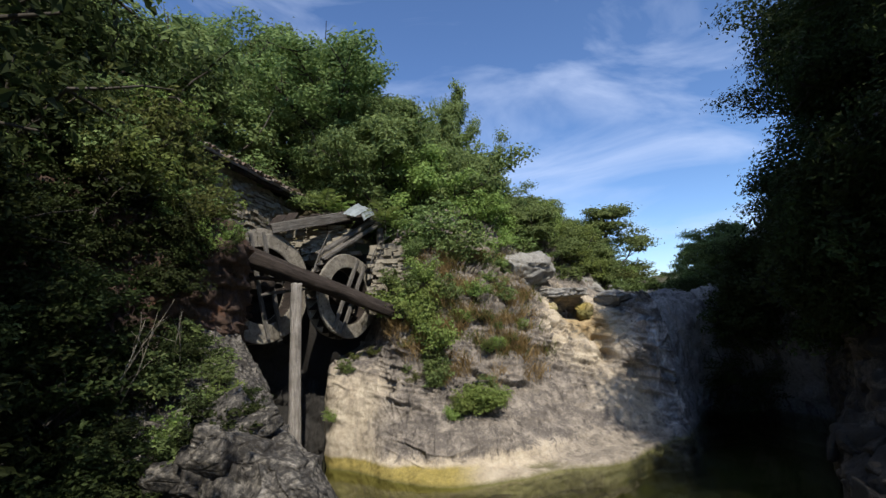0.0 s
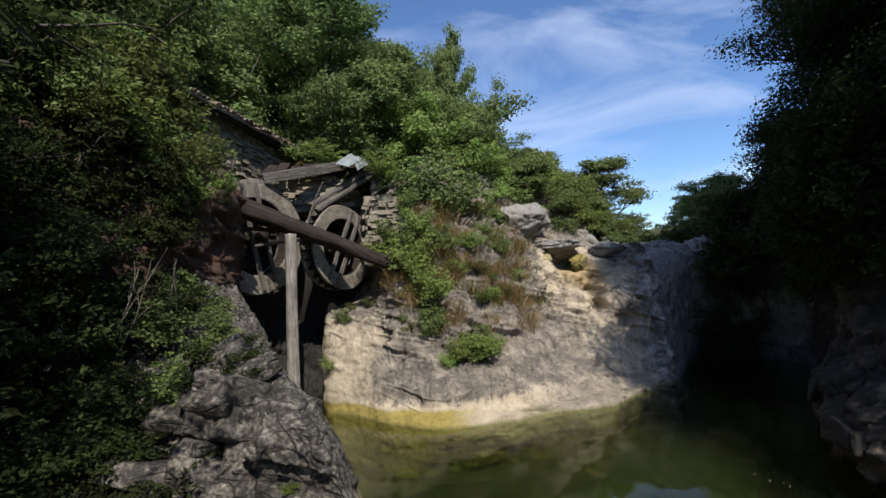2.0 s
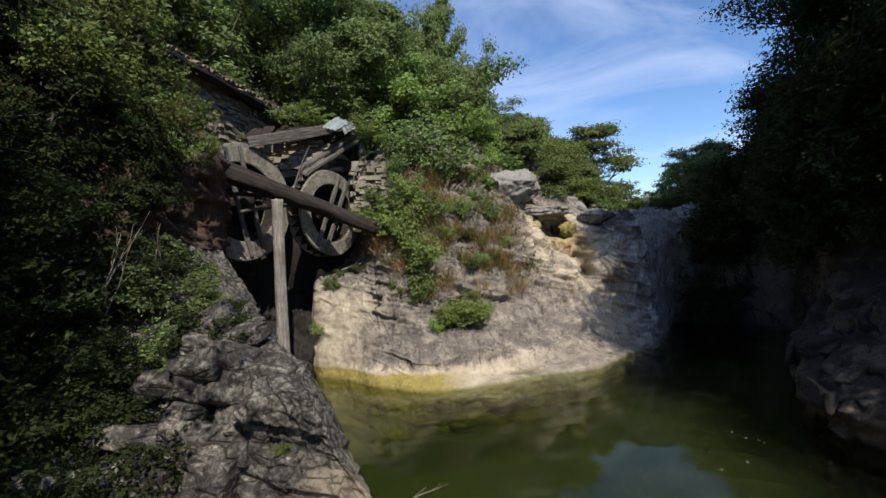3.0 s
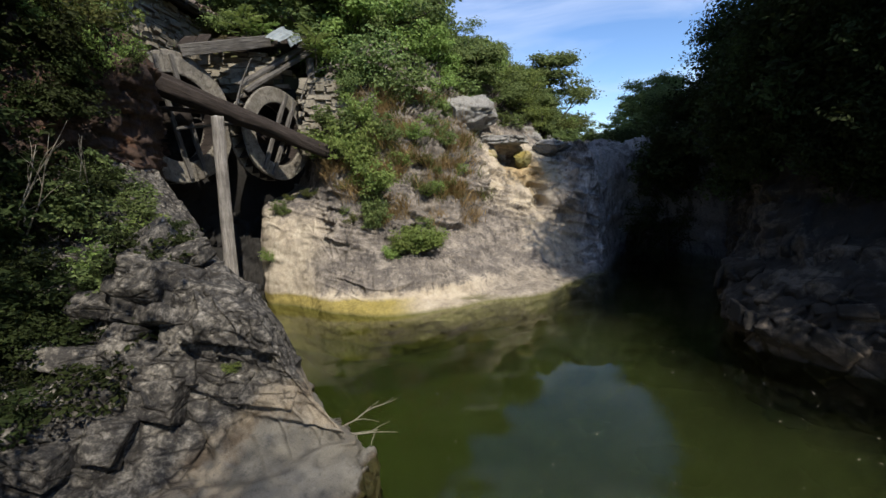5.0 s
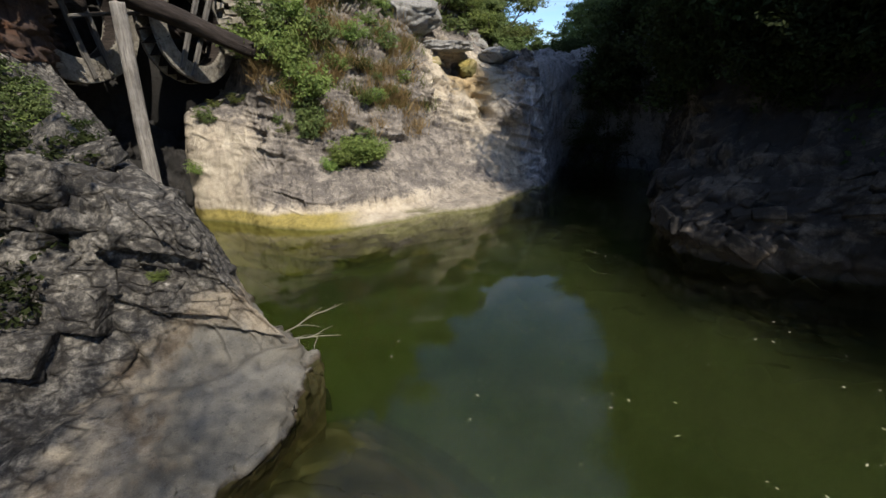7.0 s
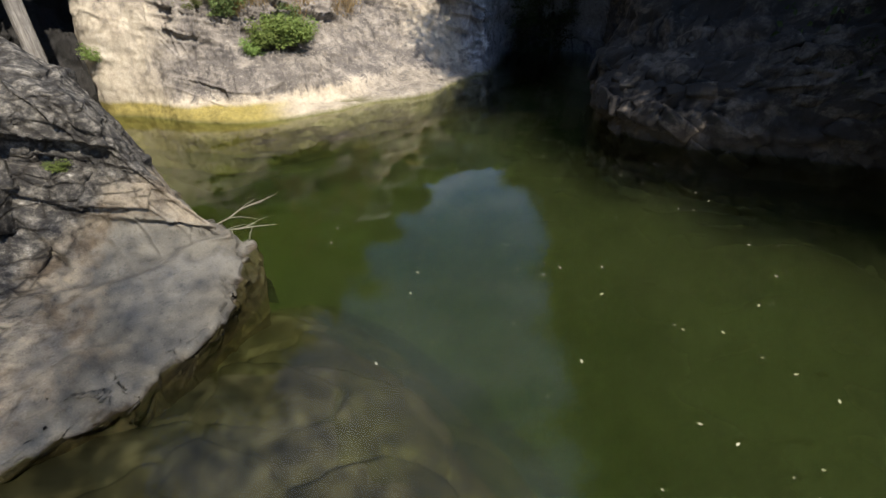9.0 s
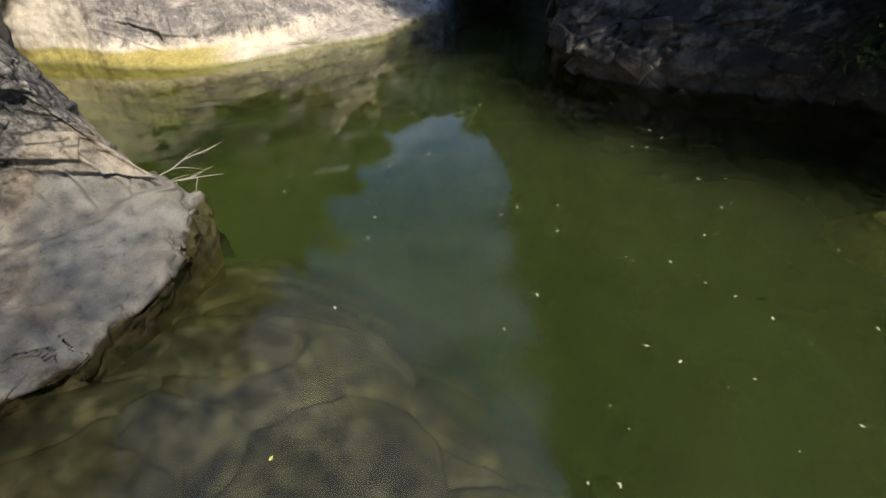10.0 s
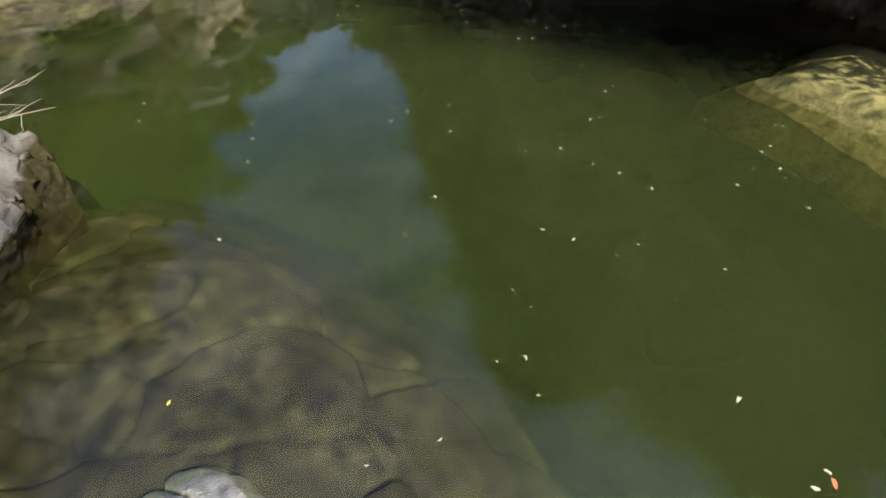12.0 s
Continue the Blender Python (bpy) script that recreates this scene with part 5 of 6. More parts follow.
# ---- water wheels ----
def wheel(name, centre, normal, R, width, spin, label, missing=()):
    z = Vector(normal).normalized()
    m = Matrix.Translation(centre) @ z.to_track_quat("Z", "Y").to_matrix().to_4x4() @ pose(0, 0, 0, 0, 0, spin)
    w = thing(name, label, "water wheel", m, "mill wheels")
    r = R * 0.68
    segs = 8
    for side, h in (("front", width / 2), ("back", -width / 2)):
        for s in range(segs):
            if (side, s) in missing:
                continue
            a = np.linspace(s, s + 0.985, 9) * 2 * np.pi / segs
            t = 0.075
            ro = R * (1 + 0.012 * np.sin(a * 5 + s))
            ring = np.stack([np.stack([q * np.cos(a), q * np.sin(a), 0 * a + h + k], -1) for q, k in ((ro, t / 2), (ro - 0.02, t / 2 + 0.012), (r + 0.03, t / 2 + 0.012), (r, t / 2), (r, -t / 2), (ro, -t / 2), (ro, t / 2))], 1)
            part("felloe", grid_mesh("felloe", ring), WOOD_LICHEN, w)
    for s in range(28):
        a = s * 2 * np.pi / 28
        p = Vector((math.cos(a), math.sin(a), 0))
        b = along(p * (r + 0.04) + Vector((0, 0, 0)), p * (R - 0.03) + Vector((-p.y, p.x, 0)) * 0.16)
        me = board_mesh("bucket", width * 0.92, 0.028, (R - r) * 1.02, 0.004, 0.008, 2, s)
        rot = b.to_3x3()
        zaxis = rot.col[2].normalized()
        x = Vector((0, 0, 1))
        y = zaxis.cross(x)
        fit_m = Matrix((x, y, zaxis)).transposed().to_4x4()
        part("bucket", me, WOOD_DARK, w, "", Matrix.Translation(p * (r + 0.02)) @ fit_m)
    a = np.linspace(0, 2 * np.pi, 65)
    drum = np.stack([np.stack([q * np.cos(a), q * np.sin(a), 0 * a + h], -1) for q, h in ((r, -width / 2), (r, width / 2), (r + 0.03, width / 2), (r + 0.03, -width / 2), (r, -width / 2))], 1)
    part("sole", grid_mesh("sole", drum), WOOD_DARK, w, "", None, False)
    for u in (-0.15, 0.16):
        me = board_mesh("spoke", 0.12, 0.085, 2.02 * R * 0.93, 0.012, 0.02, 6, int(u * 50))
        part("spoke", me, WOOD_GREY, w, "grey parallel wheel arm", pose(u * R * 0.9, -R * 0.94, width / 2 + 0.05, -90, 0, 0))
        me = board_mesh("spoke", 0.11, 0.08, 2.0 * r, 0.012, 0.02, 6, int(u * 70))
        part("spoke", me, WOOD_DARK, w, "dark parallel wheel arm", pose(-r, u * R * 0.9, -width / 2 + 0.03, 0, 90, 0))
    ax = log_mesh("axle", width + 1.0, 0.2, 0.19, 12, 8, 0.05, 0, 4)
    part("axle", ax, WOOD_DARK, w, "thick dark axle", pose(0, 0, -width / 2 - 0.75), True)
    return w


N_WHEEL = (0.86, -0.51, 0.02)
wheel("water_wheel", (-5.28, 12.95, 5.05), N_WHEEL, 1.6, 0.5, 10, "large weathered grey wooden water wheel hung on the mill wall")
wheel("water_wheel", (-3.12, 13.95, 4.66), N_WHEEL, 1.26, 0.45, -30, "smaller lichened wooden water wheel beside a log beam")

# ---- beam, prop post and broken roof timbers ----
def timber(name, a, b, r0, r1, mat, label, category, seed=0, bend=0.0, rough=0.07, sides=14, rings=26):
    me = shaded(log_mesh(name, (Vector(b) - Vector(a)).length, r0, r1, sides, rings, rough, bend, seed), mat, True)
    ob = new(name, me)
    ob.matrix_basis = along(a, b)
    return tagged(ob, label, category)


def plank(name, a, b, sx, sy, mat, label, category, roll=0, seed=0, group=""):
    me = shaded(board_mesh(name, sx, sy, (Vector(b) - Vector(a)).length, 0.015, 0.025, 8, seed), mat, False)
    ob = new(name, me)
    ob.matrix_basis = along(a, b, roll)
    return tagged(ob, label, category, group)


timber("log_beam", (-5.75, 11.55, 6.05), (-1.2, 13.15, 3.95), 0.25, 0.18, WOOD_DARK, "long dark rough-hewn log beam resting on the cliff", "beam", 3, 0.05, 0.15, 32, 90)
timber("prop_post", (-4.02, 11.95, 0.2), (-3.88, 12.0, 4.98), 0.165, 0.14, WOOD_PALE, "bleached upright wooden post propping a log beam", "post", 8, 0.05, 0.13, 28, 70)
timber("wall_post", (-2.05, 14.3, 4.4), (-1.95, 14.3, 6.75), 0.13, 0.11, WOOD_GREY, "grey upright post beside the stone wall", "post", 11, 0.02)
plank("roof_beam", (-4.95, 13.1, 6.72), (-3.0, 14.2, 7.2), 0.24, 0.3, WOOD_GREY, "grey fallen roof beam over the wheels", "beam", 10, 1)
plank("roof_plank", (-3.75, 13.6, 5.95), (-2.05, 14.5, 7.15), 0.28, 0.09, WOOD_GREY, "pair of weathered planks sloping over the wheels", "plank", 20, 2, "fallen planks")
plank("roof_plank", (-3.60, 13.5, 5.78), (-1.85, 14.3, 6.98), 0.24, 0.09, WOOD_GREY, "pair of weathered planks sloping over the wheels", "plank", 20, 3, "fallen planks")
plank("roof_plank", (-3.2, 14.4, 6.5), (-2.1, 14.7, 7.45), 0.2, 0.07, WOOD_DARK, "dark broken plank under a metal sheet", "plank", 40, 4, "fallen planks")
plank("roof_plank", (-3.5, 14.2, 7.05), (-2.3, 14.5, 7.15), 0.22, 0.08, WOOD_DARK, "dark broken plank under a metal sheet", "plank", 0, 5, "fallen planks")
plank("crossbar", (-5.6, 12.0, 5.25), (-3.5, 12.9, 5.1), 0.13, 0.1, WOOD_DARK, "dark cross timber behind the log beam", "beam", 0, 6)
plank("crossbar", (-4.9, 12.2, 4.75), (-3.6, 13.3, 4.95), 0.1, 0.07, WOOD_GREY, "thin grey cross timber between the wheels", "beam", 0, 7)
for a, b, r in (((-3.75, 13.0, 5.3), (-3.35, 13.5, 6.6), 0.025), ((-3.7, 13.1, 5.4), (-3.5, 13.4, 6.2), 0.02), ((-2.2, 13.6, 5.5), (-1.9, 13.9, 6.3), 0.02), ((-1.95, 13.9, 6.2), (-1.5, 14.1, 6.5), 0.02)):
    timber("loose_stick", a, b, r, r * 0.6, WOOD_GREY, "thin grey stick leaning on the mill timbers", "stick", 5, 0.05, 0.1, 6)


def tin(name, place, w, h, waves, label):
    u, v = np.meshgrid(np.linspace(0, 1, 40), np.linspace(0, 1, 14), indexing="ij")
    z = 0.008 * np.sin(u * waves * 2 * np.pi) + 0.05 * np.sin(v * 2.5 + u) + 0.03 * fbm(np.stack([u * 3, v * 3, 0 * u], -1), 1, 2, 4)
    me = shaded(grid_mesh(name, np.stack([(u - 0.5) * w, (v - 0.5) * h, z], -1)), METAL)
    ob = new(name, me)
    ob.matrix_basis = place
    mod = ob.modifiers.new("thick", "SOLIDIFY")
    mod.thickness = 0.006
    return tagged(ob, label, "metal sheet", "roof sheets")


# planks added behind the timbers only to shade the recess
deck = thing("collapsed_roof", "dark planks added over the wheels to shade the recess", "roof")
for n in range(9):
    a = (-5.3 + n * 0.36, 15.0 + 0.05 * n, 7.55 + 0.06 * math.sin(n * 2.1))
    b = (-5.15 + n * 0.36 + 0.05 * math.sin(n), 13.75 + 0.1 * n, 6.95 + 0.05 * math.sin(n * 1.3))
    part("plank", board_mesh("plank", 0.33, 0.035, (Vector(b) - Vector(a)).length, 0.006, 0.03, 4, n), WOOD_DARK, deck, "", along(a, b, 90 * 0))
tin("metal_sheet", along((-2.62, 14.0, 7.30), (-2.75, 13.55, 8.3)) @ pose(0, 0, 0, 0, 25, 0), 0.42, 1.2, 4, "bent pale grey corrugated metal roof sheet")
tin("metal_sheet", along((-2.28, 13.95, 7.18), (-2.35, 13.4, 8.2)) @ pose(0, 0, 0, 0, -15, 20), 0.36, 1.1, 3, "bent pale grey corrugated metal roof sheet")

# ---- broken stone walls by the wheels ----
ruin = thing("stone_wall", "broken dry-stone wall of pale slabs on the cliff", "stone wall", pose(-1.45, 14.15, 4.1))
part("wall_core", stone_mesh("wall_core", 1.15, 0.7, 1.9, 4, 0.06, 0.08), MASONRY, ruin, "", pose(-0.12, 0.50, 0.95, -6.8, 0, 14))
courses(ruin, lambda u, z, o: pose(-0.75 + u, -0.12 + 0.25 * u - o + z * 0.12, z, 0, 0, 14) @ pose(0, 0, 0, 0, 0, 90), 1.12, 2.1, 21, lambda u, z: z < 2.35 - max(0, u - 0.7) * 1.3 + 0.2 * math.sin(u * 9) + 0.25 * math.sin(u * 23 + 1), 140, 1.7)
heap = thing("stone_heap", "tumbled pale wall stones under a fallen beam", "rubble", pose(-4.1, 14.2, 5.9))
courses(heap, lambda u, z, o: pose(-0.7 + u, 0.2 - o * 2, z, 0, 0, 8) @ pose(0, 0, 0, 0, 0, 90), 1.6, 1.0, 31, lambda u, z: True, 60)
part("wall_core", shaded(boulder_mesh("wall_core", (0.8, 0.3, 0.6), 8, 0.2, 3), MASONRY), MASONRY, heap, "", pose(0.1, 0.45, 0.4))
mill_wall = new("mill_back_wall", shaded(stone_mesh("mill_back_wall", 5.6, 0.6, 5.0, 6, 0.05, 0.04), RECESS_SHADE))
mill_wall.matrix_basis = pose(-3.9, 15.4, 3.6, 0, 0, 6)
tagged(mill_wall, "rough stone wall behind the wheels, blackened for its deep shade", "wall", kind="structure")

# ---- boulders by the fall ----
def boulder(place, size, seed, mat, label, turn=0, level=5):
    ob = new("boulder", shaded(boulder_mesh("boulder", size, seed, 0.28, level), mat, True))
    ob.matrix_basis = pose(*place, 0, 0, turn)
    return tagged(ob, label, "boulder", "boulders by the fall")


boulder((3.0, 17.0, 5.3), (1.35, 1.0, 0.78), 3, BOULDER, "large pale lichened boulder above the dry fall", 12)
boulder((4.35, 16.95, 4.42), (1.0, 0.75, 0.26), 5, BOULDER, "grey ledge block beneath a large boulder", -8)
boulder((2.8, 17.1, 4.45), (0.72, 0.7, 0.5), 6, BOULDER, "grey ledge block beneath a large boulder", 20)
boulder((2.3, 16.7, 4.75), (0.7, 0.6, 0.42), 7, BOULDER, "small pale boulder in the grass", 40)
boulder((5.15, 17.05, 3.72), (0.42, 0.5, 0.40), 9, CLIFF, "rounded tan boulder beside a small hollow", -25)
boulder((3.45, 16.75, 3.85), (0.5, 0.5, 0.40), 10, CLIFF, "rounded tan boulder beside a small hollow", 10)
boulder((6.4, 17.6, 4.1), (0.9, 0.8, 0.34), 12, BOULDER, "low grey boulder on the crest of the fall", 30)
bm = bmesh.new()
bmesh.ops.create_icosphere(bm, subdivisions=5, radius=1.0)
dome = np.array([v.co for v in bm.verts])
dome = dome * (1 + 0.10 * fbm(dome, 1.2, 3, 4) + 0.03 * fbm(dome, 4.0, 3, 5))[:, None] * np.array([0.34, 0.42, 0.24])
dome[:, 2] -= 0.10 * smooth(0.02, 0.0, np.abs(dome[:, 0] - 0.12 - 0.05 * fbm(dome, 3.0, 2, 6))) * (dome[:, 2] > 0)
for v, co in zip(bm.verts, dome):
    v.co = co
dome_me = bpy.data.meshes.new("boulder")
bm.to_mesh(dome_me)
bm.free()
dome_rock = new("boulder", shaded(dome_me, BOULDER, True))
dome_rock.matrix_basis = pose(-0.26, 1.14, -0.15, 0, 0, 25)
tagged(dome_rock, "smooth pale rock just breaking the water", "boulder")
boulder((5.5, 19.2, 4.6), (1.1, 0.8, 0.5), 14, BOULDER, "low grey boulder on the crest of the fall", 10)

# ---- plants ----
def leaves_mesh(name, centres, sizes, rng, lift=0.5, wide=0.5, slim=True, facing=None):
    """Diamond leaves, slightly folded, at the given places; facing turns each about its own clump's outside."""
    n = len(centres)
    d = rng.normal(size=(n, 3))
    d[:, 2] *= 0.6
    up = rng.normal(size=(n, 3)) * 0.75 + np.array([0, 0, lift])
    if facing is not None:
        up = facing + rng.normal(size=(n, 3)) * 0.42 + np.array([0, 0, 0.25])
        up /= np.linalg.norm(up, axis=1, keepdims=True) + 1e-9
        d -= up * (d * up).sum(1, keepdims=True)
    d /= np.linalg.norm(d, axis=1, keepdims=True) + 1e-9
    side = np.cross(d, up)
    side /= np.linalg.norm(side, axis=1, keepdims=True) + 1e-9
    nrm = np.cross(side, d)
    s = sizes[:, None]
    if slim:
        a = centres - d * s * 0.3 + side * s * wide * 0.55
        c = centres + d * s * 0.5 - nrm * s * 0.08
        e = centres - d * s * 0.3 - side * s * wide * 0.55 + nrm * s * 0.1
        v = np.stack([a, c, e], 1).reshape(-1, 3)
        return mesh_from(name, v, np.arange(3 * n).reshape(n, 3))
    a = centres - d * s * 0.5
    c = centres + d * s * 0.5 - nrm * s * 0.08
    b = centres + side * s * wide * 0.5 + nrm * s * 0.07
    e = centres - side * s * wide * 0.5 + nrm * s * 0.07
    v = np.stack([a, b, c, e], 1).reshape(-1, 3)
    f = np.arange(4 * n).reshape(n, 4)
    return mesh_from(name, v, f)


def clumped(rng, centre, radius, n):
    """Leaves of one spray: a flat-bottomed tuft, thick outside and thin within; places and the way out."""
    d = rng.normal(size=(n, 3))
    d[:, 2] = np.abs(d[:, 2]) * 0.9 - 0.25
    d /= np.linalg.norm(d, axis=1, keepdims=True)
    r = radius * rng.uniform(0.25, 1.0, (n, 1)) ** 0.45 * (1 + 0.25 * rng.normal(size=(n, 1)))
    return centre + d * r * np.array([1, 1, 0.72]), d


def tubes_mesh(name, paths, sides=6):
    """Many tapered branches, each a list of (place, radius), in one mesh."""
    V, F = [], []
    for path in paths:
        base = len(V)
        for i, (p, r) in enumerate(path):
            q = path[min(i + 1, len(path) - 1)][0] - path[max(i - 1, 0)][0]
            q = Vector(q).normalized()
            x = q.orthogonal().normalized()
            y = q.cross(x)
            for k in range(sides):
                a = 2 * math.pi * k / sides
                V.append(tuple(Vector(p) + x * r * math.cos(a) + y * r * math.sin(a)))
        for i in range(len(path) - 1):
            for k in range(sides):
                j = (k + 1) % sides
                F.append((base + i * sides + k, base + i * sides + j, base + (i + 1) * sides + j, base + (i + 1) * sides + k))
    return mesh_from(name, np.array(V), np.array(F))


def bough(rng, start, way, length, r0, r1, steps=5, wander=0.25, lift=0.1):
    p, d, out = np.array(start, float), np.array(way, float), []
    d = d / np.linalg.norm(d)
    for i in range(steps + 1):
        out.append((p.copy(), r0 + (r1 - r0) * i / steps))
        d = d + rng.normal(size=3) * wander * 0.5 + np.array([0, 0, lift])
        d = d / np.linalg.norm(d)
        p = p + d * length / steps
    return out


def make_tree(seed, spread=0.36, thick=1.0, leaf=0.0215, count=15000, crown_base=0.22, mat=None, name="tree", airy=0.056, limbs=11, slim=True, even=False, tufts=0.075):
    """A tree one metre high: tapered trunk with limbs, and a crown of leaves gathered round its twigs."""
    rng = np.random.RandomState(seed)
    stem = bough(rng, (0, 0, -0.06), (rng.normal() * 0.12, rng.normal() * 0.12, 1), 0.92, 0.024 * thick, 0.006 * thick, 8, 0.16, 0.05)
    paths, tips = [stem], []
    for i in range(limbs):
        t = crown_base + (0.95 - crown_base) * (i + rng.uniform(0, 0.6)) / limbs
        k = min(int(t * 8), 7)
        p = stem[k][0] + (stem[k + 1][0] - stem[k][0]) * (t * 8 - k)
        a = i * 2.4 + rng.uniform(-0.4, 0.4)
        size = spread * (1.08 - 0.75 * max(0, t - 0.4) / 0.6) * rng.uniform(0.7, 1.15)
        limb = bough(rng, p, (math.cos(a), math.sin(a), 0.35 + 0.5 * t), size, 0.011 * thick * (1.2 - t), 0.003 * thick, 5, 0.3, 0.06)
        paths.append(limb)
        for j in range(2, 6):
            q = limb[j][0]
            tips.append((q, 0.75 + 0.25 * (j > 3)))
            for _ in range(2 if j % 2 else 1):
                b = bough(rng, q, (limb[j][0] - limb[j - 1][0]) + rng.normal(size=3) * 0.08, size * rng.uniform(0.25, 0.5), 0.0035 * thick, 0.0012 * thick, 3, 0.35, 0.05)
                paths.append(b)
                tips.append((b[-1][0], 1.0))
                tips.append((b[2][0], 0.7))
    tips.append((stem[-1][0], 1.0))
    per = max(6, count // len(tips))
    pts, ways = [], None
    if tufts:
        order = rng.permutation(len(tips))[: max(40, int(0.62 * len(tips)))]
        ways = []
        for k in order:
            q, w = tips[k]
            size = tufts * rng.uniform(0.55, 1.35)
            p, d = clumped(rng, q, size, max(8, int(count / len(order) * (size / tufts) ** 2)))
            pts.append(p)
            ways.append(d)
        ways = np.concatenate(ways)
    for q, w in () if tufts else tips:
        n = int(per * w * rng.uniform(0.5, 1.5))
        c = np.clip(rng.normal(size=(n, 3)), -1.5, 1.5) * airy * rng.uniform(0.7, 1.25) * np.array([1, 1, 0.62])
        pts.append(q + c)
    pts = np.concatenate(pts)
    if even:
        d = rng.normal(size=(count, 3))
        d = d / np.linalg.norm(d, axis=1, keepdims=True) * rng.uniform(0, 1, (count, 1)) ** 0.4
        pts = d * np.array([spread, spread, 0.27]) + np.array([0, 0, 0.72])
    sizes = leaf * rng.uniform(0.65, 1.35, len(pts))
    return shaded(tubes_mesh("trunk", paths, 4), BARK, True), shaded(leaves_mesh("crown", pts, sizes, rng, 0.6, 0.55, slim and not tufts, ways), mat or LEAF, False)


def make_bush(seed, leaf, count, mat, stems=9, lean=0.5, airy=0.13, tall=1.0):
    """A bush one metre high with several stems."""
    rng = np.random.RandomState(seed)
    paths, pts, ways = [], [], []
    for i in range(stems):
        a = rng.uniform(0, 2 * math.pi)
        st = bough(rng, (rng.normal() * 0.06, rng.normal() * 0.06, -0.12), (math.cos(a) * lean, math.sin(a) * lean, tall), rng.uniform(0.6, 1.05), 0.012, 0.003, 6, 0.3, -0.02)
        paths.append(st)
        for j in range(2, 7):
            n = int(count / stems / 5 * rng.uniform(0.5, 1.5))
            p, d = clumped(rng, st[j][0], airy * rng.uniform(0.9, 1.7), n)
            pts.append(p)
            ways.append(d)
            if j % 2:
                b = bough(rng, st[j][0], rng.normal(size=3) + np.array([0, 0, 0.4]), 0.3, 0.005, 0.002, 3, 0.3, 0)
                paths.append(b)
                p, d = clumped(rng, b[-1][0], airy * 1.1, n)
                pts.append(p)
                ways.append(d)
    pts = np.concatenate(pts)
    return shaded(tubes_mesh("woody_stem", paths, 3), BARK, True), shaded(leaves_mesh("foliage", pts, leaf * rng.uniform(0.6, 1.4, len(pts)), rng, 0.7, 0.55, False, np.concatenate(ways)), mat, False)


def make_fronds(seed, mat, fronds=12, leaflets=13):
    """A young tree of heaven one metre high: long feathered leaves round a stem."""
    rng = np.random.RandomState(seed)
    paths = [bough(rng, (0, 0, -0.1), (0.05, 0, 1), 0.8, 0.014, 0.008, 4, 0.1, 0.1)]
    V, F = [], []
    for i in range(fronds):
        a, h = i * 2.4, 0.25 + 0.5 * i / fronds
        rib = bough(rng, (0, 0, h), (math.cos(a), math.sin(a), 0.9), rng.uniform(0.5, 0.75), 0.005, 0.002, leaflets, 0.05, -0.07)
        paths.append(rib)
        for j in range(2, leaflets + 1):
            p = rib[j][0]
            d = rib[j][0] - rib[j - 1][0]
            d = d / np.linalg.norm(d)
            sd = np.cross(d, [0, 0, 1])
            sd = sd / (np.linalg.norm(sd) + 1e-9)
            ln = 0.17 * math.sin(math.pi * (j + 1) / (leaflets + 3)) + 0.03
            for s in (-1, 1):
                w = sd * s * 0.9 + d * 0.4 + np.array([0, 0, -0.2 + rng.normal() * 0.15])
                k = len(V)
                V += [p, p + w * ln * 0.45 + d * ln * 0.17, p + w * ln, p + w * ln * 0.45 - d * ln * 0.17]
                F.append((k, k + 1, k + 2, k + 3))
    return shaded(tubes_mesh("woody_stem", paths, 5), BARK, True), shaded(mesh_from("foliage", np.array(V), np.array(F)), mat, False)


def planted(name, meshes, names, label, category, group=""):
    top = thing(name, label, category, None, group)
    for me, n in zip(meshes, names):
        part(n, me, None, top)
    return top


def ground_at(x, y):
    return float(ground_height(np.array([x], float), np.array([y], float))[0])


TREES = [make_tree(1, 0.36, mat=LEAF), make_tree(2, 0.42, mat=LEAF, airy=0.06), make_tree(3, 0.28, mat=LEAF_DEEP, airy=0.055, crown_base=0.12, limbs=13), make_tree(4, 0.33, mat=LEAF_BRIGHT, leaf=0.02)]
TREE_SAY = ("leafy green broadleaf tree on the hillside", "spreading green broadleaf tree on the hillside", "dense dark green conical tree on the hillside", "light green feathery tree on the hillside")
FIRST_TREES = {}


# hill woods' tops, capped to fit the first camera view: rise against way across
VIEW_SKYLINE = ((-1.0, 0.95), (-0.42, 0.80), (-0.36, 0.70), (-0.16, 0.62), (-0.11, 0.52), (0.0, 0.48), (0.12, 0.44), (0.14, 0.27), (0.23, 0.27), (0.31, 0.20), (0.37, 0.14), (0.43, 0.05))


def tree(x, y, height, kind, turn=0.0, z=None, wide=1.0, label="", lean=(0, 0)):
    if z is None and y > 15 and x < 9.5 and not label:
        room = 3.95 + y * float(np.interp(x / y + 0.04, *np.array(VIEW_SKYLINE).T)) - ground_at(x, y)
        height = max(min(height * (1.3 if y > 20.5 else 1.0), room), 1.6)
    m = pose(x, y, ground_at(x, y) - 0.1 if z is None else z, lean[0], lean[1], turn)
    if kind not in FIRST_TREES:
        top = planted("tree", TREES[kind], ("trunk", "crown"), TREE_SAY[kind], "tree", "hillside trees")
        top.matrix_basis = m @ Matrix.Diagonal((height * wide, height * wide, height, 1))
        FIRST_TREES[kind] = top
    else:
        top = copy_thing(FIRST_TREES[kind], m)
        top.scale = (height * wide, height * wide, height)
    if label:
        tagged(top, label)
    return top


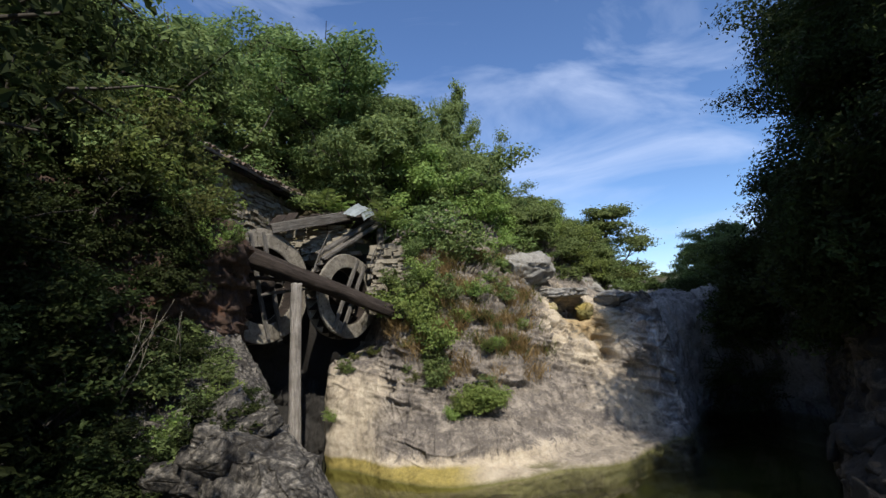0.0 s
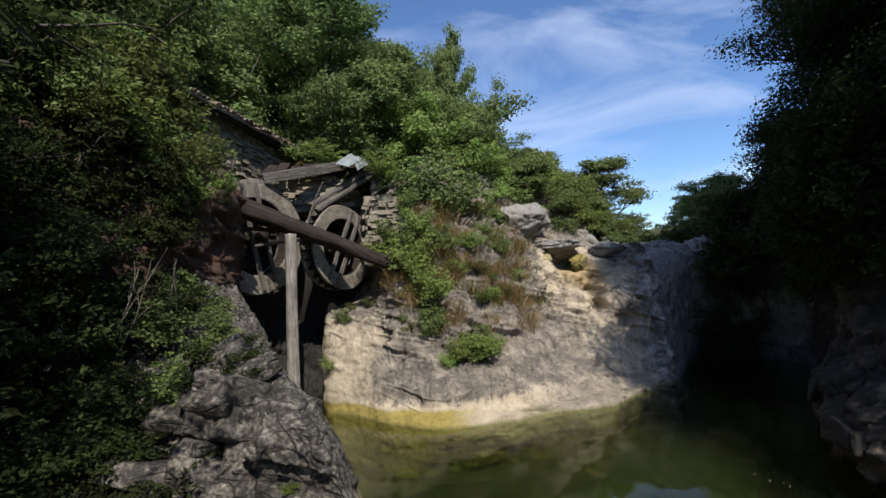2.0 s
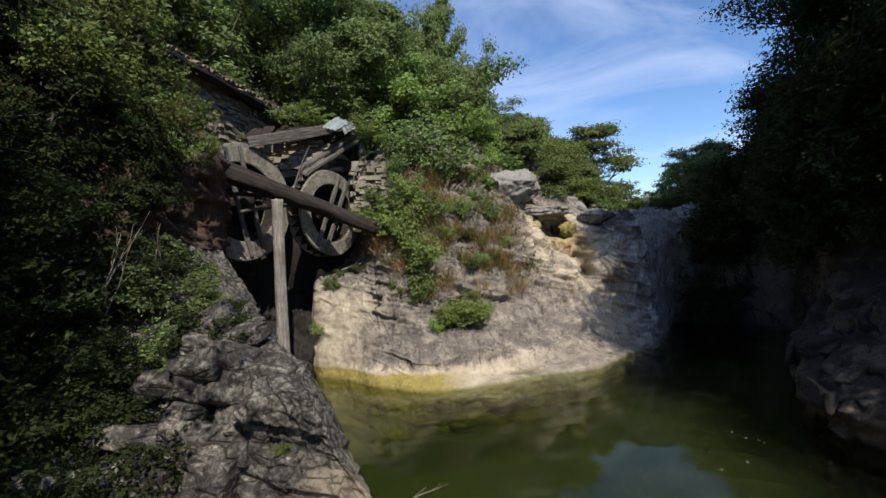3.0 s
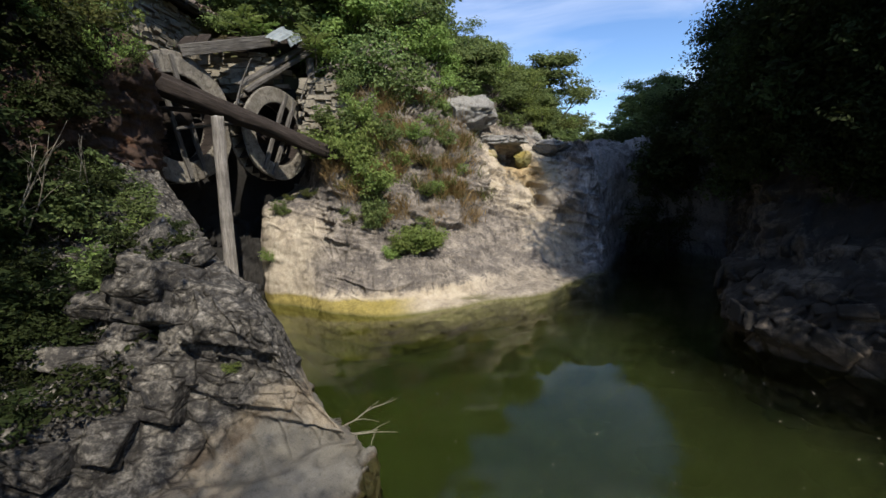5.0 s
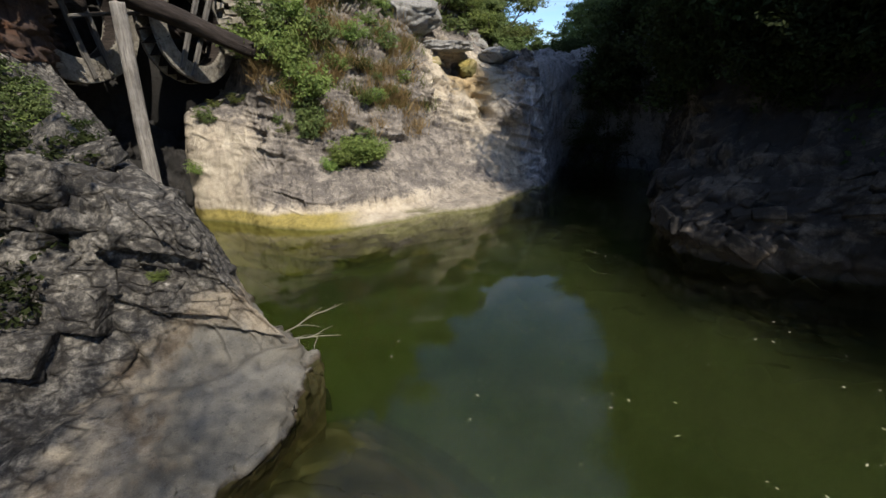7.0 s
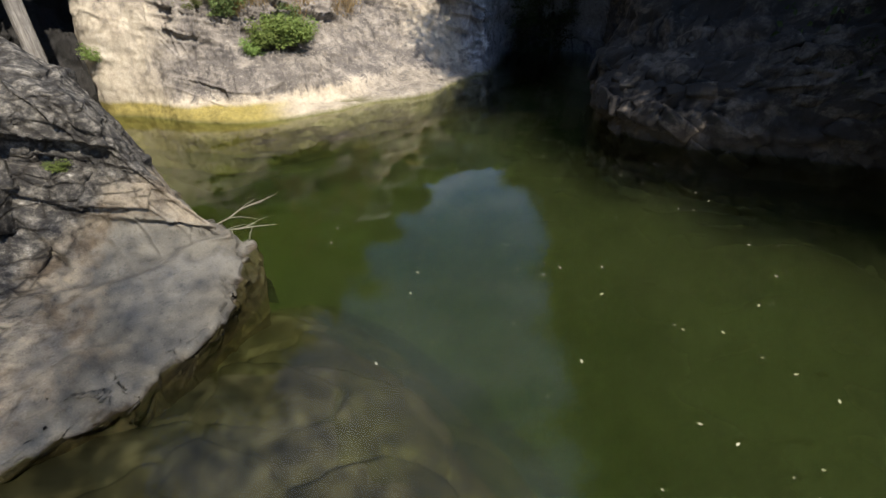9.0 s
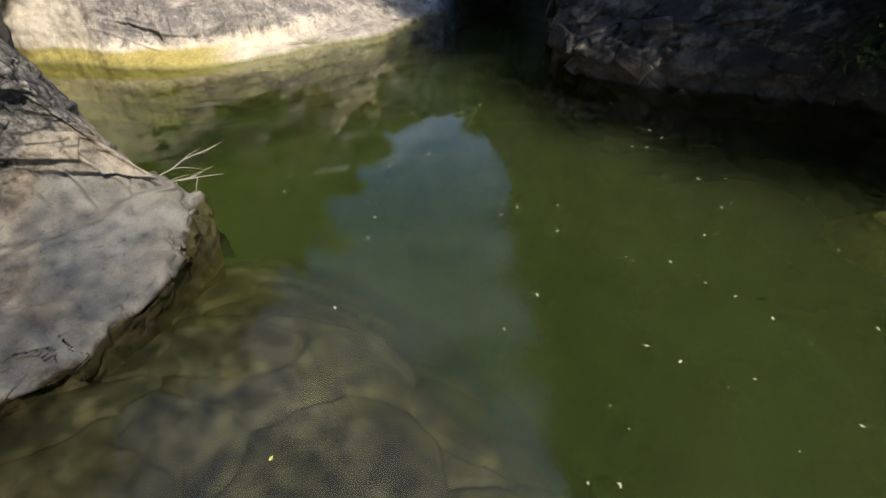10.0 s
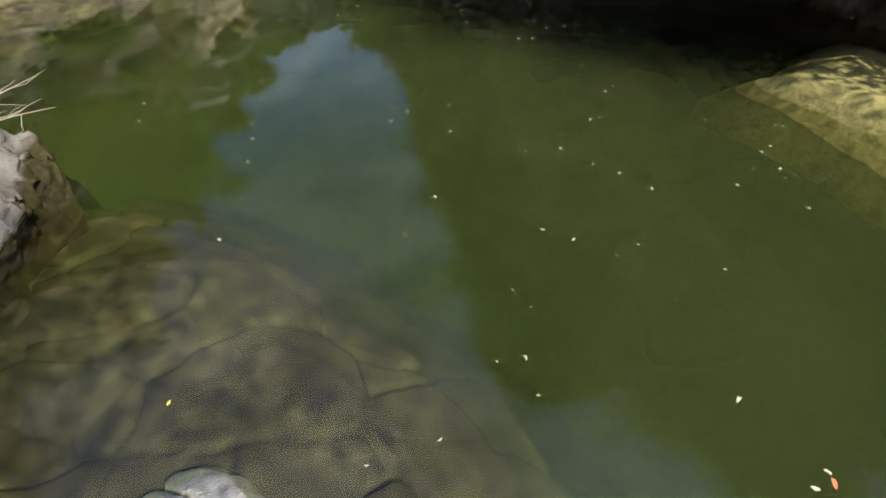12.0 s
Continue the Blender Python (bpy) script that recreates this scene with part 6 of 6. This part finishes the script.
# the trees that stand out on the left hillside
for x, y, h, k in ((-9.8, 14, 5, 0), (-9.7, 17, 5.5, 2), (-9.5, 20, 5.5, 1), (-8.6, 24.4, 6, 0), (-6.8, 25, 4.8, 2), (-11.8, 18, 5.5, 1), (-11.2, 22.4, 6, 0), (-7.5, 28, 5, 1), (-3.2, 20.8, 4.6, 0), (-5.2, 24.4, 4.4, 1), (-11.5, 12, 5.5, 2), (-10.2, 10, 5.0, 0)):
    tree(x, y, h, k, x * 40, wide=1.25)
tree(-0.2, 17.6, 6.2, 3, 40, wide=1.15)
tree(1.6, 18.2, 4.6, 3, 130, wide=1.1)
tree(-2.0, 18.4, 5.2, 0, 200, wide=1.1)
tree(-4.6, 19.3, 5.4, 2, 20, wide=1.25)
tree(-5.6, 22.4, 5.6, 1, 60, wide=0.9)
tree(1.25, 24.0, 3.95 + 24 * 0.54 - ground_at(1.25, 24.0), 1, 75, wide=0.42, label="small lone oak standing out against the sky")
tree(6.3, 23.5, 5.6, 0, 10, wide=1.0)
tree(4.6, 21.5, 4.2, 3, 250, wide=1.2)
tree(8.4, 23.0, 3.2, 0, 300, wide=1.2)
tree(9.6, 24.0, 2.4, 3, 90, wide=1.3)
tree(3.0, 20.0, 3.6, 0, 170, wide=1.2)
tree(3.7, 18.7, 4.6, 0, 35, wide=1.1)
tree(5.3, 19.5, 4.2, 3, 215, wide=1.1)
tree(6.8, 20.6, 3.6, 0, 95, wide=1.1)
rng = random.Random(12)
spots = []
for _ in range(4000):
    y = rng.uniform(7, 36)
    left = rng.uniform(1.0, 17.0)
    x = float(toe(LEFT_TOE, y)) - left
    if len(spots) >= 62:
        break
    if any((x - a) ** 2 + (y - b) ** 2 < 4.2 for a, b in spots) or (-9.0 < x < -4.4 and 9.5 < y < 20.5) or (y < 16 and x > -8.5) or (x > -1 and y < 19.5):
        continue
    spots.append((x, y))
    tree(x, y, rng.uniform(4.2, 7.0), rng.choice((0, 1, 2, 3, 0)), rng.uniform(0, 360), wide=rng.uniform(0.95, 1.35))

TREES.append(make_tree(9, 0.24, 0.3, mat=LEAF, leaf=0.0032, count=30000, crown_base=0.45, airy=0.15, limbs=9, even=True, tufts=0))
TREES.append(make_tree(10, 0.36, mat=LEAF_SHADED, leaf=0.013, count=22000, crown_base=0.12, airy=0.05, limbs=16))
# high crown for the unseen trees added to dapple the near rocks
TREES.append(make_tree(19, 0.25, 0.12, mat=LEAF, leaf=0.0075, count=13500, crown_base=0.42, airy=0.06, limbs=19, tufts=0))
TREES.append(make_tree(23, 0.30, mat=LEAF_SHADED, leaf=0.0125, count=46000, crown_base=0.06, airy=0.032, limbs=26))
TREES.append(make_tree(27, 0.24, mat=LEAF_SHADED, leaf=0.0095, count=52000, crown_base=0.30, limbs=26, tufts=0.05))
TREE_SAY = TREE_SAY + ("unseen tall tree with a thin even crown, added for soft shade", "dense tree with leaves darkened for the shade", "unseen tall tree with a high crown, added to shade the near rocks", "tall tree over the rocky bank, leaves darkened for its shade", "tall tree leaning out over the pool, leaves darkened for its shade")
# the shaded right bank; unseen ones are added to block sun and sky
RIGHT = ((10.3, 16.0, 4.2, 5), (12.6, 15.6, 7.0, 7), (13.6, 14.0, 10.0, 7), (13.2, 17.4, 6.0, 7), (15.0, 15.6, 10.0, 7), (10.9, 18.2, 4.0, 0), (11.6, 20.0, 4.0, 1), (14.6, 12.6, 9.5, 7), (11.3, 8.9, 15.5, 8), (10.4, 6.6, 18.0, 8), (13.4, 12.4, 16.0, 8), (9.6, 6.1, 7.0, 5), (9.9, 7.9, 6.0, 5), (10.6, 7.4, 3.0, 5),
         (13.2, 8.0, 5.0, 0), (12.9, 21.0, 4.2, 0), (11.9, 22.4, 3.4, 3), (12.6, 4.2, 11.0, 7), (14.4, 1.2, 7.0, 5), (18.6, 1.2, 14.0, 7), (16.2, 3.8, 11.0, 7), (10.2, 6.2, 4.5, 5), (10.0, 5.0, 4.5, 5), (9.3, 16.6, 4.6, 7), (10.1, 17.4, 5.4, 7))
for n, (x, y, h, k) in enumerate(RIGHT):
    tree(x, y, h, k, n * 77, z=max(ground_at(x, y), 5.2 if x < 11.5 and 6 < y < 16 else 0) - 0.2, wide=1.05, label="broadleaf tree on the shaded rocky bank")
# unseen trees added behind and beside the eye, shading near rocks; more left hillside
AROUND = ((0.9, -5.0, 15.5, 6, 0.66), (-2.8, -4.2, 13.5, 6, 0.7), (-5.6, 1.6, 13.0, 5, 0.75), (-7.6, 3.6, 13.0, 5, 0.8), (-6.4, -2.6, 15.0, 5, 0.75), (13.2, 0.4, 12.5, 7, 0.75), (11.0, 3.6, 13.5, 7, 0.75), (10.7, 1.5, 11.5, 7, 0.75), (13.8, -3.0, 14.0, 7, 0.8), (13.4, 1.0, 15.0, 7, 0.8),
          (-10.4, 10.2, 12.0, 2, 1.1), (-11.0, 12.9, 9.0, 0, 1.0), (-12.4, 12.4, 12.0, 1, 1.1), (-9.6, 8.4, 10.5, 5, 1.1), (-11.2, 14.6, 11.0, 0, 1.1), (-7.4, 9.3, 4.2, 5, 1.1), (-8.9, 9.2, 4.5, 5, 1.1), 
          (-4.5, 21.2, 4.4, 1, 1.1), (-4.9, 23.4, 4.4, 0, 1.1), (-3.5, 18.4, 5.0, 0, 1.1), (-8.6, 7.5, 6.5, 5, 1.2), (-9.0, 10.6, 6.0, 5, 1.2), (-8.4, 5.0, 7.0, 5, 1.2), (-9.0, -3.0, 7.0, 1, 1.2), (-9.5, 2.5, 7.0, 0, 1.2))
for n, (x, y, h, k, w) in enumerate(AROUND):
    tree(x, y, h, k, n * 50 + 9, wide=w)

BUSHES = [make_bush(11, 0.075, 1500, LEAF), make_bush(12, 0.07, 1500, LEAF_BRIGHT, 12, 0.8), make_bush(13, 0.08, 1400, LEAF_SHADED, 10, 0.9), make_bush(14, 0.07, 1000, LEAF_OLIVE, 14, 0.7, 0.10)]
BUSH_SAY = ("green leafy bush on the bank", "bright green low bush on the rock", "green shrub with leaves darkened for the shade", "thin olive-green scrub on the slope")
FIRST_BUSH = {}


def bush(x, y, z, height, kind, turn=0.0, wide=1.0, lean=(0, 0), label="", name="bush"):
    m = pose(x, y, z, lean[0], lean[1], turn)
    if kind not in FIRST_BUSH:
        top = planted("bush", BUSHES[kind], ("woody_stem", "foliage"), BUSH_SAY[kind], "bush", "bushes on the banks")
        top.matrix_basis = m @ Matrix.Diagonal((height * wide, height * wide, height, 1))
        FIRST_BUSH[kind] = top
    else:
        top = copy_thing(FIRST_BUSH[kind], m)
        top.scale = (height * wide, height * wide, height)
    if label:
        tagged(top, label)
    if name != "bush":
        top.name = name
        tagged(top, category=name, group=name + "s on the banks")
    return top


# on the cliff
bush(-0.75, 13.3, 3.6, 1.7, 1, 10, 0.8)
bush(-0.35, 13.1, 2.9, 1.3, 1, 80, 0.9)
bush(-0.45, 12.75, 1.95, 0.9, 0, 150, 0.8)
bush(0.45, 12.6, 1.35, 0.75, 1, 30, 1.0)
bush(0.95, 12.75, 1.35, 0.75, 1, 100, 1.1)
bush(-0.05, 12.4, 1.2, 0.5, 1, 200, 1.0)
bush(-1.75, 13.45, 3.95, 0.75, 1, 60, 0.8)
bush(-1.0, 13.6, 4.0, 0.9, 1, 20, 0.8)
bush(1.7, 15.9, 5.2, 0.9, 0, 20, 1.2)
for x, y, z, h in ((8.2, 19.4, 4.0, 1.0), (9.1, 19.0, 4.0, 1.1), (9.9, 18.4, 4.1, 1.2), (7.4, 19.8, 4.2, 0.8)):
    bush(x, y, z, h, 0, x * 77, 1.3)
bush(0.4, 15.2, 5.4, 1.6, 0, 140, 1.1)
bush(-0.7, 15.2, 6.0, 1.8, 0, 140, 1.1)
bush(3.4, 18.6, 5.4, 1.6, 0, 44, 1.4)
bush(5.4, 19.8, 4.8, 1.3, 0, 80, 1.5)
bush(7.2, 21.0, 4.8, 1.4, 0, 10, 1.5)
bush(8.4, 20.0, 4.8, 1.0, 3, 10, 1.5)
bush(-2.9, 13.35, 2.4, 0.5, 0, 0, 1.0)
bush(-3.3, 13.2, 1.2, 0.45, 1, 0, 1.0)
for x, y, z, h, k, w in ((-0.55, 13.0, 2.3, 1.1, 0, 0.8), (-0.9, 13.4, 3.2, 1.1, 1, 0.8), (0.75, 12.75, 1.3, 0.9, 1, 1.1), (1.15, 12.95, 1.45, 0.6, 1, 1.1), (0.25, 12.55, 1.3, 0.5, 1, 1.0), (0.1, 14.0, 4.3, 0.9, 0, 1.0), (1.9, 15.0, 4.2, 0.7, 0, 1.1), (0.9, 14.4, 4.4, 0.7, 1, 1.0),
                         (1.1, 13.6, 2.9, 0.4, 3, 1.0), (1.9, 14.2, 3.0, 0.4, 3, 1.0), (-1.2, 12.9, 2.4, 0.35, 0, 1.0), (4.4, 18.2, 4.9, 0.9, 0, 1.2), (-2.2, 13.6, 2.9, 0.35, 3, 1.2), (-2.7, 13.5, 2.8, 0.3, 3, 1.2)):
    bush(x, y, z, h, k, x * 137, w)
# plants over the broken wall
for x, y, z, h, k in ((-1.85, 13.7, 4.1, 0.9, 1), (-1.55, 13.55, 4.7, 0.7, 0), (-1.2, 13.75, 4.4, 0.9, 0), (-0.75, 13.9, 4.9, 1.0, 1), (-1.0, 14.2, 5.7, 0.7, 0), (-1.5, 13.8, 4.2, 0.5, 1)):
    bush(x, y, z, h, k, x * 211, 1.0)
# small plants rooted in the cracks of the cliff
def on_cliff(u, v):
    p = CLIFF_GRID[int(u * (CLIFF_GRID.shape[0] - 1)), int(v * (CLIFF_GRID.shape[1] - 1))]
    return float(p[0]), float(p[1]) - 0.03, float(p[2]) - 0.02


rng = random.Random(19)
for _ in range(24):
    u = rng.uniform(0.30, 0.60)
    bush(*on_cliff(u, rng.uniform(0.46, 0.86)), rng.uniform(0.22, 0.55), rng.choice((0, 1, 1, 3)), rng.uniform(0, 360), rng.uniform(0.9, 1.3), (20, 0))

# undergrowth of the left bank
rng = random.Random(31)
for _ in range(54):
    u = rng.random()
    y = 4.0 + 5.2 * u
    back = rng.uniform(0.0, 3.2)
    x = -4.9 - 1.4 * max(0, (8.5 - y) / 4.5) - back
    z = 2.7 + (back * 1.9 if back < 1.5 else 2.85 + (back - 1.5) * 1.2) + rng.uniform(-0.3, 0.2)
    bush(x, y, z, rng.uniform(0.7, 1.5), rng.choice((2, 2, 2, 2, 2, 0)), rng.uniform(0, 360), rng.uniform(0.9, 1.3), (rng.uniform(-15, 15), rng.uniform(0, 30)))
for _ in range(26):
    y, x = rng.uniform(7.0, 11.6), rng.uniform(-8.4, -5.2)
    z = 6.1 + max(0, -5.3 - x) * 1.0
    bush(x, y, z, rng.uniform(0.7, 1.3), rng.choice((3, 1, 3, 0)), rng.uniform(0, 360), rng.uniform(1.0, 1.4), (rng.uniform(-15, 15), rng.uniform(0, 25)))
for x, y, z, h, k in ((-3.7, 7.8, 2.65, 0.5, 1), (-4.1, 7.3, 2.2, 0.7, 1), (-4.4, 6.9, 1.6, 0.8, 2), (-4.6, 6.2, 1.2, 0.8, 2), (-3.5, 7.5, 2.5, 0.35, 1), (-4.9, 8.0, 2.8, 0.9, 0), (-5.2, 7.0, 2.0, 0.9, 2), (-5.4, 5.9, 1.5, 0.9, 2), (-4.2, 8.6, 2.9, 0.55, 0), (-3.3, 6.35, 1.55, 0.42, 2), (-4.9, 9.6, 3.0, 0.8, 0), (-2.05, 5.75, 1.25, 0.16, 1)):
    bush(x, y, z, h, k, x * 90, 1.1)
# dark bushes added over pale boulders to stand in for the shade there
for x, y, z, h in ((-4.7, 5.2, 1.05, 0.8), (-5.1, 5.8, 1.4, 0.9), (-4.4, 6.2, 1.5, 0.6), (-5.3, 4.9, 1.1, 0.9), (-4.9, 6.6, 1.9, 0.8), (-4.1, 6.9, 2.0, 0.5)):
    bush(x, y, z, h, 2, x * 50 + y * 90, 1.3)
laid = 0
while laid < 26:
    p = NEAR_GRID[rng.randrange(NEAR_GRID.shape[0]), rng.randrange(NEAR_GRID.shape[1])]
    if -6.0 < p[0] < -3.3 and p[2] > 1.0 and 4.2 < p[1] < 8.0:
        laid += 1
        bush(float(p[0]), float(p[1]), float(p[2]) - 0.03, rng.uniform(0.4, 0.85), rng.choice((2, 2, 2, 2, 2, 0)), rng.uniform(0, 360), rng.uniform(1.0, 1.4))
# creepers that hang over the earth bank, thinner by the wheels
hung = 0
while hung < 70:
    i, j = rng.randrange(EARTH_GRID.shape[0]), rng.randrange(EARTH_GRID.shape[1])
    p = EARTH_GRID[i, j]
    if 2.0 < p[2] < 7.5 and 3.5 < p[1] < 9.2:
        hung += 1
        bush(float(p[0]) + 0.05, float(p[1]), float(p[2]), rng.uniform(0.45, 0.95), rng.choice((2, 2, 2, 2, 0)), rng.uniform(0, 360), rng.uniform(1.0, 1.5), (rng.uniform(-20, 20), rng.uniform(15, 70)), "green creeper hanging over the shaded earth bank", "creeper")
hung = 0
while hung < 7:
    p = EARTH_GRID[rng.randrange(EARTH_GRID.shape[0]), rng.randrange(EARTH_GRID.shape[1])]
    if 2.0 < p[2] < 6.6 and 9.2 < p[1] < 10.6 and not 4.0 < p[2] < 5.6:
        hung += 1
        bush(float(p[0]) + 0.05, float(p[1]), float(p[2]), rng.uniform(0.3, 0.7), rng.choice((2, 0, 3, 1)), rng.uniform(0, 360), rng.uniform(0.9, 1.3), (rng.uniform(-20, 20), rng.uniform(15, 60)), "small green creeper on brown rock", "creeper")
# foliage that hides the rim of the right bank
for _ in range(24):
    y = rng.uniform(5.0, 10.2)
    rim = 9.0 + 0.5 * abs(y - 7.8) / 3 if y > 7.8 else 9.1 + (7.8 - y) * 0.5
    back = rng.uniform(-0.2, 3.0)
    bush(rim + back, y, 5.0 + back * 0.9, rng.uniform(0.9, 1.6), rng.choice((2, 0, 2)), rng.uniform(0, 360), rng.uniform(1.0, 1.5), (rng.uniform(-20, 20), rng.uniform(-15, 0)), "green shrub on the rim of the shaded bank", "shrub")

# dark shrubs added over the wall to stand in for its deep shade
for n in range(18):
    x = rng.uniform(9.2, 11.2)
    bush(x, 15.25 - max(0, x - 10) * 0.9, rng.uniform(2.6, 5.2), rng.uniform(0.8, 1.5), 2, rng.uniform(0, 360), rng.uniform(1.0, 1.5), (rng.uniform(20, 60), rng.uniform(-20, 20)), "shrub hanging from the rock wall, darkened for its shade", "shrub")
# more added over a strip of wall that caught the sun
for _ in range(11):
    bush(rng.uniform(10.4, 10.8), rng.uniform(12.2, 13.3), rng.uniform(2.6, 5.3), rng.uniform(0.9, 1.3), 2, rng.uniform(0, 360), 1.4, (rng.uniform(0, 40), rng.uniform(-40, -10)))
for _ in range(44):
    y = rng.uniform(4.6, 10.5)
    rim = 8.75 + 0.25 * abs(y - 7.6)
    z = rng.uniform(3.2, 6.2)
    bush(rim + 0.25, y, z, rng.uniform(0.8, 1.5), 2, rng.uniform(0, 360), rng.uniform(1.0, 1.5), (rng.uniform(-30, 30), rng.uniform(-50, -15)), "shrub hanging from the rock wall, darkened for its shade", "shrub")
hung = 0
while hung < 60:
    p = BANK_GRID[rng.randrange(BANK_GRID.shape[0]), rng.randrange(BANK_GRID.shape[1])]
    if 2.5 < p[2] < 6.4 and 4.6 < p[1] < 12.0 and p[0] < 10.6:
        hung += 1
        bush(float(p[0]) - 0.1, float(p[1]), float(p[2]), rng.uniform(0.7, 1.3), 2, rng.uniform(0, 360), rng.uniform(1.1, 1.6), (rng.uniform(-25, 25), rng.uniform(-60, -20)), "shrub hanging from the rock wall, darkened for its shade", "shrub")
for x, y, z, h in ((-6.2, 10.4, 7.2, 1.7), (-6.5, 10.2, 8.3, 1.5), (-6.3, 9.5, 8.0, 1.7), (-6.1, 9.0, 7.4, 1.6), (-5.7, 11.2, 6.6, 1.0), (-6.6, 9.6, 7.4, 1.8)):
    bush(x, y, z, h, 3 if h > 1.5 else 1, x * 71 + y * 33, 1.1)

FROND = make_fronds(5, LEAF_BRIGHT)
frond = planted("young_tree_of_heaven", FROND, ("woody_stem", "foliage"), "bright green young tree with feathered leaves", "young tree", "feathered young trees")
frond.matrix_basis = pose(-3.6, 14.2, 6.9) @ Matrix.Diagonal((1.15, 1.15, 1.35, 1))
for x, y, z, s, turn in ((-3.2, 14.4, 6.9, 1.0, 50), (-1.75, 14.0, 6.5, 1.1, 90), (-1.5, 14.2, 6.4, 0.9, 150)):
    f = copy_thing(frond, pose(x, y, z, 0, 0, turn))
    f.scale = (s, s, s)


# ---- dry grass tufts on the cliff ----
def grass(name, spots, label, mat, blades=70, tall=0.45, seed=0):
    rng = np.random.RandomState(seed)
    V, F = [], []
    for x, y, z in spots:
        for _ in range(blades):
            b = np.array([x, y, z]) + rng.normal(size=3) * np.array([0.14, 0.14, 0.05])
            d = np.array([rng.normal() * 0.45, rng.normal() * 0.45 - 0.2, 1.0]) * tall * rng.uniform(0.5, 1.2)
            w = np.array([rng.normal(), rng.normal(), 0]) * 0.006
            k = len(V)
            V += [b - w, b + w, b + d * 0.6 + w * 0.7, b + d * 0.6 - w * 0.7, b + d * 0.6 - w * 0.7, b + d * 0.6 + w * 0.7, b + d + np.array([d[0], d[1], -0.2 * tall]) * 0.5, b + d + np.array([d[0], d[1], -0.2 * tall]) * 0.5 + w * 0.2]
            F += [(k, k + 1, k + 2, k + 3), (k + 4, k + 5, k + 7, k + 6)]
    ob = new(name, shaded(mesh_from(name, np.array(V), np.array(F)), mat, False))
    return tagged(ob, label, "grass", kind="stuff")


rng = random.Random(8)
grass("dry_grass", [on_cliff(rng.uniform(0.28, 0.62), rng.uniform(0.5, 0.85)) for _ in range(120)], "straw-coloured dry grass tufts on the cliff", STRAW, 70, 0.42, 3)
grass("green_grass", [on_cliff(rng.uniform(0.3, 0.65), rng.uniform(0.55, 0.95)) for _ in range(70)], "thin green grass on the cliff ledges", LEAF_OLIVE, 50, 0.3, 4)

# ---- bare twigs at the water and in the bank ----
def twigs(seed, base, way, length, count, label, r=0.012):
    rg = np.random.RandomState(seed)
    for _ in range(count):
        b = bough(rg, np.array(base) + rg.normal(size=3) * 0.05, np.array(way) + rg.normal(size=3) * 0.25, length * rg.uniform(0.6, 1.1), r, r * 0.25, 6, 0.25, 0.0)
        top = thing("twig", label, "twig", None, "bare twigs")
        part("stem", shaded(tubes_mesh("stem", [b], 5), TWIG, True), None, top)
        for j in (2, 3, 4):
            side = bough(rg, b[j][0], (b[j][0] - b[j - 1][0]) + rg.normal(size=3) * 0.08, length * 0.3, r * 0.45, r * 0.15, 3, 0.3, 0.0)
            part("side_shoot", shaded(tubes_mesh("side_shoot", [side], 5), TWIG, True), None, top)


twigs(2, (-0.98, 5.95, 0.28), (1.0, 0.25, 0.04), 1.35, 2, "bare pale twig reaching out over the water")
twigs(3, (-0.95, 5.6, 0.22), (1.0, 0.2, 0.10), 0.9, 1, "short bare twig snagged at the rock edge")
twigs(5, (-5.2, 7.4, 2.9), (0.35, -0.2, 1.2), 1.7, 3, "bare thin shrub stem in the shade", 0.014)
twigs(6, (-4.9, 8.4, 3.2), (0.3, -0.3, 1.0), 1.5, 2, "bare thin shrub stem in the shade", 0.012)

# ---- leaves adrift on the pool ----
def drift_mesh(seed):
    rg = np.random.RandomState(seed)
    a = np.linspace(0, 2 * np.pi, 9)[:-1]
    r = 1 + 0.3 * rg.normal(size=8)
    rim = np.stack([np.cos(a) * r, np.sin(a) * r * 0.5, 0.12 * rg.normal(size=8)], -1)
    me = bpy.data.meshes.new("drifting_leaf")
    me.from_pydata([(0, 0, 0.05)] + rim.tolist(), [], [(0, k + 1, (k + 1) % 8 + 1) for k in range(8)])
    return shaded(me, PETAL, True)


DRIFT = [drift_mesh(s) for s in (1, 2, 3)]
rng = random.Random(77)
for n in range(140):
    x, y = rng.uniform(0.5, 6.5), rng.uniform(0.3, 8.0)
    ob = new("drifting_leaf", DRIFT[n % 3])
    s = rng.choice((0.009, 0.012, 0.015, 0.021))
    ob.matrix_basis = pose(x, y, 0.006, 0, 0, rng.uniform(0, 360)) @ Matrix.Diagonal((s, s, s * 0.4, 1))
    tagged(ob, "tiny pale leaf adrift on the pool", "leaf", "leaves adrift on the pool")
for x, y, size, mat, turn in ((1.82, 0.82, 0.022, PETAL, 70), (2.68, -0.20, 0.026, PETAL, 10), (2.64, -0.78, 0.030, REDLEAF, 40), (2.52, -0.73, 0.022, PETAL, 120), (2.67, -0.74, 0.018, PETAL, 100), (-0.14, 1.94, 0.020, YELLOWLEAF, 30), (5.29, 0.78, 0.030, PETAL, 160)):
    me = drift_mesh(int(x * 100) + 700)
    me.materials[0] = mat
    ob = new("drifting_leaf", me)
    ob.matrix_basis = pose(x, y, 0.008, 0, 0, turn) @ Matrix.Diagonal((size, size, size * 0.4, 1))
    tagged(ob, "small curled dead leaf adrift on the pool", "leaf", "leaves adrift on the pool")
